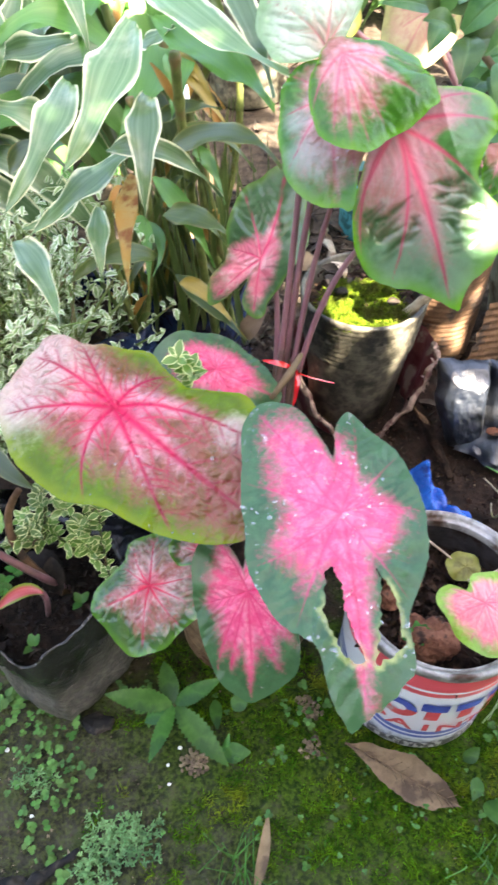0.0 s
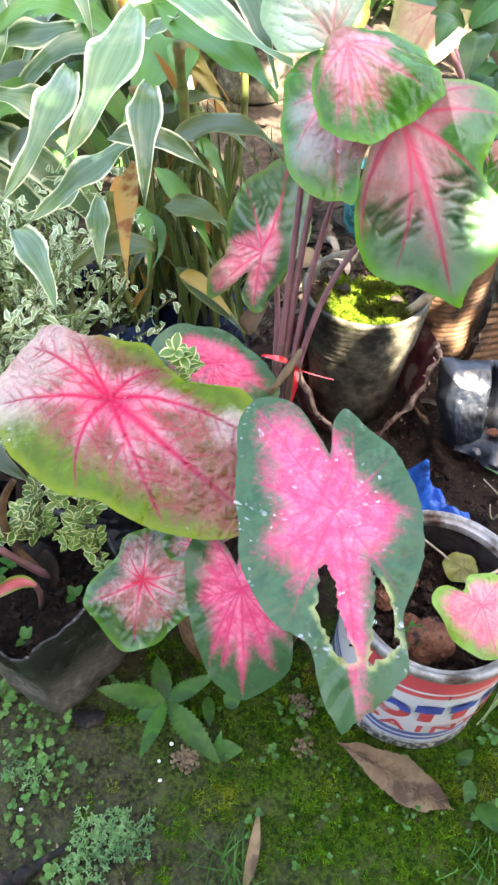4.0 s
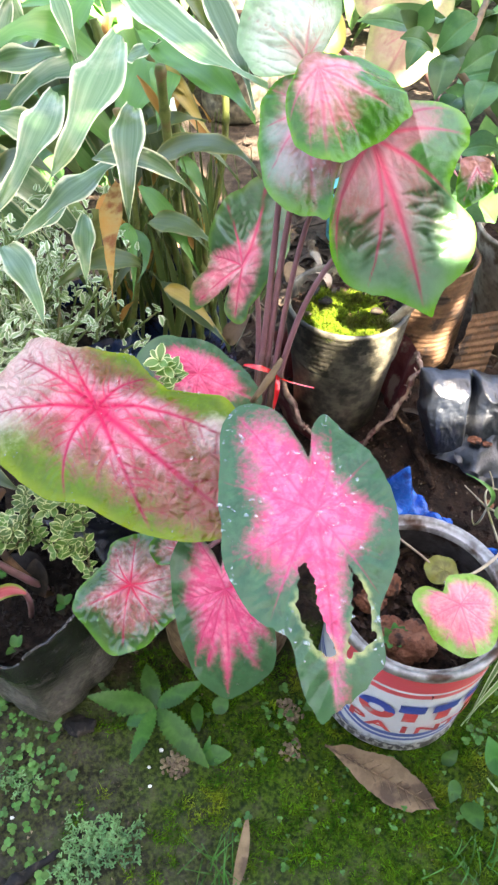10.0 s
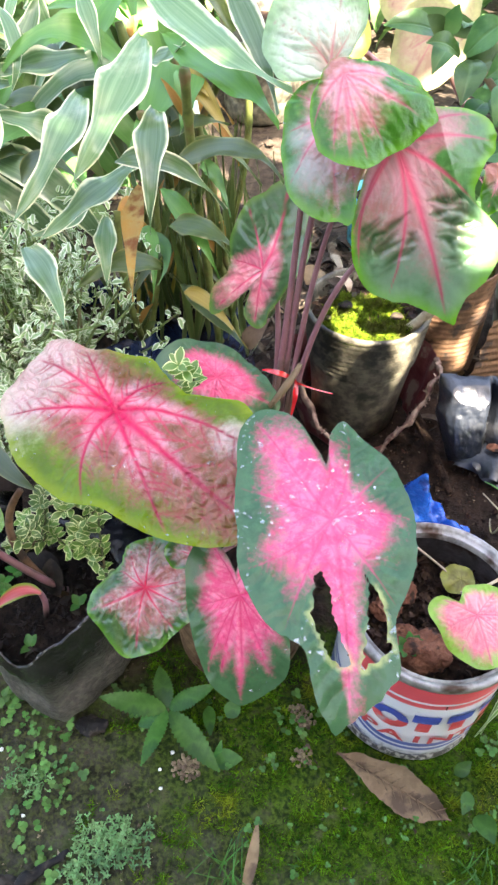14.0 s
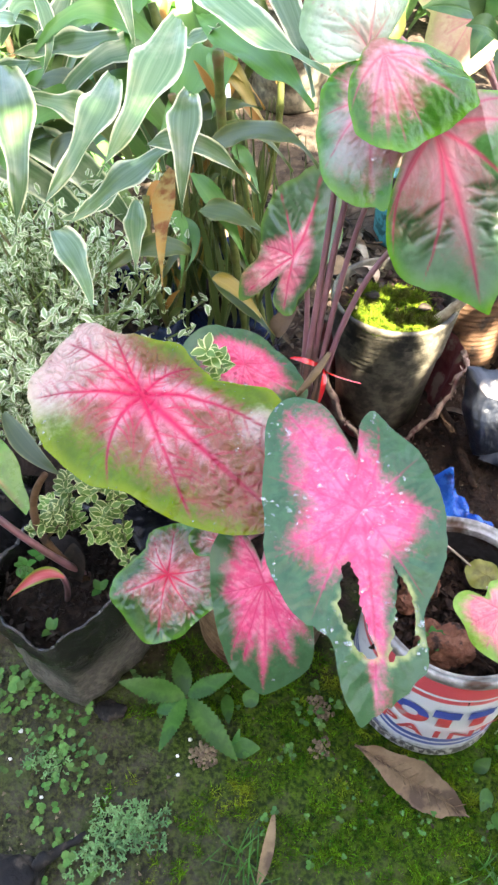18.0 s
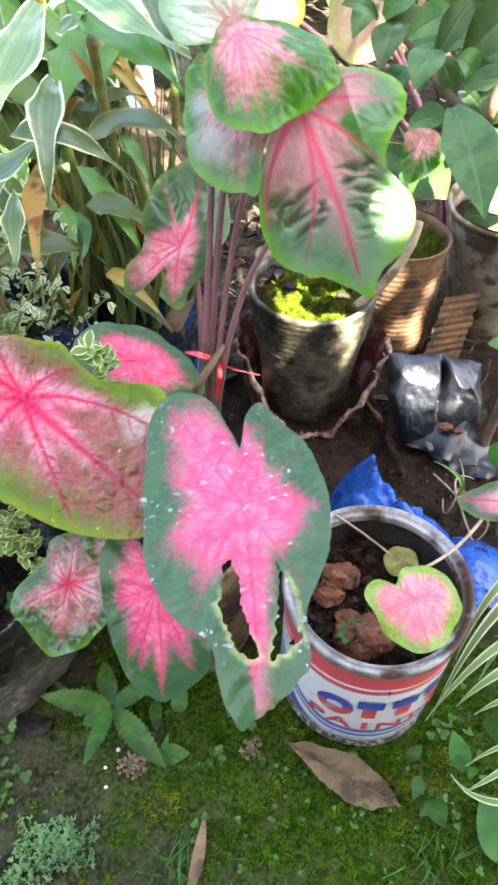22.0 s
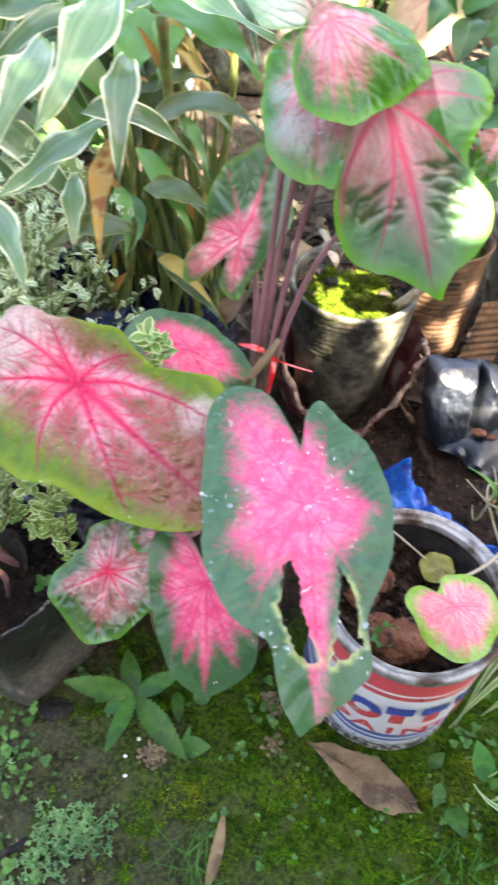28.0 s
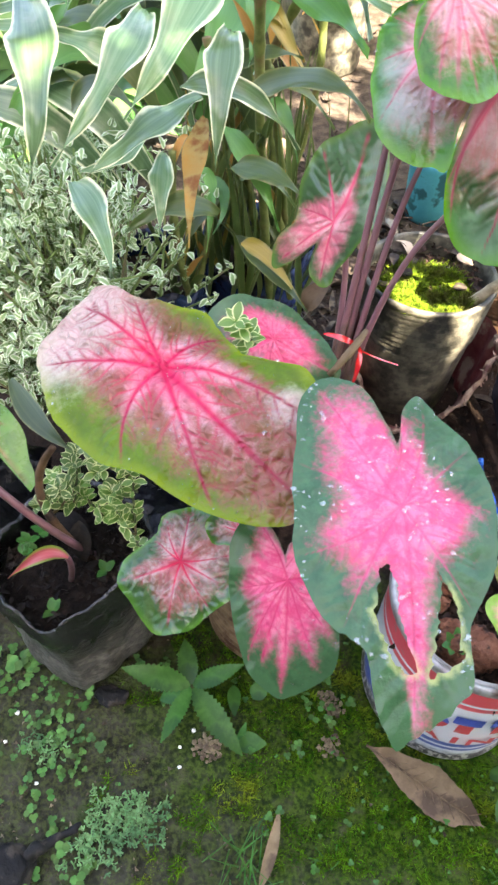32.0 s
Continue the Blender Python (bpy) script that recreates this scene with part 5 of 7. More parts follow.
# ---- dracaena clump ----
for at, s in (((-0.195, 0.625, 0.0), 0.062), ((-0.09, 0.69, 0.0), 0.065)):
    pb = thing("planting_bag", at, "dark blue-black polythene planting bag among the stalks", "planting bag", "dark planting bags")
    pv = []
    for k, (h, q1) in enumerate([(0.0, 0.9), (0.01, 1.0), (0.1, 1.02), (0.2, 1.0), (0.25, 1.06), (0.262, 1.05), (0.255, 0.98), (0.22, 0.95)]):
        for q in a:
            r = s * q1 * (1 + 0.07 * noise.noise(Vector((math.cos(q) * 2.5 + s * 90, math.sin(q) * 2.5, h * 14))))
            pv.append((at[0] + r * math.cos(q), at[1] + r * math.sin(q), h + (0.02 * noise.noise(Vector((math.cos(q) * 2, math.sin(q) * 2, s * 50))) if h > 0.1 else 0)))
    part("bag_wall", pv, grid_faces(8, len(a), True) + [tuple(range(len(a)))[::-1]], M["navy_bag"], pb)
    v, f = lathe(at, [(s * 0.95, 0.235), (s * 0.5, 0.24), (0.003, 0.242)], 24, close=False)
    part("soil", v, f, M["soil"], pb)

dra = thing("dracaena", (-0.13, 0.64, 0.238), "clump of variegated dracaena with cream-edged drooping strap leaves", "plant")
for b, m_, t_, w, mat, tw in (
    ((-0.231, 0.526, 0.548), (-0.197, 0.439, 0.536), (-0.203, 0.407, 0.482), 0.030, "border", 10),
    ((-0.151, 0.528, 0.542), (-0.153, 0.458, 0.534), (-0.187, 0.408, 0.494), 0.026, "border", -15),
    ((-0.103, 0.553, 0.573), (-0.116, 0.482, 0.551), (-0.146, 0.435, 0.513), 0.034, "border", 10),
    ((-0.091, 0.505, 0.542), (-0.088, 0.454, 0.531), (-0.089, 0.427, 0.488), 0.023, "border", 5),
    ((-0.116, 0.464, 0.522), (-0.074, 0.461, 0.522), (-0.040, 0.482, 0.478), 0.017, "border", 0),
    ((-0.117, 0.540, 0.483), (-0.144, 0.467, 0.488), (-0.171, 0.413, 0.484), 0.023, "border", 30),
    ((-0.140, 0.506, 0.455), (-0.137, 0.477, 0.442), (-0.135, 0.453, 0.421), 0.018, "border", 20),
    ((-0.205, 0.481, 0.440), (-0.175, 0.439, 0.440), (-0.154, 0.392, 0.424), 0.024, "border", 0),
    ((-0.112, 0.621, 0.593), (-0.049, 0.533, 0.576), (0.007, 0.471, 0.570), 0.030, "border", 0),
    ((-0.098, 0.624, 0.554), (-0.039, 0.549, 0.549), (-0.001, 0.494, 0.537), 0.036, "plain_strap", 0),
    ((-0.043, 0.582, 0.605), (-0.018, 0.524, 0.579), (-0.002, 0.479, 0.551), 0.020, "border", 30),
    ((-0.176, 0.658, 0.525), (-0.218, 0.624, 0.526), (-0.261, 0.605, 0.527), 0.026, "border", 20),
    ((-0.183, 0.580, 0.484), (-0.209, 0.577, 0.498), (-0.253, 0.581, 0.505), 0.026, "border", 0),
    ((-0.091, 0.541, 0.481), (-0.033, 0.503, 0.515), (0.004, 0.457, 0.513), 0.019, "olive", 0),
    ((-0.103, 0.480, 0.496), (-0.107, 0.447, 0.476), (-0.106, 0.416, 0.438), 0.016, "spent", 14),
    ((-0.101, 0.513, 0.403), (-0.134, 0.488, 0.421), (-0.173, 0.467, 0.402), 0.020, "olive", 0),
    ((-0.090, 0.552, 0.358), (-0.054, 0.506, 0.357), (-0.022, 0.460, 0.356), 0.018, "olive", 0),
    ((-0.094, 0.541, 0.428), (-0.060, 0.520, 0.436), (-0.032, 0.499, 0.430), 0.020, "olive", 10),
    ((-0.106, 0.584, 0.439), (-0.075, 0.557, 0.415), (-0.054, 0.557, 0.362), 0.018, "plain_strap", 10),
    ((-0.085, 0.665, 0.513), (-0.065, 0.641, 0.492), (-0.036, 0.610, 0.465), 0.016, "golden", 30),
    ((-0.091, 0.649, 0.498), (-0.077, 0.649, 0.503), (-0.062, 0.641, 0.492), 0.009, "golden", 10),
    ((-0.090, 0.599, 0.455), (-0.057, 0.612, 0.467), (-0.015, 0.585, 0.443), 0.016, "olive", 0),
    ((-0.072, 0.596, 0.453), (-0.057, 0.591, 0.448), (-0.042, 0.563, 0.424), 0.014, "plain_strap", 0),
    ((-0.087, 0.550, 0.412), (-0.070, 0.556, 0.418), (-0.040, 0.536, 0.400), 0.018, "olive", 0),
    ((-0.082, 0.511, 0.378), (-0.058, 0.503, 0.372), (-0.023, 0.473, 0.346), 0.014, "golden", 20),
    ((-0.124, 0.554, 0.415), (-0.112, 0.541, 0.404), (-0.110, 0.503, 0.372), 0.014, "plain_strap", 0),
    ((-0.250, 0.511, 0.604), (-0.242, 0.451, 0.590), (-0.255, 0.420, 0.565), 0.030, "border", 0),
    ((-0.230, 0.534, 0.609), (-0.224, 0.478, 0.599), (-0.246, 0.450, 0.590), 0.032, "border", 0),
    ((-0.232, 0.663, 0.535), (-0.255, 0.645, 0.548), (-0.261, 0.590, 0.527), 0.022, "border", 0),
    ((-0.213, 0.688, 0.529), (-0.236, 0.693, 0.562), (-0.238, 0.633, 0.536), 0.022, "border", 0),
):
    strap(dra, b, m_, t_, w * 1.05, M[mat], twist=tw, wave=0.12, fold=0.34, tipped=1.45, label={"dead": "dead orange-brown drooping leaf", "spent": "dead blotched orange-brown hanging leaf", "golden": "golden brown dying leaf", "olive": "dull olive ageing leaf"}.get(mat, ""))
for b, m_, t_, w, mat, tw in (
    ((-0.241, 0.655, 0.529), (-0.273, 0.590, 0.556), (-0.288, 0.515, 0.545), 0.030, "border", 0),
    ((-0.222, 0.577, 0.592), (-0.234, 0.509, 0.587), (-0.252, 0.470, 0.582), 0.030, "border", 10),
    ((-0.264, 0.562, 0.557), (-0.265, 0.524, 0.550), (-0.273, 0.498, 0.528), 0.024, "border", 0),
    ((-0.250, 0.653, 0.501), (-0.276, 0.624, 0.505), (-0.305, 0.591, 0.507), 0.022, "border", 10),
    ((-0.237, 0.648, 0.469), (-0.283, 0.631, 0.486), (-0.319, 0.605, 0.493), 0.022, "border", 20),
    ((-0.213, 0.647, 0.439), (-0.245, 0.627, 0.452), (-0.282, 0.591, 0.450), 0.022, "olive", 20),
    ((-0.247, 0.661, 0.561), (-0.225, 0.623, 0.540), (-0.234, 0.601, 0.508), 0.014, "border", 40),
    ((-0.221, 0.691, 0.559), (-0.232, 0.663, 0.535), (-0.247, 0.624, 0.530), 0.018, "border", -30),
    ((-0.172, 0.654, 0.574), (-0.158, 0.623, 0.560), (-0.149, 0.605, 0.529), 0.016, "border", 0),
    ((-0.143, 0.705, 0.563), (-0.159, 0.654, 0.546), (-0.157, 0.611, 0.522), 0.018, "plain_strap", 0),
    ((-0.109, 0.683, 0.513), (-0.112, 0.630, 0.494), (-0.134, 0.574, 0.474), 0.042, "plain_strap", 0),
    ((-0.085, 0.690, 0.517), (-0.084, 0.642, 0.501), (-0.090, 0.611, 0.475), 0.028, "plain_strap", 0),
    ((-0.111, 0.617, 0.535), (-0.091, 0.601, 0.546), (-0.077, 0.587, 0.559), 0.018, "border", 0),
    ((-0.099, 0.695, 0.470), (-0.073, 0.703, 0.474), (-0.049, 0.724, 0.437), 0.014, "dead", 40),
    ((-0.085, 0.722, 0.465), (-0.059, 0.700, 0.443), (-0.042, 0.692, 0.408), 0.013, "dead", 60),
    ((-0.107, 0.629, 0.466), (-0.076, 0.622, 0.483), (-0.046, 0.622, 0.481), 0.016, "olive", 10),
    ((-0.228, 0.567, 0.450), (-0.200, 0.565, 0.473), (-0.161, 0.539, 0.460), 0.020, "olive", 10),
    ((-0.172, 0.582, 0.431), (-0.190, 0.542, 0.425), (-0.217, 0.513, 0.429), 0.018, "border", 10),
    ((-0.108, 0.565, 0.384), (-0.119, 0.534, 0.385), (-0.136, 0.505, 0.361), 0.012, "olive", 30),
    ((-0.121, 0.579, 0.397), (-0.101, 0.548, 0.395), (-0.105, 0.508, 0.387), 0.012, "plain_strap", 30),
):
    strap(dra, b, m_, t_, w, M[mat], twist=tw, wave=0.09, tipped=1.4, label={"dead": "dead straw-brown drooping leaf", "olive": "dull olive ageing leaf"}.get(mat, ""))
rs = np.random.RandomState(5)
stems = []
for k in range(13):
    foot = np.array([-0.155 + 0.115 * rs.rand(), 0.585 + 0.11 * rs.rand(), 0.235])
    head = foot + np.array([-0.035 + 0.05 * rs.randn(), 0.03 * rs.randn(), 0.17 + 0.16 * rs.rand()])
    c = bezier(foot, (foot + head) / 2 + 0.012 * rs.randn(3), head, 44)
    knots = (np.arange(44) + rs.randint(6)) % 6 == 0
    r = (0.0028 + 0.0018 * rs.rand()) * (1 + 0.25 * knots)
    v, f = tube(c, r)
    part("cane", v, f, M["cane"], dra, "olive green jointed cane")
    stems.append(c)
    for j in range(5):
        # dry sheaths and short side shoots at the joints
        p = c[rs.randint(4, 40)]
        q = rs.rand() * 6.28
        strap(dra, p, p + np.array([0.012 * math.cos(q), 0.012 * math.sin(q), 0.022]), p + np.array([0.022 * math.cos(q), 0.022 * math.sin(q), 0.016 + 0.03 * rs.rand()]), 0.008, M["dead" if j % 3 == 0 else "olive"], name="sheath", rows=8)
for k in range(40):
    c = stems[rs.randint(13)]
    b = c[rs.randint(24, 44)] + np.array([-0.05 * rs.rand(), 0.08 * rs.rand(), 0.05 * rs.rand()])
    q = math.pi * (0.45 + 0.75 * rs.rand())
    out = np.array([math.cos(q), math.sin(q) * 0.8, 0.0])
    L = 0.12 + 0.12 * rs.rand()
    strap(dra, b, b + out * L * 0.5 + np.array([0, 0, L * 0.35]), b + out * L + np.array([0, 0, L * (0.25 - 0.7 * rs.rand())]), 0.024 + 0.014 * rs.rand(),
          M[("border", "plain_strap", "plain_strap", "olive")[k % 4]], twist=20 * rs.randn(), wave=0.08, rows=14, tipped=1.4)


for k in range(70):
    # narrow young leaves standing among the canes
    foot = np.array([-0.165 + 0.145 * rs.rand(), 0.585 + 0.12 * rs.rand(), 0.235])
    L, q = 0.10 + 0.15 * rs.rand(), rs.rand() * 6.28
    head = foot + np.array([0.03 * rs.randn(), 0.03 * rs.randn(), L])
    strap(dra, foot, (foot + head) / 2 + 0.010 * rs.randn(3), head, 0.005 + 0.006 * rs.rand(), M["golden" if k % 14 == 3 else "olive"],
          n=(math.cos(q), -abs(math.sin(q)), 0.2), twist=25 * rs.randn(), rows=12, tipped=1.4)

crumpled = thing("plastic_bag", (-0.112, 0.795, 0.0), "dusty grey crumpled plastic bag slumped behind the canes", "bag")
pillow_bag((-0.112, 0.795, 0.105), (1, 0.1, 0.05), (0.05, 0.25, 0.97), 0.042, 0.105, 0.030, crumpled, M["grey_bag"])

# ---- unseen wall added behind the camera to cut the sky light ----
M["plaster"] = surface("stained_plaster", (0.26, 0.24, 0.20), (0.34, 0.31, 0.26), (0.15, 0.14, 0.11), 20.0, 3.0, bump=0.4)
wv = [(x, y, z) for z in (0.0, 2.3) for y in (-2.15, -2.0) for x in (-4.0, 4.0)]
single("wall_south", wv, [(0, 1, 5, 4), (2, 6, 7, 3), (0, 4, 6, 2), (1, 3, 7, 5), (4, 5, 7, 6), (0, 2, 3, 1)], M["plaster"], "unseen stained plaster wall added to cut sky light from behind", "wall", kind="structure", smooth=False)

# ---- unseen shade tree added towards the sun, out of view ----
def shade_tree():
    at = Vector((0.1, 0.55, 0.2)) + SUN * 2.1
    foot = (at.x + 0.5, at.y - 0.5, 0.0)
    tree = thing("shade_tree", foot, "unseen leafy tree added so that its crown shades the pots", "tree")
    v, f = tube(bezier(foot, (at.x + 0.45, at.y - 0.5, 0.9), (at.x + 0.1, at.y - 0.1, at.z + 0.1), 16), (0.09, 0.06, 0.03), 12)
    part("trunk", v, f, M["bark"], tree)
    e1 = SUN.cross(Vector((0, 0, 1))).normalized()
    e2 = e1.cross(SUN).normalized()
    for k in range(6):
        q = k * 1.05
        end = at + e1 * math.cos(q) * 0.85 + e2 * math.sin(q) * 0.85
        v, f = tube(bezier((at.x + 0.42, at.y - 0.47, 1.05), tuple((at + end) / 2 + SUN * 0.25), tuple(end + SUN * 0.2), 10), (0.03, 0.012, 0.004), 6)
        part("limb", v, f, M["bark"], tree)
    # gaps cut in the crown to aim sun at these spots: place and size
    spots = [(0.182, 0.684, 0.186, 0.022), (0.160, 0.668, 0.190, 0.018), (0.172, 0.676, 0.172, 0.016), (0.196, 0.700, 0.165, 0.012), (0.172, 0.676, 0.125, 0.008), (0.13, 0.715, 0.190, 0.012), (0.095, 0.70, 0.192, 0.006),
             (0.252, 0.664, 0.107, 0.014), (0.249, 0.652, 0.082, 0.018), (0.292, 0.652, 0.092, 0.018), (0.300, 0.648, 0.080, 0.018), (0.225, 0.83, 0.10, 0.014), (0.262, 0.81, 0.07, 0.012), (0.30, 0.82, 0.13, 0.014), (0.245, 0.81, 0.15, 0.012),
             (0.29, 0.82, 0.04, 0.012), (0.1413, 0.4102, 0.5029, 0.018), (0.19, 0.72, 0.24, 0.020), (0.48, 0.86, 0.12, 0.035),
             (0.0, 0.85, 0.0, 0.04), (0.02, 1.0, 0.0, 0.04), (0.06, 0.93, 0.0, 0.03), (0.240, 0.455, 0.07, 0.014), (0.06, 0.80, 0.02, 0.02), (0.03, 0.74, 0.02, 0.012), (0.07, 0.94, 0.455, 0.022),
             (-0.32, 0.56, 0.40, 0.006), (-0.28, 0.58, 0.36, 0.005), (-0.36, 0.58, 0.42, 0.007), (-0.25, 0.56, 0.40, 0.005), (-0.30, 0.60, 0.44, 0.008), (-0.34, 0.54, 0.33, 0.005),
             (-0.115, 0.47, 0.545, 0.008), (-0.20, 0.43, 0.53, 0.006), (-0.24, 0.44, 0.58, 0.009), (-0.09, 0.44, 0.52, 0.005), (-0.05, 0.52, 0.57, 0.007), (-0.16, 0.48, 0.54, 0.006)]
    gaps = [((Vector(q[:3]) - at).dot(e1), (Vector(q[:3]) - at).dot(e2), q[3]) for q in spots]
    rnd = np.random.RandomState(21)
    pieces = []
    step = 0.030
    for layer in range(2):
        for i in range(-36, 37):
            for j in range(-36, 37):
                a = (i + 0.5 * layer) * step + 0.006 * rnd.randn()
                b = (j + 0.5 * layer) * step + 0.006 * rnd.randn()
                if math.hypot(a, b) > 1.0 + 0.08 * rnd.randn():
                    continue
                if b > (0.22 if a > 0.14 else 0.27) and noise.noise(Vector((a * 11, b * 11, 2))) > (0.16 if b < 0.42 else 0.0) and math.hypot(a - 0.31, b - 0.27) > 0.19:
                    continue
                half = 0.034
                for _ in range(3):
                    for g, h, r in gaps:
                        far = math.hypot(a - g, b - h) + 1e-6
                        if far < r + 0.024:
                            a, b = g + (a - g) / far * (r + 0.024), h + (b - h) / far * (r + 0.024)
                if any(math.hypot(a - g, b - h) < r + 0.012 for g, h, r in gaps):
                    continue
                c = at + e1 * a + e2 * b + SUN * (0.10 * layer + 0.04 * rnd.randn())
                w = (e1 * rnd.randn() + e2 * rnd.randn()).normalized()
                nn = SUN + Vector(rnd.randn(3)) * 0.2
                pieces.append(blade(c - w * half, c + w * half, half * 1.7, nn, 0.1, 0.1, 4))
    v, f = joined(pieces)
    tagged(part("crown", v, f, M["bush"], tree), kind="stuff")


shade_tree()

# ---- more on the pots ----
def tuft(count, where, height, seed, lean=0.5, wide=0.0012, swell=None):
    """Fine upright blades over a patch; where(rnd) gives a foot."""
    rnd = np.random.RandomState(seed)
    verts, faces = [], []
    for _ in range(count):
        p = where(rnd)
        if p is None:
            continue
        p = np.array(p)
        h = height * (0.5 + rnd.rand()) * (swell(p) if swell else 1.0)
        q = rnd.rand() * 2 * np.pi
        s = np.array([math.cos(q), math.sin(q), 0]) * wide
        tip = p + np.array([lean * h * rnd.randn(), lean * h * rnd.randn(), h])
        n = len(verts)
        verts += [p - s, p + s, tip]
        faces.append((n, n + 1, n + 2))
    return np.array(verts), faces


def on_disc(c, r, h):
    def where(rnd):
        q, k = rnd.rand() * 2 * np.pi, r * rnd.rand() ** 0.5
        x, y = k * math.cos(q), k * math.sin(q)
        z = c[2] + h + 0.006 * noise.noise(Vector((x * 60, y * 60, 1)))
        return (c[0] + x, c[1] + y, z)
    return where


v, f = tuft(13000, on_disc((MP[0] - 0.004, MP[1] - 0.024, 0), 0.054, 0.188), 0.0050, 31, 0.8, 0.0013, lambda p: 0.4 + 1.6 * max(0.0, 0.4 + noise.noise(Vector((p[0] * 70, p[1] * 70, 2)))))
tagged(part("moss", v, f, M["moss"], pot, "bright green moss cushion", smooth=False), kind="stuff")
v, f = tuft(700, on_disc((RT[0] + 0.01, RT[1], 0), 0.045, 0.166), 0.014, 32, 0.6, 0.0015)
tagged(part("moss", v, f, M["moss"], can2, "bright green moss tuft", smooth=False), kind="stuff")
v, f = tuft(500, on_disc((ZB[0], ZB[1], 0), 0.06, 0.195), 0.012, 33, 0.6, 0.0015)
tagged(part("moss", v, f, M["moss"], zinc, "bright green moss tuft", smooth=False), kind="stuff")
stub = thing("plant_stub", (0.165, 0.705, 0.185), "pale bare cut stem leaning out of the mossy pot", "stem")
v, f = tube(bezier((0.165, 0.705, 0.18), (0.222, 0.727, 0.231), (0.250, 0.763, 0.276), 14), (0.007, 0.006, 0.0055), 10)
v = rough3(v, 90, 0.002, 3)
part("stem", v, f, surface("pale_bark", (0.20, 0.16, 0.10), (0.32, 0.26, 0.17), (0.12, 0.09, 0.055), 60.0, 25.0, bump=0.6), stub)
for k, (at, s) in enumerate((((0.095, 0.745, 0.194), 0.010), ((0.160, 0.725, 0.193), 0.009), ((0.070, 0.722, 0.191), 0.008))):
    clod(at, s, 30 + k, M["litter"], "brown scrap of bark lying on the moss", "bark_scrap", "bark", 0.4, "scraps on the moss")

rs = np.random.RandomState(44)
for k in range(9):
    q, L = rs.rand() * 6.28, 0.012 + 0.018 * rs.rand()
    b = np.array([MP[0] - 0.055 + 0.11 * rs.rand(), MP[1] + 0.005 + 0.055 * rs.rand(), 0.190 + 0.010 * rs.rand()])
    v, f = blade(b, b + np.array([L * math.cos(q), L * math.sin(q), 0.008 * rs.randn()]), L * 0.5, unit(np.array([0, -0.2, 1]) + 0.4 * rs.randn(3)), 0.3 * rs.randn(), 0.5, 10)
    single("dry_leaf", v, f, M["litter" if k % 4 else "straw"], "small curled dry leaf lying in the mossy pot", "dry leaf", "dry leaves in the pot")

# torn sack round the plastic pot
a = np.linspace(0, 2 * np.pi, 96, endpoint=False)
sk = []
for k, h in enumerate(np.linspace(0, 1, 9)):
    for q in a:
        low = 0.014 + 0.095 * min(1.0, max(0.0, abs((q + math.pi / 2 + math.pi) % (2 * math.pi) - math.pi) - 0.3) / 0.85)
        rag = 0.005 * noise.noise(Vector((math.cos(q) * 9, math.sin(q) * 9, 4)))
        z = h * (low + rag)
        r = 0.082 + 0.016 * h + 0.008 * noise.noise(Vector((math.cos(q) * 4, math.sin(q) * 4, h * 3)))
        r += 0.010 * max(0.0, math.cos(q)) * h
        sk.append((MP[0] + r * math.cos(q), MP[1] + r * math.sin(q), z))
single("torn_sack", sk, grid_faces(9, 96, True), M["maroon"], "torn maroon plastic sack with frayed edge round the pot", "sack")
edge = []
for q in np.linspace(-3.0, 0.0, 60):
    low = 0.014 + 0.095 * min(1.0, max(0.0, abs((q + math.pi / 2 + math.pi) % (2 * math.pi) - math.pi) - 0.3) / 0.85)
    rag = 0.005 * noise.noise(Vector((math.cos(q) * 9, math.sin(q) * 9, 4)))
    r = 0.098 + 0.008 * noise.noise(Vector((math.cos(q) * 4, math.sin(q) * 4, 3))) + 0.010 * max(0.0, math.cos(q))
    edge.append((MP[0] + r * math.cos(q), MP[1] + r * math.sin(q), low + rag))
edge = rough3(edge, 45, 0.006, 4)
hem = [tube(edge, 0.0034 + 0.0012 * rs.randn(60).clip(-1, 1), 8)]
hem[0] = (rough3(hem[0][0], 320, 0.0034, 6), hem[0][1])
for k in range(70):
    # frayed ends
    p = np.array(edge[rs.randint(1, 59)])
    hem.append(blade(p, p + 0.0045 * rs.randn(3), 0.004, rs.randn(3), 0.3, 0.3, 4))
v, f = joined(hem)
single("sack_hem", v, f, surface("frayed_hem", (0.20, 0.125, 0.095), (0.36, 0.25, 0.19), (0.13, 0.06, 0.05), 90.0, 50.0, bump=0.9, bscale=200.0), "rolled pale brown frayed hem of the torn sack", "sack hem")

# corrugated scrap and dark stick behind the bag
sc = []
for i in range(40):
    for j in range(8):
        p = np.array((0.335, 0.80, 0.005)) + np.array((0.06, 0.015, 0.0)) * (j / 7 - 0.5) + np.array((0.02, 0.03, 0.11)) * (i / 39)
        sc.append(p + np.array((0, -1, 0.3)) * 0.0016 * math.sin(i * 1.6) + np.array((0.006, 0, 0)) * noise.noise(Vector((i * 0.2, j, 0))))
single("corrugated_scrap", sc, grid_faces(40, 8), M["rust"], "rusty corrugated tin scrap leaning among the pots", "scrap")
v, f = tube(rough3(bezier((0.207, 0.704, 0.040), (0.229, 0.652, 0.020), (0.247, 0.576, 0.015), 12), 30, 0.004), (0.007, 0.008, 0.005), 8)
single("dark_stick", v, f, M["soil"], "dark damp stick lying beside the black bag", "stick")

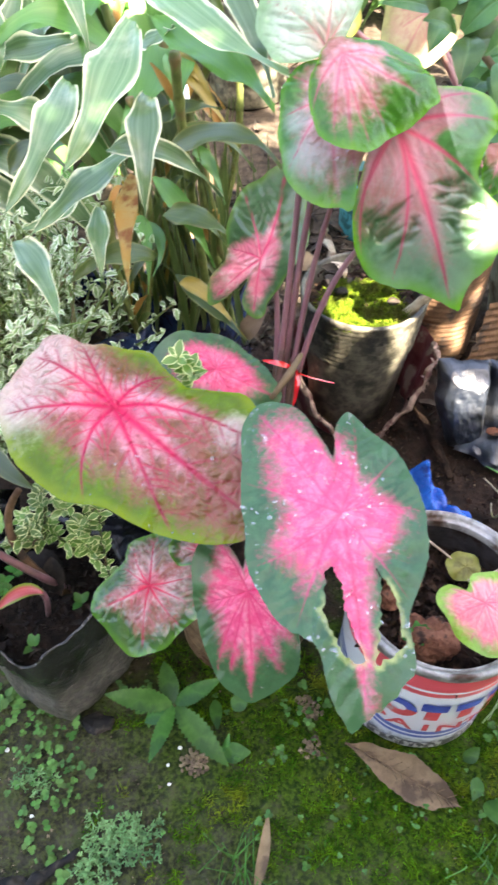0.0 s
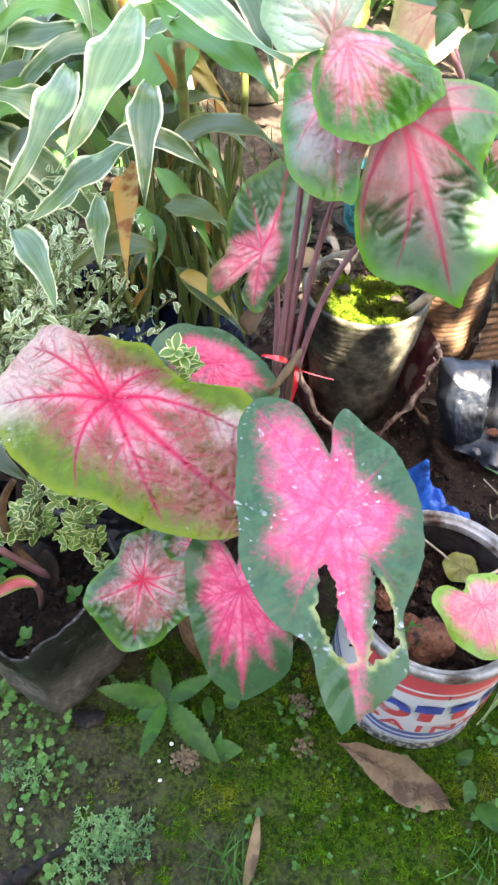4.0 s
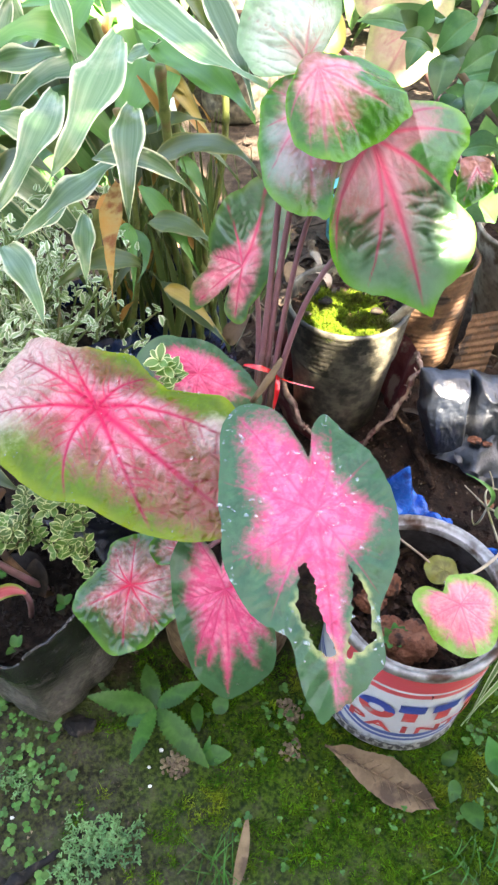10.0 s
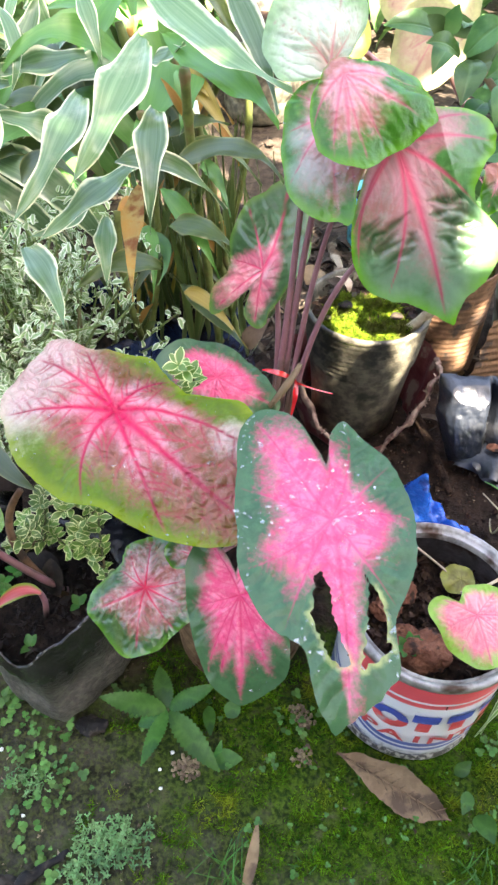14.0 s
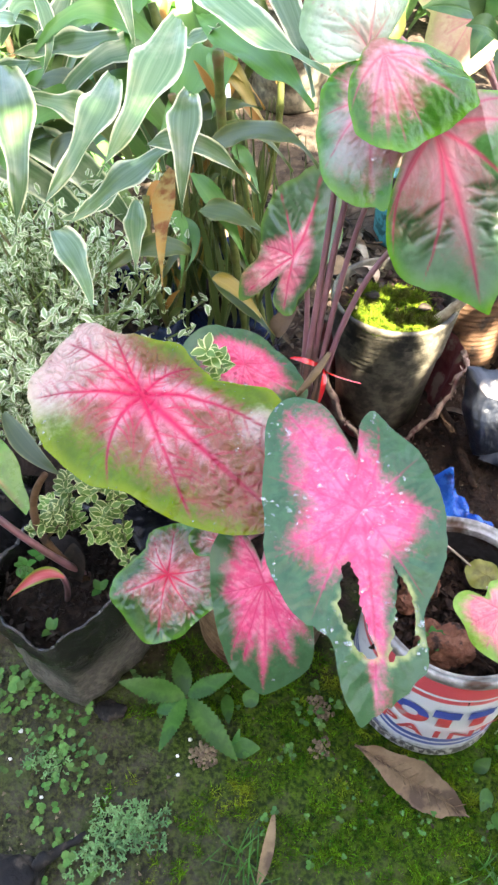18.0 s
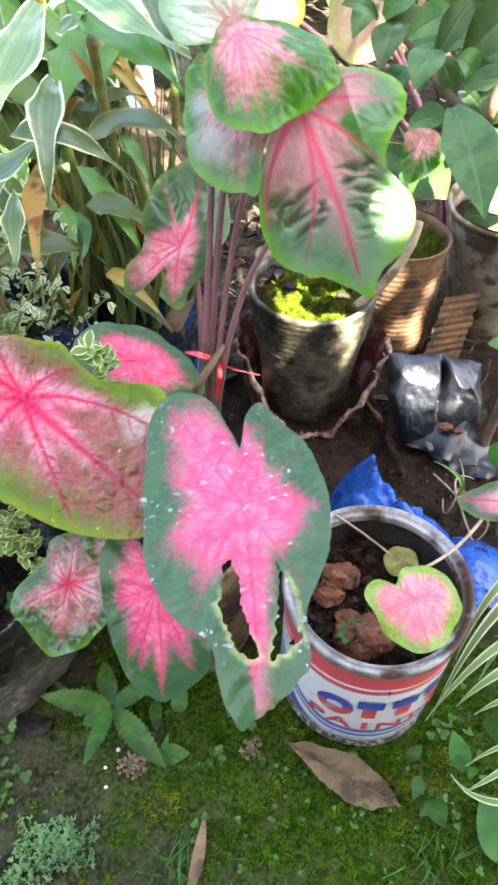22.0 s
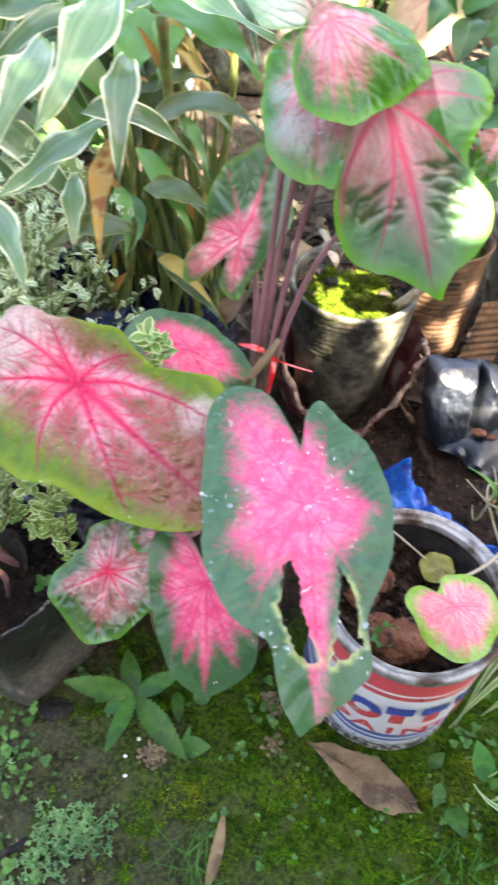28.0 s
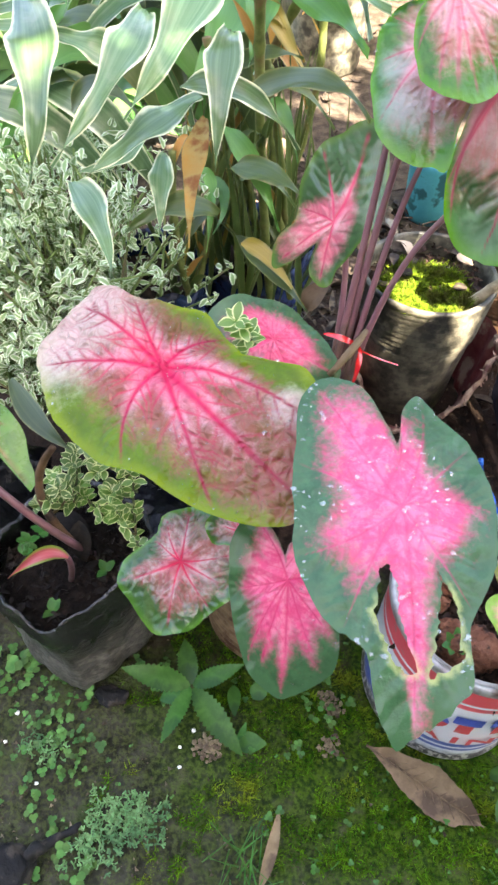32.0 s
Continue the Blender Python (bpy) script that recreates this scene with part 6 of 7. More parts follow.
# red tape on the stalks
red_tape = surface("red_tape", (0.52, 0.008, 0.014), (0.66, 0.015, 0.02), (0.36, 0.006, 0.01), 40.0, 20.0, rough=(0.08, 0.2), bump=0.3, spec=0.8)
tape = thing("red_tape", (0.006, 0.422, 0.362), "shiny red plastic tape tied round the leaf stalks", "tape")
for b, m_, t_, w in (((-0.008, 0.421, 0.369), (0.006, 0.412, 0.374), (0.020, 0.416, 0.363), 0.0046), ((0.019, 0.414, 0.366), (0.020, 0.404, 0.360), (0.017, 0.394, 0.344), 0.0042),
                     ((0.018, 0.415, 0.363), (0.032, 0.415, 0.356), (0.052, 0.420, 0.345), 0.0008)):
    strap(tape, b, m_, t_, w, red_tape, name="strip", fold=0.15, twist=35, wave=0.03, full=0.5, tipped=0.5)
v, f = tube(bezier((-0.001, 0.395, 0.352), (0.013, 0.406, 0.368), (0.023, 0.422, 0.375), 8), (0.002, 0.0035, 0.002), 8)
single("dry_sheath", v, f, M["dry"], "withered brown leaf sheath among the stalks", "dry leaf")

# ---- drops of water on the leaves ----
def drops(leaf, count, seed, lo=0.0006, hi=0.0019):
    rnd = np.random.RandomState(seed)
    me, o = leaf.data, ORIGIN[leaf]
    pieces = []
    bm = bmesh.new()
    bmesh.ops.create_icosphere(bm, subdivisions=2, radius=1.0)
    sv = np.array([q.co for q in bm.verts])
    sf = [tuple(q.index for q in g.verts) for g in bm.faces]
    bm.free()
    polys = me.polygons
    cum = np.cumsum([q.area for q in polys])
    for _ in range(count):
        p = polys[int(np.searchsorted(cum, rnd.rand() * cum[-1]))]
        if noise.noise(Vector(p.center) * 30) < 0.08:
            continue
        n = p.normal if p.normal.z > 0 else -p.normal
        r = lo + (hi - lo) * rnd.rand() ** 3
        c = np.array(o + p.center) + np.array(n) * r * 0.25
        q = sv * r
        q = q * (0.7 + 0.6 * rnd.rand(3)) - np.outer(q @ np.array(n), np.array(n)) * 0.45
        pieces.append((q + c, sf))
    v, f = joined(pieces)
    m = bpy.data.materials.get("water")
    if not m:
        m, t, b = nodes_of("water")
        clear, shine, both = (t.nodes.new("ShaderNode" + k) for k in ("BsdfTransparent", "BsdfGlossy", "MixShader"))
        shine.inputs["Roughness"].default_value = 0.04
        both.inputs[0].default_value = 0.2
        t.links.new(clear.outputs[0], both.inputs[1])
        t.links.new(shine.outputs[0], both.inputs[2])
        t.links.new(both.outputs[0], t.nodes["Material Output"].inputs[0])
    ob = part("dew", v, f, m, leaf, "clear water drops")
    tagged(ob, kind="stuff")


drops(leafB, 700, 1, 0.0005, 0.0018)
drops(leafA, 260, 2, 0.0006, 0.0016)
drops(leafD, 60, 3, 0.0005, 0.0014)
drops(leafI, 60, 4, 0.0008, 0.002)


# ---- variegated small-leaved shrub and sprigs ----
M["vari"] = ribbon_mat("variegated_small_leaf", (0.22, 0.40, 0.12), (0.42, 0.60, 0.28), (0.90, 0.94, 0.74), (0.34, 0.90), 0.4)
M["vari_dark"] = ribbon_mat("variegated_dark_small_leaf", (0.060, 0.150, 0.016), (0.135, 0.26, 0.030), (0.74, 0.78, 0.36), (0.60, 0.98), 0.35)


def small_leaves(parent, v, f, material, label=""):
    n = len(v)
    ob = part("foliage", v, f, material, parent, label, lat=np.tile([1.0, 0.0, 1.0], n // 3), stripe=np.tile([-1.0, 0.0, 1.0], n // 3))
    return tagged(ob, kind="stuff")


shrub = thing("variegated_shrub", (-0.31, 0.60, 0.0), "bushy variegated shrub with small cream-edged leaves", "shrub")
rs = np.random.RandomState(9)
twigs, fol = [], []
for k in range(440):
    foot = np.array([-0.31 + 0.03 * rs.randn(), 0.61 + 0.02 * rs.randn(), 0.08])
    head = np.array([-0.30 + 0.075 * rs.randn(), 0.575 + 0.06 * rs.randn(), 0.22 + 0.20 * rs.rand()])
    c = bezier(foot, (foot + head) / 2 + 0.02 * rs.randn(3), head, 8)
    twigs.append(tube(c, (0.0025, 0.001), 5))
    for i in range(3, 8):
        for j in range(7):
            w = unit(rs.randn(3) + np.array([0, -0.3, 0.5]))
            L = 0.0098 * (0.6 + 0.7 * rs.rand())
            b = c[i] + 0.004 * rs.randn(3)
            fol.append(blade(b, b + w * L, L * 0.52, unit(np.array([0, -0.3, 1]) + 0.5 * rs.randn(3)), 0.2, 0.2, 5))
v, f = joined(twigs)
tagged(part("twig_tangle", v, f, surface("green_twig", (0.13, 0.20, 0.06), (0.22, 0.30, 0.10), (0.16, 0.13, 0.07), 60.0, 30.0, bump=0.2), shrub), kind="stuff")
v, f = joined(fol)
small_leaves(shrub, v, f, M["vari"])


def sprig(at, head, count, size, seed, label, side_twigs=5):
    rnd = np.random.RandomState(seed)
    sp = thing("variegated_sprig", at, label, "sprig", "variegated sprigs")
    c = bezier(at, (np.array(at) + np.array(head)) / 2 + 0.006 * rnd.randn(3), head, 12)
    v, f = tube(c, (0.0016, 0.001), 5)
    part("stem", v, f, M["stalk"], sp)
    fol, nodes = [], []
    ways = [c]
    for k in range(side_twigs):
        b = c[2 + (k * 2) % 9]
        e = b + unit(rnd.randn(3) * np.array([1, 0.5, 0.6])) * size * 1.9
        ways.append(bezier(b, (b + e) / 2 + 0.003 * rnd.randn(3), e, 6))
        v, f = tube(ways[-1], (0.001, 0.0007), 5)
        part("twig", v, f, M["stalk"], sp)
    for w_ in ways:
        nodes += [w_[i] for i in range(2 if len(w_) > 8 else 3, len(w_), 2 if len(w_) > 8 else 1)] + [w_[-1]]
    for b in nodes:
        turn = rnd.rand() * 3.14
        for k in range(count):
            q = turn + k * 2.4
            w = unit(np.array([math.cos(q), math.sin(q), 0.35 + 0.25 * rnd.randn()]))
            L = size * (0.55 + 0.6 * rnd.rand())
            fol.append(blade(b, b + w * L, L * 0.56, unit(np.array([0, -0.4, 1]) + 0.25 * rnd.randn(3)), 0.15, 0.2, 8, 0.0, 1.2))
    v, f = joined(fol)
    small_leaves(sp, v, f, M["vari_dark"])


ros = np.array((-0.068, 0.370, 0.417))
sprig(tuple(ros + np.array([0, 0.012, -0.03])), tuple(ros), 6, 0.0125, 1, "small rosette of cream-edged leaves above the caladium leaf", 0)
sprig((-0.149, 0.327, 0.170), (-0.157, 0.365, 0.229), 4, 0.0125, 2, "hanging sprig of small cream-edged leaves")
sprig((-0.231, 0.344, 0.193), (-0.210, 0.370, 0.238), 4, 0.0125, 3, "leafy sprig of small cream-edged leaves by the bag")
sprig((-0.157, 0.369, 0.207), (-0.171, 0.373, 0.249), 4, 0.0125, 5, "hanging sprig of small cream-edged leaves")
sprig((-0.202, 0.367, 0.183), (-0.228, 0.374, 0.204), 4, 0.0125, 4, "leafy sprig of small cream-edged leaves by the bag")

# ---- what grows in the grey bag ----
cut = thing("pruned_caladium", (-0.215, 0.34, 0.118), "small caladium with brown stem and a new red shoot", "plant")
v, f = tube(bezier((-0.205, 0.345, 0.112), (-0.232, 0.340, 0.216), (-0.212, 0.350, 0.286), 14), (0.005, 0.004, 0.003), 8)
part("stem", v, f, M["rust"], cut, "dark brown woody stem")
v, f = tube(bezier((-0.205, 0.35, 0.115), (-0.239, 0.330, 0.208), (-0.280, 0.337, 0.268), 12), (0.004, 0.003), 8)
part("stem", v, f, M["petiole"], cut)
cal_leaf(cut, (-0.251, 0.330, 0.340), (0.699, -0.649, -0.300), (-0.101, -0.504, 0.858), ((-143, 0.04), (-100, 0.046), (-33, 0.034), (-4, 0.037), (0, 0.069), (17, 0.047), (51, 0.028), (97, 0.018), (166, 0.028)), M["limey"], seed=40, rings=20, spokes=80)
strap(cut, (-0.206, 0.306, 0.187), (-0.226, 0.298, 0.200), (-0.252, 0.282, 0.184), 0.013, M["shoot"], label="curled new red and green shoot", twist=120, fold=0.8)
v, f = tube(bezier((-0.219, 0.319, 0.120), (-0.209, 0.311, 0.178), (-0.224, 0.310, 0.191), 10), (0.003, 0.0025), 8)
part("petiole", v, f, M["petiole"], cut, "curved red leaf stalk")
for k, px_ in enumerate(((-0.227, 0.286, 0.118), (-0.258, 0.362, 0.130), (-0.246, 0.367, 0.130), (-0.271, 0.353, 0.122), (-0.262, 0.343, 0.120), (-0.274, 0.340, 0.120), (-0.188, 0.331, 0.122), (0.131, 0.281, 0.158), (0.136, 0.286, 0.156), (0.222, 0.282, 0.150))):
    rs = np.random.RandomState(60 + k)
    pcs = [blade(np.array(px_), np.array(px_) + np.array([0.011 * math.cos(q), 0.011 * math.sin(q), 0.006]), 0.009, (0, 0, 1), 0.1, 0.2, 5) for q in rs.rand(4) * 6.28]
    v, f = joined(pcs)
    single("seedling", v, f, M["weed"], "tiny green seedling sprouting in the soil", "seedling", "seedlings in pots")
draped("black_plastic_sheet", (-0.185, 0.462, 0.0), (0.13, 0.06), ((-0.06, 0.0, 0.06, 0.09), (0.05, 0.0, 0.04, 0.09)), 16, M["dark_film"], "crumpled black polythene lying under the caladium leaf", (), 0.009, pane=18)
sack("black_plastic_sheet", (-0.36, 0.44, 0.0), (0.08, 0.06, 0.11), 12, M["dark_film"], "crumpled black polythene behind the planting bag", sag=0.45)
strap(cut, (-0.272, 0.421, 0.283), (-0.239, 0.385, 0.277), (-0.204, 0.362, 0.269), 0.020, M["olive"], label="dull grey-green leaf")

# ---- ground cover in front ----
GREEN = M["weed"]


def on_ground(x0, x1, y0, y1, test):
    def where(rnd):
        x, y = x0 + (x1 - x0) * rnd.rand(), y0 + (y1 - y0) * rnd.rand()
        if not test(x, y):
            return None
        return (x, y, ground_height(x, y) - 0.001)
    return where


def mossy(x, y):
    return 1.6 * x + 1.2 * (y - 0.19) + 0.46 * noise.noise(Vector((x * 16, y * 16, 7))) + 0.14 * noise.noise(Vector((x * 60, y * 60, 2))) > -0.06


M["moss_dark"] = surface("ground_moss", (0.020, 0.068, 0.003), (0.085, 0.185, 0.006), (0.16, 0.20, 0.014), 90.0, 22.0, (0.52, 0.70), rough=(0.9, 1.0), bump=0.0, island=0.55, spec=0.1)
v, f = tuft(105000, on_ground(-0.30, 0.42, 0.08, 0.34, mossy), 0.0030, 41, 0.8, 0.0008, lambda p: 0.35 + 1.9 * max(0.0, 0.35 + noise.noise(Vector((p[0] * 55, p[1] * 55, 9)))))
pcs = []
rs = np.random.RandomState(77)
for _ in range(5200):
    x, y = -0.36 + 0.8 * rs.rand(), 0.08 + 0.75 * rs.rand() ** 1.3
    if mossy(x, y) and y < 0.36 and rs.rand() < 0.75:
        continue
    r = 0.0005 + 0.0022 * rs.rand() ** 3
    p = np.array([x, y, ground_height(x, y) + 0.3 * r])
    pcs.append((p + r * (np.array([(1, 0, -0.5), (-0.5, 0.87, -0.5), (-0.5, -0.87, -0.5), (0.2, 0.1, 0.8)]) + 0.35 * rs.randn(4, 3)), [(0, 1, 3), (1, 2, 3), (2, 0, 3)]))
cv, cf = joined(pcs)
single("soil_crumbs", cv, cf, surface("soil_crumb", (0.045, 0.034, 0.022), (0.10, 0.080, 0.055), (0.17, 0.13, 0.09), 40.0, 20.0, bump=0.0, island=0.6, spec=0.1), "fine crumbs of earth and bits of bark", "earth crumbs", kind="stuff", smooth=False)
single("ground_moss", v, f, M["moss_dark"], "dense low green moss covering the damp earth", "moss", kind="stuff", smooth=False)


def clover(rnd, p, r):
    pcs = []
    h = 0.004 + 0.012 * rnd.rand()
    q0 = rnd.rand() * 6.28
    tilt = 0.3 * rnd.randn(2)
    for k in range(rnd.choice([2, 3, 3, 4])):
        q = q0 + k * 2.1
        c = np.array([p[0] + r * 0.9 * math.cos(q), p[1] + r * 0.9 * math.sin(q), p[2] + h])
        vs = [c] + [c + np.array([r * math.cos(b), r * math.sin(b), r * (tilt[0] * math.cos(b) + tilt[1] * math.sin(b)) + 0.15 * r]) for b in np.arange(7) * 0.8976]
        pcs.append((np.array(vs), [(0, 1 + i, 1 + (i + 1) % 7) for i in range(7)]))
    return pcs


rs = np.random.RandomState(17)
pcs = []
for (cx, cy, _), n, sp, r in (((-0.239, 0.237, 0.000), 34, 0.020, 0.0036), ((-0.206, 0.205, 0.000), 30, 0.016, 0.0038), ((-0.252, 0.204, 0.000), 14, 0.03, 0.0034), ((-0.228, 0.145, 0.000), 16, 0.02, 0.0038),
                              ((-0.186, 0.095, 0.000), 18, 0.018, 0.005), ((-0.129, 0.278, 0.000), 14, 0.015, 0.004), ((0.146, 0.163, 0.000), 12, 0.016, 0.0024), ((0.086, 0.180, 0.000), 9, 0.016, 0.0022),
                              ((0.249, 0.166, 0.000), 14, 0.025, 0.0028), ((0.196, 0.180, 0.000), 6, 0.02, 0.002), ((0.036, 0.271, 0.000), 12, 0.014, 0.004), ((0.251, 0.243, 0.000), 12, 0.012, 0.0036),
                              ((0.025, 0.198, 0.000), 10, 0.03, 0.003), ((-0.298, 0.269, 0.000), 30, 0.02, 0.006)):
    for _ in range(n):
        x, y = cx + sp * rs.randn(), cy + sp * rs.randn()
        pcs += clover(rs, (x, y, ground_height(x, y)), 0.66 * r * (0.55 + 0.8 * rs.rand()))
for _ in range(110):
    x, y = -0.3 + 0.72 * rs.rand(), 0.09 + 0.28 * rs.rand()
    pcs += clover(rs, (x, y, ground_height(x, y)), 0.0012 + 0.0014 * rs.rand())
v, f = joined(pcs)
M["clover"] = surface("clover_leaf", (0.052, 0.150, 0.030), (0.10, 0.22, 0.048), (0.045, 0.12, 0.030), 60.0, 20.0, rough=(0.5, 0.65), bump=0.2, island=0.35, thru=0.2)
single("creeping_clover", v, f, M["clover"], "small round-leaved creeping weeds on the damp earth", "weeds", kind="stuff")

M["fern"] = surface("feathery_weed", (0.10, 0.22, 0.075), (0.18, 0.32, 0.12), (0.07, 0.16, 0.06), 60.0, 30.0, rough=(0.5, 0.7), bump=0.0, island=0.3, thru=0.2)
pcs = []
for (cx, cy, _), n, sx, sy in (((-0.138, 0.144, 0.000), 240, 0.020, 0.011), ((-0.232, 0.196, 0.000), 60, 0.012, 0.008), ((-0.163, 0.115, 0.000), 80, 0.014, 0.009)):
    for _ in range(n):
        x, y = cx + sx * np.clip(rs.randn(), -1.8, 1.8), cy + sy * np.clip(rs.randn(), -1.8, 1.8)
        p = np.array([x, y, ground_height(x, y) + 0.012 * rs.rand()])
        for _ in range(4):
            q = rs.rand() * 6.28
            pcs.append(blade(p, p + np.array([0.0038 * math.cos(q), 0.0038 * math.sin(q), 0.004 * rs.rand()]), 0.0012, (0, 0, 1), 0.1, 0.1, 3))
v, f = joined(pcs)
single("feathery_weed", v, f, M["fern"], "patch of fine feathery pale green weed", "weeds", kind="stuff")

weed = thing("broadleaf_weed", (-0.101, 0.272, 0.000), "young toothed-leaf weed growing on the mossy ground", "weed")
hub = np.array((-0.097, 0.264, 0.028))
for tipp, w, lift in (((-0.166, 0.266, 0.050), 0.020, 0.10), ((-0.117, 0.207, 0.030), 0.014, 0.05), ((-0.039, 0.207, 0.022), 0.021, 0.10), ((-0.048, 0.282, 0.055), 0.016, 0.1),
                      ((-0.112, 0.309, 0.035), 0.018, 0.1), ((-0.128, 0.250, 0.015), 0.018, 0.1)):
    v, f = blade(hub + 0.03 * (np.array(tipp) - hub), tipp, w * 1.02, (0, -0.3, 1), lift, 0.30, 30, 0.26)
    part("leaf", v, f, GREEN, weed)
for b, tipp, w in (((-0.047, 0.223, 0.008), (-0.017, 0.222, 0.016), 0.020), ((-0.056, 0.276, 0.012), (-0.051, 0.244, 0.018), 0.014), ((-0.035, 0.265, 0.010), (-0.023, 0.282, 0.020), 0.018), ((-0.044, 0.220, 0.006), (-0.039, 0.238, 0.020), 0.008)):
    v, f = blade(b, tipp, w, (0, -0.3, 1), 0.1, 0.15, 8)
    part("leaf", v, f, GREEN, weed, "small rounded leaf")
v, f = tube([tuple(np.array((-0.096, 0.265, 0.000))), tuple(hub)], (0.002, 0.0016), 6)
part("stem", v, f, M["stalk"], weed)

v, f = blade((0.082, 0.231, 0.024), (0.185, 0.179, 0.010), 0.039, (-0.25, -0.45, 1), -0.05, 0.42, 26, 0.05, 1.35)
v = rough3(v, 60, 0.0035, 8)
dl = single("dry_leaf", v, f, M["dry"], "large dry brown leaf lying on the moss by the can", "dry leaf")
v, f = tube(bezier((0.079, 0.231, 0.022), (0.137, 0.201, 0.018), (0.188, 0.175, 0.014), 12), (0.0012, 0.0006), 5)
part("midrib", v, f, M["dry"], dl)
d0, d1 = np.array((0.084, 0.230, 0.022)), np.array((0.188, 0.175, 0.014))
for k in range(1, 11):
    c = d0 + (d1 - d0) * (0.06 + 0.08 * k)
    wv = 0.013 * math.sin(math.pi * (0.06 + 0.08 * k) ** 1.35)
    for sgn in (-1, 1):
        e = c + unit(np.cross(d1 - d0, (0, 0, 1))) * wv * sgn + unit(d1 - d0) * 0.009 + np.array([0, 0, 0.0055])
        v, f = tube([c + np.array([0, 0, -0.0005]), (c + e) / 2 - np.array([0, 0, 0.0005]), e], (0.0005, 0.0003), 4)
        part("vein", v, f, M["dry"], dl)
for p0, p1, w in (((0.002, 0.169, 0.012), (-0.011, 0.103, 0.010), 0.012),):
    v, f = blade(p1, p0, w, (0.4, -0.3, 1), 0.08, 0.5, 12)
    single("dry_leaf", v, f, M["dry"], "narrow dry straw-coloured leaf sticking up from the ground", "dry leaf")
def grass(at, count, long, seed, spread=0.012):
    """A tuft of thin arching blades."""
    rnd = np.random.RandomState(seed)
    pcs = []
    for _ in range(count):
        q, L = rnd.rand() * 6.28, long * (0.5 + 0.7 * rnd.rand())
        foot = np.array(at) + spread * np.array([rnd.randn(), 0.7 * rnd.randn(), 0])
        tip = foot + np.array([0.75 * L * math.cos(q), 0.75 * L * math.sin(q), L * (0.35 + 0.5 * rnd.rand())])
        pcs.append(blade(foot, tip, 0.0015, (0, -0.2, 1), 0.35, 0.2, 8, 0.0, 0.55))
    v, f = joined(pcs)
    single("grass_tuft", v, f, GREEN, "thin tuft of arching green grass blades", "grass", kind="stuff")


grass((-0.028, 0.118, 0.0), 26, 0.042, 71)
grass((0.221, 0.129, 0.0), 18, 0.034, 72)
grass((0.045, 0.135, 0.0), 7, 0.018, 73, 0.006)
grass((0.012, 0.215, 0.0), 6, 0.016, 74, 0.006)
chip = surface("white_chip", (0.75, 0.75, 0.70), (0.85, 0.85, 0.82), None, 60.0, rough=(0.6, 0.8), bump=0.2)
for k, (p, s) in enumerate((((-0.090, 0.229, 0.003), 0.0024), ((-0.101, 0.212, 0.003), 0.0019), ((-0.269, 0.224, 0.004), 0.0028), ((-0.272, 0.196, 0.003), 0.002), ((-0.230, 0.163, 0.003), 0.002), ((-0.098, 0.194, 0.003), 0.002))):
    clod(p, s, 40 + k, chip, "small white shell chip on the damp ground", "white_chip", "chip", 0.5, "white chips on the ground")
for k, (p, s) in enumerate((((0.046, 0.231, 0.004), 0.010), ((-0.076, 0.214, 0.003), 0.011), ((0.050, 0.269, 0.003), 0.008), ((-0.071, 0.213, 0.003), 0.010), ((0.040, 0.277, 0.004), 0.009))):
    rnd = np.random.RandomState(50 + k)
    bm = bmesh.new()
    bmesh.ops.create_icosphere(bm, subdivisions=1, radius=1.0)
    sv, sf = np.array([q.co for q in bm.verts]), [tuple(q.index for q in g.verts) for g in bm.faces]
    bm.free()
    pcs = []
    for _ in range(46):
        w, e = rnd.rand() * 6.28, s * 1.2 * rnd.rand() ** 0.6
        r = 0.0011 + 0.0016 * rnd.rand()
        c = np.array([p[0] + e * math.cos(w), p[1] + e * math.sin(w), ground_height(p[0], p[1]) + r * 0.5 + 0.005 * max(0.0, 1 - e / s) * rnd.rand()])
        pcs.append((rough3(sv * r * (0.7 + 0.6 * rnd.rand(3)), 600, r * 0.4, k) + c, sf))
    v, f = joined(pcs)
    single("worm_cast", v, f, surface("worm_cast", (0.16, 0.118, 0.074), (0.25, 0.19, 0.125), (0.10, 0.075, 0.048), 150.0, 60.0, bump=0.8, bscale=400.0, island=0.3) if k == 0 else bpy.data.materials["worm_cast"],
           "crumbly pale brown worm cast on the moss", "soil crumbs", "worm casts")
v, f = tube(rough3(bezier((-0.176, 0.132, 0.008), (-0.213, 0.107, 0.012), (-0.251, 0.068, 0.010), 24), 60, 0.006, 2), (0.002, 0.006, 0.008), 9)
v = rough3(v, 120, 0.003, 5)
M["old_film"] = surface("old_polythene", (0.005, 0.005, 0.005), (0.014, 0.013, 0.012), (0.04, 0.034, 0.026), 60.0, 60.0, rough=(0.5, 0.8), bump=0.8, spec=0.2)
single("twisted_plastic", v, f, M["old_film"], "twisted strip of old black polythene on the ground", "plastic strip")

sack("plastic_scrap", (-0.240, 0.084, 0.000), (0.030, 0.026, 0.018), 31, M["old_film"], "crumpled wad of old black polythene on the mud", sag=0.4, category="plastic scrap")
sack("plastic_scrap", (-0.180, 0.252, 0.000), (0.018, 0.012, 0.005), 32, M["old_film"], "small black polythene scrap trodden into the earth", sag=0.4, category="plastic scrap")

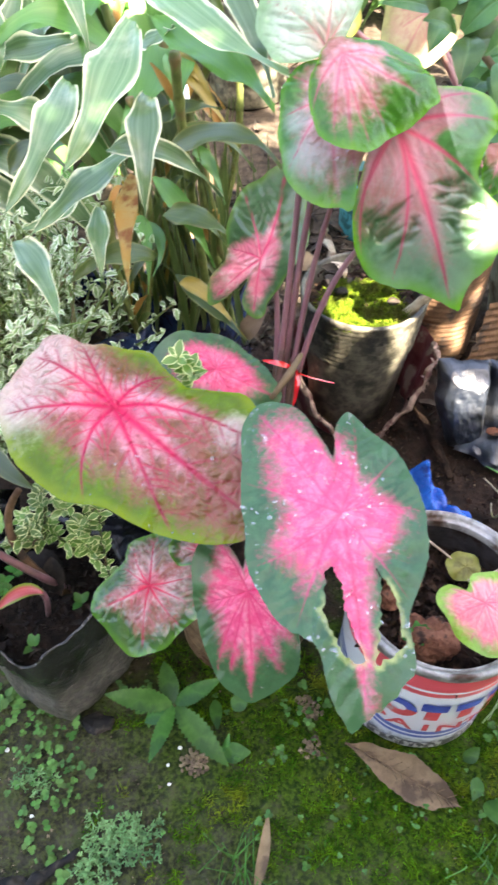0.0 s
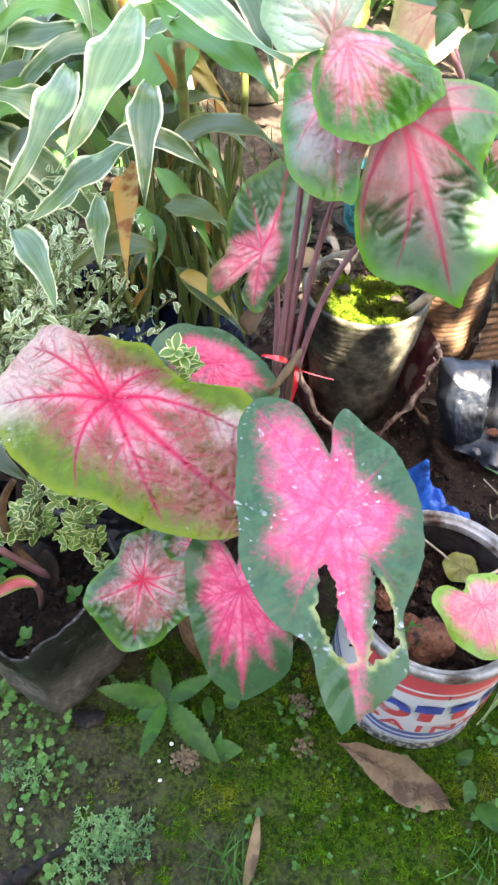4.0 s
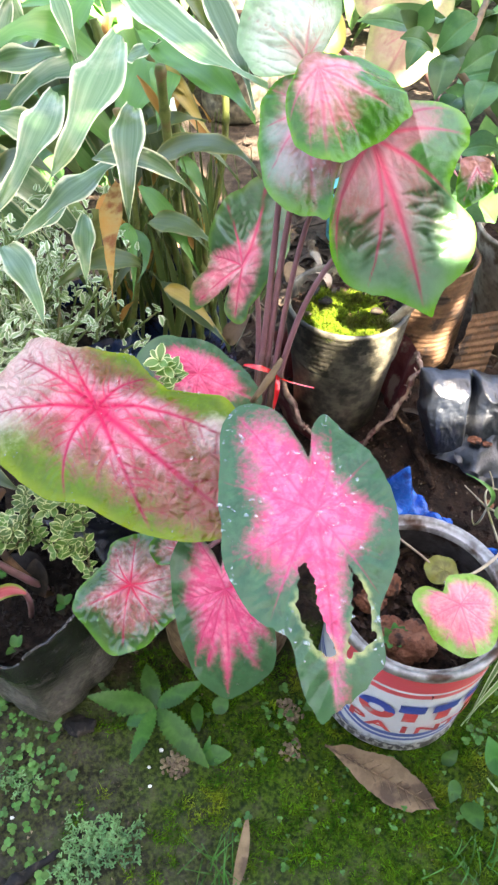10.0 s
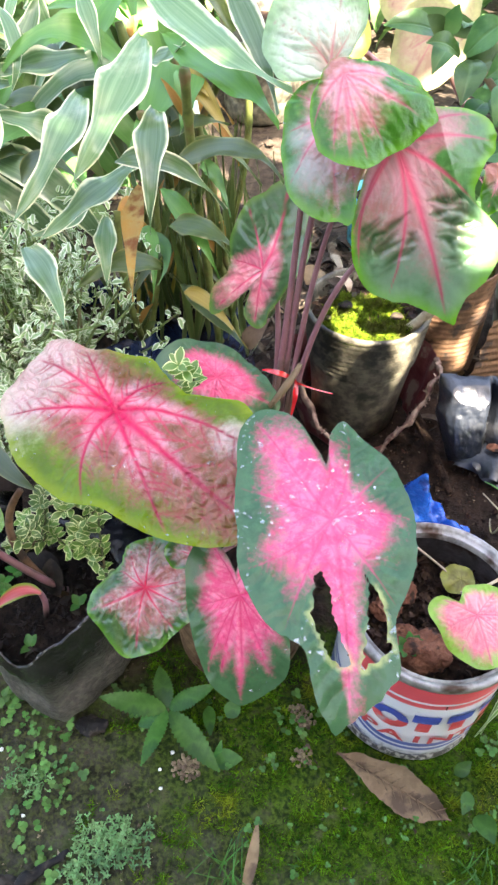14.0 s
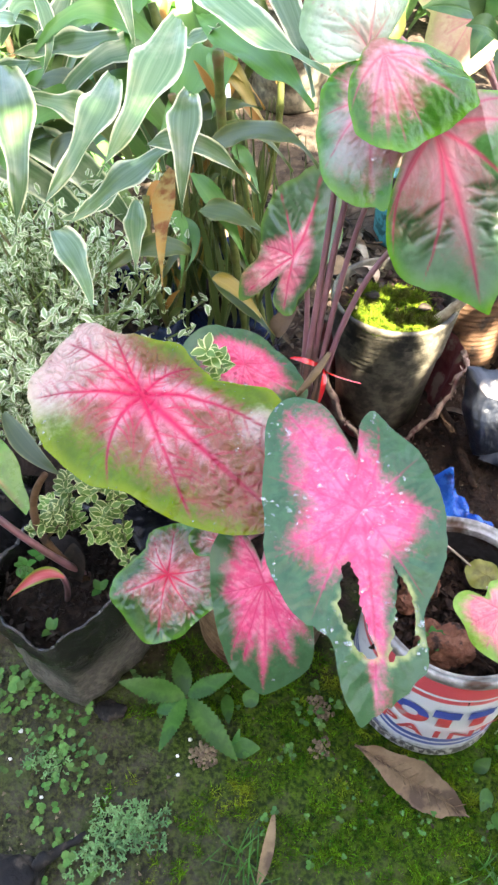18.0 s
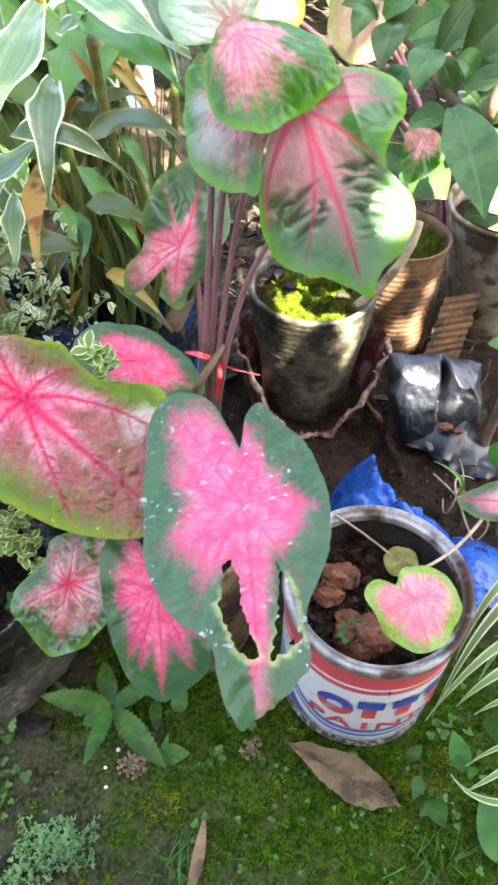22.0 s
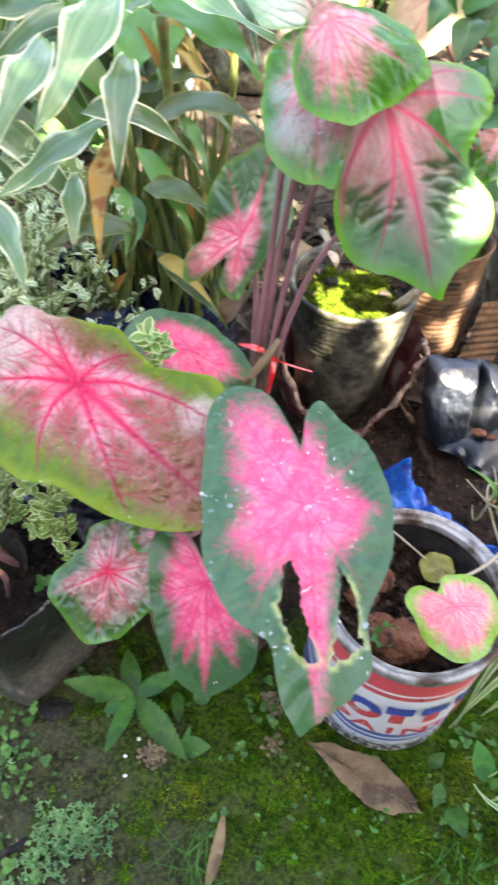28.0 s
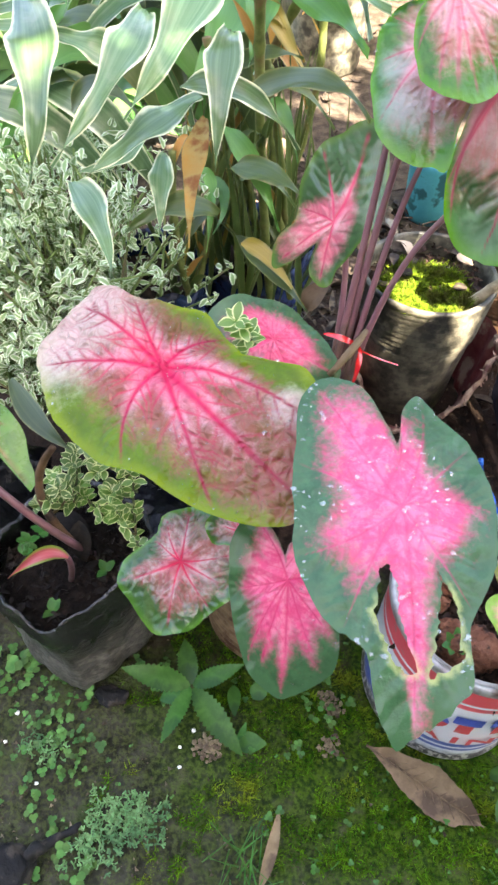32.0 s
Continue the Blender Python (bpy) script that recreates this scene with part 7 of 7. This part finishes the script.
# ---- right side: striped grass, weeds ----
sg = thing("striped_grass_plant", (0.40, 0.30, 0.0), "clump of arching green and white striped leaves", "plant")
for b, m_, t_, w in (((0.366, 0.376, 0.080), (0.287, 0.327, 0.110), (0.229, 0.256, 0.020), 0.011), ((0.353, 0.330, 0.080), (0.276, 0.291, 0.100), (0.224, 0.255, 0.015), 0.009),
                     ((0.365, 0.398, 0.100), (0.291, 0.348, 0.130), (0.260, 0.310, 0.040), 0.010), ((0.354, 0.309, 0.060), (0.286, 0.276, 0.090), (0.254, 0.264, 0.030), 0.010),
                     ((0.338, 0.268, 0.060), (0.291, 0.252, 0.090), (0.264, 0.249, 0.050), 0.008), ((0.334, 0.186, 0.020), (0.270, 0.176, 0.030), (0.236, 0.200, 0.030), 0.007),
                     ((0.340, 0.232, 0.040), (0.286, 0.201, 0.050), (0.248, 0.186, 0.020), 0.008), ((0.359, 0.349, 0.080), (0.302, 0.311, 0.120), (0.276, 0.283, 0.050), 0.010),
                     ((0.322, 0.218, 0.050), (0.287, 0.218, 0.060), (0.252, 0.208, 0.020), 0.006)):
    strap(sg, b, m_, t_, w, M["spider"], n=(-0.3, -0.3, 0.9), fold=0.3)
pcs = []
rw = thing("broadleaf_weed", (0.30, 0.20, 0.0), "low broad-leaved green weeds beside the can", "weed")
for b, t_, w in (((0.283, 0.128, 0.010), (0.263, 0.183, 0.030), 0.045), ((0.251, 0.205, 0.020), (0.245, 0.238, 0.035), 0.022), ((0.264, 0.203, 0.010), (0.258, 0.208, 0.020), 0.014), ((0.212, 0.204, 0.006), (0.201, 0.182, 0.012), 0.014),
                 ((0.218, 0.184, 0.004), (0.224, 0.157, 0.020), 0.022), ((0.286, 0.237, 0.020), (0.302, 0.250, 0.050), 0.035), ((0.283, 0.282, 0.020), (0.293, 0.296, 0.040), 0.025), ((0.201, 0.220, 0.004), (0.216, 0.230, 0.016), 0.014)):
    v, f = blade(b, t_, w, (0, -0.3, 1), 0.12, 0.2, 12)
    part("leaf", v, f, GREEN if w < 0.03 else M["glossy"], rw)
rc = thing("caladium", (0.36, 0.47, 0.0), "neighbouring caladium with a pink-centred leaf beside blue plastic", "plant")
cal_leaf(rc, (0.315, 0.422, 0.165), (-0.990, 0.134, -0.038), (-0.101, -0.504, 0.858), ((-152, 0.038), (-89, 0.023), (-22, 0.037), (0, 0.056), (20, 0.047), (55, 0.027), (158, 0.031)), M["splashed"], seed=50, rings=14, spokes=60)
v, f = tube(bezier((0.37, 0.47, 0.0), (0.38, 0.47, 0.08), (0.317, 0.425, 0.161), 10), (0.004, 0.003), 8)
part("petiole", v, f, M["petiole"], rc)
pcs = [blade((0.363, 0.575, 0.030), (0.389, 0.599, 0.060), 0.04, (0, -0.4, 1), 0.1, 0.2, 10), blade((0.431, 0.775, 0.060), (0.386, 0.764, 0.080), 0.03, (0, -0.4, 1), 0.1, 0.2, 10)]
for k, (v, f) in enumerate(pcs):
    single("weed_leaf", v, f, GREEN, "single green weed leaf beside the bag", "weed leaf", "weed leaves")
rootm = surface("pale_root", (0.34, 0.30, 0.20), (0.45, 0.40, 0.28), (0.25, 0.24, 0.10), 60.0, 30.0, bump=0.2)
roots = thing("bare_roots", (0.305, 0.524, 0.030), "pale curling bare roots with a thin green leaf", "roots")
rs = np.random.RandomState(23)
hubr = np.array((0.300, 0.518, 0.045))
for e in ((0.269, 0.534, 0.070), (0.301, 0.549, 0.080), (0.294, 0.539, 0.010), (0.321, 0.469, 0.020), (0.324, 0.425, 0.015), (0.337, 0.564, 0.020)):
    mid = (hubr + np.array(e)) / 2 + 0.012 * rs.randn(3)
    v, f = tube(bezier(hubr, mid, e, 14), (0.0016, 0.0008), 5)
    part("root", v, f, rootm, roots)
strap(roots, hubr, (0.296, 0.518, 0.080), (0.268, 0.541, 0.085), 0.006, M["plain_strap"])

# ---- upper right: glossy shrub ----
def midrib_material():
    m, t, b = nodes_of("glossy_shrub_leaf_with_midrib")
    lat = attr(t, "lat")
    spots = grain(t, 60.0)
    col = mix(t, ramp(t, spots, 0.35, 0.65), (0.034, 0.100, 0.024), (0.066, 0.150, 0.040))
    o = t.nodes.new("ShaderNodeObjectInfo").outputs["Random"]
    h = add(t, "ShaderNodeHueSaturation", Color=col)
    t.links.new(calc(t, "ADD", 0.7, calc(t, "MULTIPLY", o, 0.8)), h.inputs["Value"])
    t.links.new(calc(t, "ADD", 0.47, calc(t, "MULTIPLY", o, 0.05)), h.inputs["Hue"])
    rib = calc(t, "SUBTRACT", 1.0, ramp(t, lat, 0.0, 0.16))
    col = mix(t, calc(t, "MULTIPLY", rib, 0.3), h.outputs[0], (0.14, 0.23, 0.08))
    t.links.new(col, b.inputs["Base Color"])
    b.inputs["Roughness"].default_value = 0.32
    b.inputs["Specular IOR Level"].default_value = 0.28
    bumped(t, b, calc(t, "ADD", spots, calc(t, "MULTIPLY", rib, -0.8)), 0.4, 0.002)
    translucent(t, b, col, 0.18)
    return m


M["shrub_leaf"] = midrib_material()
gs = thing("glossy_shrub", (0.36, 0.62, 0.0), "dark glossy-leaved shrub with thin brown branches", "shrub")
for b, t_, w in (((0.187, 0.507, 0.522), (0.196, 0.412, 0.492), 0.038), ((0.211, 0.495, 0.512), (0.214, 0.443, 0.493), 0.022), ((0.180, 0.570, 0.537), (0.161, 0.527, 0.526), 0.028), ((0.154, 0.608, 0.543), (0.140, 0.559, 0.527), 0.026),
                 ((0.143, 0.610, 0.545), (0.112, 0.596, 0.559), 0.018), ((0.148, 0.611, 0.546), (0.173, 0.608, 0.570), 0.028), ((0.186, 0.577, 0.530), (0.207, 0.588, 0.566), 0.022), ((0.207, 0.575, 0.528), (0.233, 0.560, 0.568), 0.036),
                 ((0.198, 0.538, 0.523), (0.231, 0.519, 0.533), 0.020), ((0.210, 0.552, 0.521), (0.192, 0.543, 0.540), 0.024), ((0.198, 0.556, 0.512), (0.182, 0.565, 0.532), 0.018), ((0.216, 0.510, 0.511), (0.234, 0.501, 0.530), 0.024),
                 ((0.172, 0.568, 0.482), (0.197, 0.550, 0.493), 0.024), ((0.172, 0.559, 0.448), (0.199, 0.513, 0.448), 0.042), ((0.135, 0.645, 0.549), (0.081, 0.628, 0.561), 0.022), ((0.200, 0.631, 0.537), (0.165, 0.608, 0.530), 0.024),
                 ((0.234, 0.642, 0.520), (0.246, 0.599, 0.510), 0.022), ((0.253, 0.653, 0.530), (0.260, 0.640, 0.559), 0.026), ((0.220, 0.686, 0.532), (0.238, 0.685, 0.558), 0.026), ((0.176, 0.624, 0.504), (0.155, 0.596, 0.493), 0.022),
                 ((0.241, 0.547, 0.464), (0.252, 0.501, 0.451), 0.03), ((0.147, 0.664, 0.539), (0.126, 0.621, 0.527), 0.022), ((0.195, 0.679, 0.526), (0.205, 0.682, 0.555), 0.022)):
    mid = (np.array(b) + np.array(t_)) / 2 + np.array([0, -0.004, 0.006])
    strap(gs, b, mid, t_, w * 0.95, M["shrub_leaf"], n=(-0.2, -0.6, 0.7), fold=0.3, full=0.5, rows=16)
rs = np.random.RandomState(91)
for k in range(34):
    b = np.array([0.15 + 0.16 * rs.rand(), 0.55 + 0.20 * rs.rand(), 0.40 + 0.16 * rs.rand()])
    way = unit(np.array([0.6 * rs.randn(), -0.6 + 0.5 * rs.randn(), -0.1 + 0.5 * rs.randn()]))
    L = 0.034 + 0.030 * rs.rand()
    strap(gs, b, b + way * L * 0.5 + np.array([0, -0.004, 0.006]), b + way * L, L * 0.48, M["shrub_leaf"], n=unit(np.array([-0.2, -0.6, 0.7]) + 0.3 * rs.randn(3)), fold=0.3, full=0.5, rows=12)
for b, t_, w in (((0.136, 0.634, 0.553), (0.139, 0.631, 0.576), 0.016), ((0.132, 0.635, 0.553), (0.115, 0.624, 0.570), 0.016), ((0.176, 0.690, 0.535), (0.109, 0.686, 0.557), 0.02)):
    v, f = blade(b, t_, w, (-0.2, -0.7, 0.6), 0.10, 0.22, 12)
    part("leaf", v, f, M["bush"], gs, "fresh light green young leaf")
for pts_, r in ((((0.152, 0.627, 0.546), (0.190, 0.560, 0.515), (0.214, 0.509, 0.510)), 0.003), (((0.214, 0.509, 0.510), (0.249, 0.525, 0.498), (0.36, 0.62, 0.2)), 0.0045), (((0.200, 0.689, 0.561), (0.177, 0.634, 0.540), (0.165, 0.613, 0.534)), 0.003),
                (((0.36, 0.62, 0.2), (0.362, 0.62, 0.1), (0.36, 0.62, 0.0)), 0.006)):
    v, f = tube(bezier(*pts_, 14), (r, r * 1.1), 7)
    part("branch", v, f, M["bark"], gs)

# ---- behind: pots, litter, bushes ----
BP = (-0.049, 1.716, 0.000)
bp = thing("plastic_pot", (BP[0], BP[1] + 0.09, 0.0), "dark ringed plastic pot standing at the back of the yard", "pot")
prof = [(0.085, 0.0)] + [(0.09 + 0.01 * h / 0.2 + 0.004 * abs(math.sin(h * 60)), h) for h in np.linspace(0.005, 0.22, 50)] + [(0.11, 0.23), (0.105, 0.235), (0.10, 0.22), (0.098, 0.18)]
v, f = lathe((BP[0], BP[1] + 0.09, 0.0), prof, 40)
part("wall", v, f, M["pot"], bp)
v, f = lathe((BP[0], BP[1] + 0.09, 0.0), [(0.098, 0.2), (0.004, 0.2)], 20, close=False)
part("soil", v, f, M["soil"], bp)
TB = (0.181, 1.141, 0.000)
tb = thing("teal_tub", (TB[0], TB[1] + 0.05, 0.0), "small teal painted tub with dark green streaks", "tub")
teal = surface("teal_paint", (0.04, 0.25, 0.28), (0.07, 0.34, 0.36), (0.02, 0.10, 0.10), 14.0, 14.0, (0.53, 0.58), (0.4, 0.6), 0.2)
v, f = lathe((TB[0], TB[1] + 0.05, 0.0), [(0.040, 0.0), (0.044, 0.01), (0.048, 0.10), (0.050, 0.115), (0.047, 0.118), (0.045, 0.09)], 32, wob=0.02)
part("wall", v, f, teal, tb)
v, f = lathe((TB[0], TB[1] + 0.05, 0.0), [(0.0455, 0.1), (0.004, 0.1)], 20, close=False)
part("soil", v, f, M["soil"], tb)
LB = (-0.247, 1.682, 0.000)
pale = surface("pale_blue_plastic", (0.40, 0.60, 0.66), (0.50, 0.68, 0.72), (0.30, 0.45, 0.5), 12.0, 10.0, rough=(0.3, 0.5), bump=0.1)
lb = thing("plastic_jug", (LB[0], LB[1] + 0.05, 0.0), "pale blue plastic jug standing behind the dracaena", "jug")
v, f = lathe((LB[0], LB[1] + 0.05, 0.0), [(0.05, 0.0), (0.055, 0.01), (0.055, 0.08), (0.052, 0.085), (0.055, 0.09), (0.055, 0.20), (0.045, 0.23), (0.02, 0.25), (0.02, 0.27)], 32, wob=0.03)
part("body", v, f, pale, lb)
v, f = lathe((LB[0], LB[1] + 0.05, 0.27), [(0.022, 0.0), (0.022, 0.02), (0.003, 0.021)], 20)
part("cap", v, f, pale, lb)
v, f = tube([(0.108, 1.171, 0.012), (0.116, 1.109, 0.012), (0.124, 1.039, 0.012)], (0.010, 0.010), 12)
single("grey_pipe", v, f, M["zinc"], "short grey pipe offcut lying on the litter", "pipe")
rs = np.random.RandomState(29)
pcs = []
for k in range(900):
    x, y = -0.9 + 1.9 * rs.rand(), 0.62 + 1.5 * rs.rand() ** 1.2
    if k % 2:
        x, y = -0.08 + 0.42 * rs.rand(), 0.70 + 0.55 * rs.rand()
    if math.hypot(x - MP[0], y - MP[1]) < 0.12:
        continue
    q, L = rs.rand() * 6.28, 0.015 + 0.045 * rs.rand() ** 1.5
    z = ground_height(x, y) + 0.003 + 0.010 * rs.rand()
    pcs.append(blade((x, y, z), (x + L * math.cos(q), y + L * math.sin(q), z + 0.01 * rs.randn()), L * (0.18 + 0.24 * rs.rand()), unit(np.array([0, 0, 1]) + 0.5 * rs.randn(3)), 0.5 * rs.randn(), 0.2 + 0.6 * rs.rand(), 7))
v, f = joined(pcs)
single("leaf_litter", v, f, M["litter"], "scattered dry brown fallen leaves on the earth", "leaf litter", kind="stuff")
pcs = []
for k in range(260):
    x, y = -0.10 + 0.50 * rs.rand(), 0.74 + 0.60 * rs.rand()
    if math.hypot(x - MP[0], y - MP[1]) < 0.10:
        continue
    q, L = rs.rand() * 6.28, 0.02 + 0.05 * rs.rand()
    p = np.array([x, y, ground_height(x, y) + 0.006 + 0.012 * rs.rand()])
    d = np.array([math.cos(q), math.sin(q), 0.15 * rs.randn()]) * L
    pcs.append(tube([p - d / 2, p + 0.08 * L * rs.randn(3), p + d / 2], (0.0012 + 0.0016 * rs.rand(), 0.001), 5))
v, f = joined(pcs)
single("twig_litter", v, f, M["litter"], "small broken grey-brown twigs strewn over the earth", "twigs", kind="stuff")
pcs = []
for _ in range(1500):
    x, y = 0.04 + 0.34 * rs.rand(), 0.42 + 0.36 * rs.rand()
    if math.hypot(x - MP[0], y - MP[1]) < 0.09 or math.hypot(x - 0.158, y - 0.3165) < 0.10:
        continue
    r = 0.0012 + 0.0045 * rs.rand() ** 3
    p = np.array([x, y, ground_height(x, y) + 0.3 * r])
    pcs.append((p + r * (np.array([(1, 0, -0.5), (-0.5, 0.87, -0.5), (-0.5, -0.87, -0.5), (0.2, 0.1, 0.8)]) + 0.4 * rs.randn(4, 3)), [(0, 1, 3), (1, 2, 3), (2, 0, 3)]))
v, f = joined(pcs)
single("compost_crumbs", v, f, surface("wet_compost", (0.012, 0.007, 0.005), (0.050, 0.028, 0.018), (0.10, 0.055, 0.035), 60.0, 30.0, (0.6, 0.7), bump=0.0, island=0.6, spec=0.15), "damp dark reddish compost crumbs on the earth", "earth crumbs", kind="stuff", smooth=False)
for k in range(26):
    x, y = -0.35 + 0.9 * rs.rand(), 0.55 + 0.7 * rs.rand()
    clod((x, y, 0.004), 0.006 + 0.010 * rs.rand(), 70 + k, M["litter"] if k % 2 else M["clay"], "small brown clod on the bare earth", "earth_clod", "clod", 0.5, "clods on the earth")
for k, (b, t_, w) in enumerate((((-0.158, 1.021, 0.060), (-0.106, 1.013, 0.100), 0.06), ((-0.137, 1.314, 0.020), (-0.055, 1.305, 0.030), 0.05), ((-0.023, 0.477, 0.344), (-0.006, 0.481, 0.374), 0.018), ((0.056, 1.033, 0.020), (0.087, 1.072, 0.030), 0.04))):
    v, f = blade(b, t_, w, (0, -0.5, 1), 0.3, 0.5, 14)
    single("dry_leaf", v, f, M["dry"], "curled dry brown leaf among the pots", "dry leaf", "dry leaves among the pots")
for k, (x, y, r, h, n, sz) in enumerate(((-0.55, 1.35, 0.26, 0.42, 420, 0.10), (-1.0, 1.9, 0.45, 0.6, 600, 0.12), (-0.25, 2.35, 0.40, 0.5, 520, 0.12), (0.75, 1.55, 0.32, 0.5, 480, 0.09), (0.45, 2.5, 0.4, 0.45, 460, 0.11),
                                         (1.25, 2.2, 0.5, 0.7, 600, 0.12), (-1.5, 3.2, 0.8, 1.1, 700, 0.18), (0.1, 3.8, 0.9, 1.2, 800, 0.2), (1.6, 3.6, 0.9, 1.2, 700, 0.2), (-0.62, 0.85, 0.16, 0.30, 260, 0.07), (0.98, 1.02, 0.18, 0.34, 240, 0.07))):
    bush = thing("garden_bush", (x, y, 0.0), "loose green leafy garden bush behind the pots", "bush", "garden bushes")
    rs = np.random.RandomState(100 + k)
    for j in range(5):
        q = j * 1.26
        v, f = tube(bezier((x, y, 0), (x + r * 0.3 * math.cos(q), y + r * 0.3 * math.sin(q), h * 0.4), (x + r * 0.7 * math.cos(q), y + r * 0.7 * math.sin(q), h * 0.9), 8), (0.012, 0.005), 6)
        part("stem", v, f, M["bark"], bush)
    v, f = spray(n, (x, y, h * 0.55), (r, r, h * 0.55), sz, 200 + k, 0.6, 0.42, 0.6, 5)
    v[:, 2] = np.maximum(v[:, 2], 0.004)
    tagged(part("foliage", v, f, M["bush"], bush), kind="stuff")

# ---- crumbs of compost on the soils ----
def crumbs(parent, c, r, h, count, seed, material=None):
    rnd = np.random.RandomState(seed)
    pcs = []
    for _ in range(count):
        q, k = rnd.rand() * 6.28, r * rnd.rand() ** 0.5
        p = np.array([c[0] + k * math.cos(q), c[1] + k * math.sin(q), h + 0.003 * rnd.rand()])
        w = rnd.rand() * 6.28
        L = 0.004 + 0.010 * rnd.rand() ** 2
        pcs.append(blade(p, p + np.array([L * math.cos(w), L * math.sin(w), 0.003 * rnd.randn()]), L * (0.3 + 0.4 * rnd.rand()), unit(np.array([0, 0, 1]) + 0.5 * rnd.randn(3)), 0.3 * rnd.randn(), 0.3, 4))
    v, f = joined(pcs)
    tagged(part("compost", v, f, material or M["compost"], parent, "crumbs of dark compost and rotten leaves", smooth=False), kind="stuff")


M["compost"] = surface("compost_crumbs", (0.018, 0.010, 0.007), (0.055, 0.030, 0.020), (0.11, 0.055, 0.032), 60.0, 30.0, (0.6, 0.7), (0.6, 0.9), 0.5, island=0.6, spec=0.15)
M["black_compost"] = surface("black_compost", (0.008, 0.007, 0.006), (0.022, 0.017, 0.014), (0.05, 0.035, 0.025), 60.0, 30.0, (0.6, 0.7), (0.5, 0.9), 0.5, island=0.5, spec=0.12)
crumbs(bpy.data.objects["paint_can"], (0.158, 0.3165), 0.074, 0.143, 420, 1)
crumbs(gb, GB, 0.066, 0.117, 300, 2, M["black_compost"])
crumbs(pot, (MP[0], MP[1] + 0.010), 0.068, 0.186, 330, 3)
for k, (b, t_, w) in enumerate((((-0.243, 0.371, 0.150), (-0.202, 0.343, 0.130), 0.03), ((-0.216, 0.361, 0.160), (-0.208, 0.333, 0.130), 0.022))):
    v, f = blade(b, t_, w, (0, -0.2, 1), 0.25, 0.6, 14)
    single("black_leaf", v, f, M["black_compost"], "rotten blackened leaf lying on the soil", "rotten leaf", "rotten leaves")

far = thing("caladium", (0.33, 1.02, 0.0), "pale pink and yellowing caladium growing at the back", "plant")
cal_leaf(far, (0.186, 1.103, 0.458), (0.723, -0.414, -0.553), (0.000, -0.800, 0.600), ((-177, 0.054), (-122, 0.056), (-70, 0.054), (0, 0.081), (27, 0.092), (63, 0.089), (112, 0.053)), M["pale_pink"], seed=61, rings=14, spokes=60)
cal_leaf(far, (0.060, 0.950, 0.466), (0.75, -0.40, -0.50), (0.0, -0.80, 0.60), ((-170, 0.030), (-120, 0.036), (-60, 0.040), (0, 0.055), (60, 0.042), (120, 0.036)), M["yellowed"], "yellowing leaf", seed=63, rings=14, spokes=60)
cal_leaf(far, (0.195, 0.990, 0.440), (-0.45, -0.55, -0.70), (0.05, -0.80, 0.60), ((-165, 0.045), (-110, 0.050), (-60, 0.052), (0, 0.070), (50, 0.055), (110, 0.048)), M["pale_pink"], seed=64, rings=14, spokes=60)
for c in ((0.188, 1.112, 0.453), (0.063, 0.955, 0.460), (0.193, 0.996, 0.434)):
    v, f = tube(bezier((0.33, 1.02, 0.0), (0.33, 1.01, 0.2), c, 12), (0.006, 0.004), 8)
    part("petiole", v, f, M["petiole"], far)
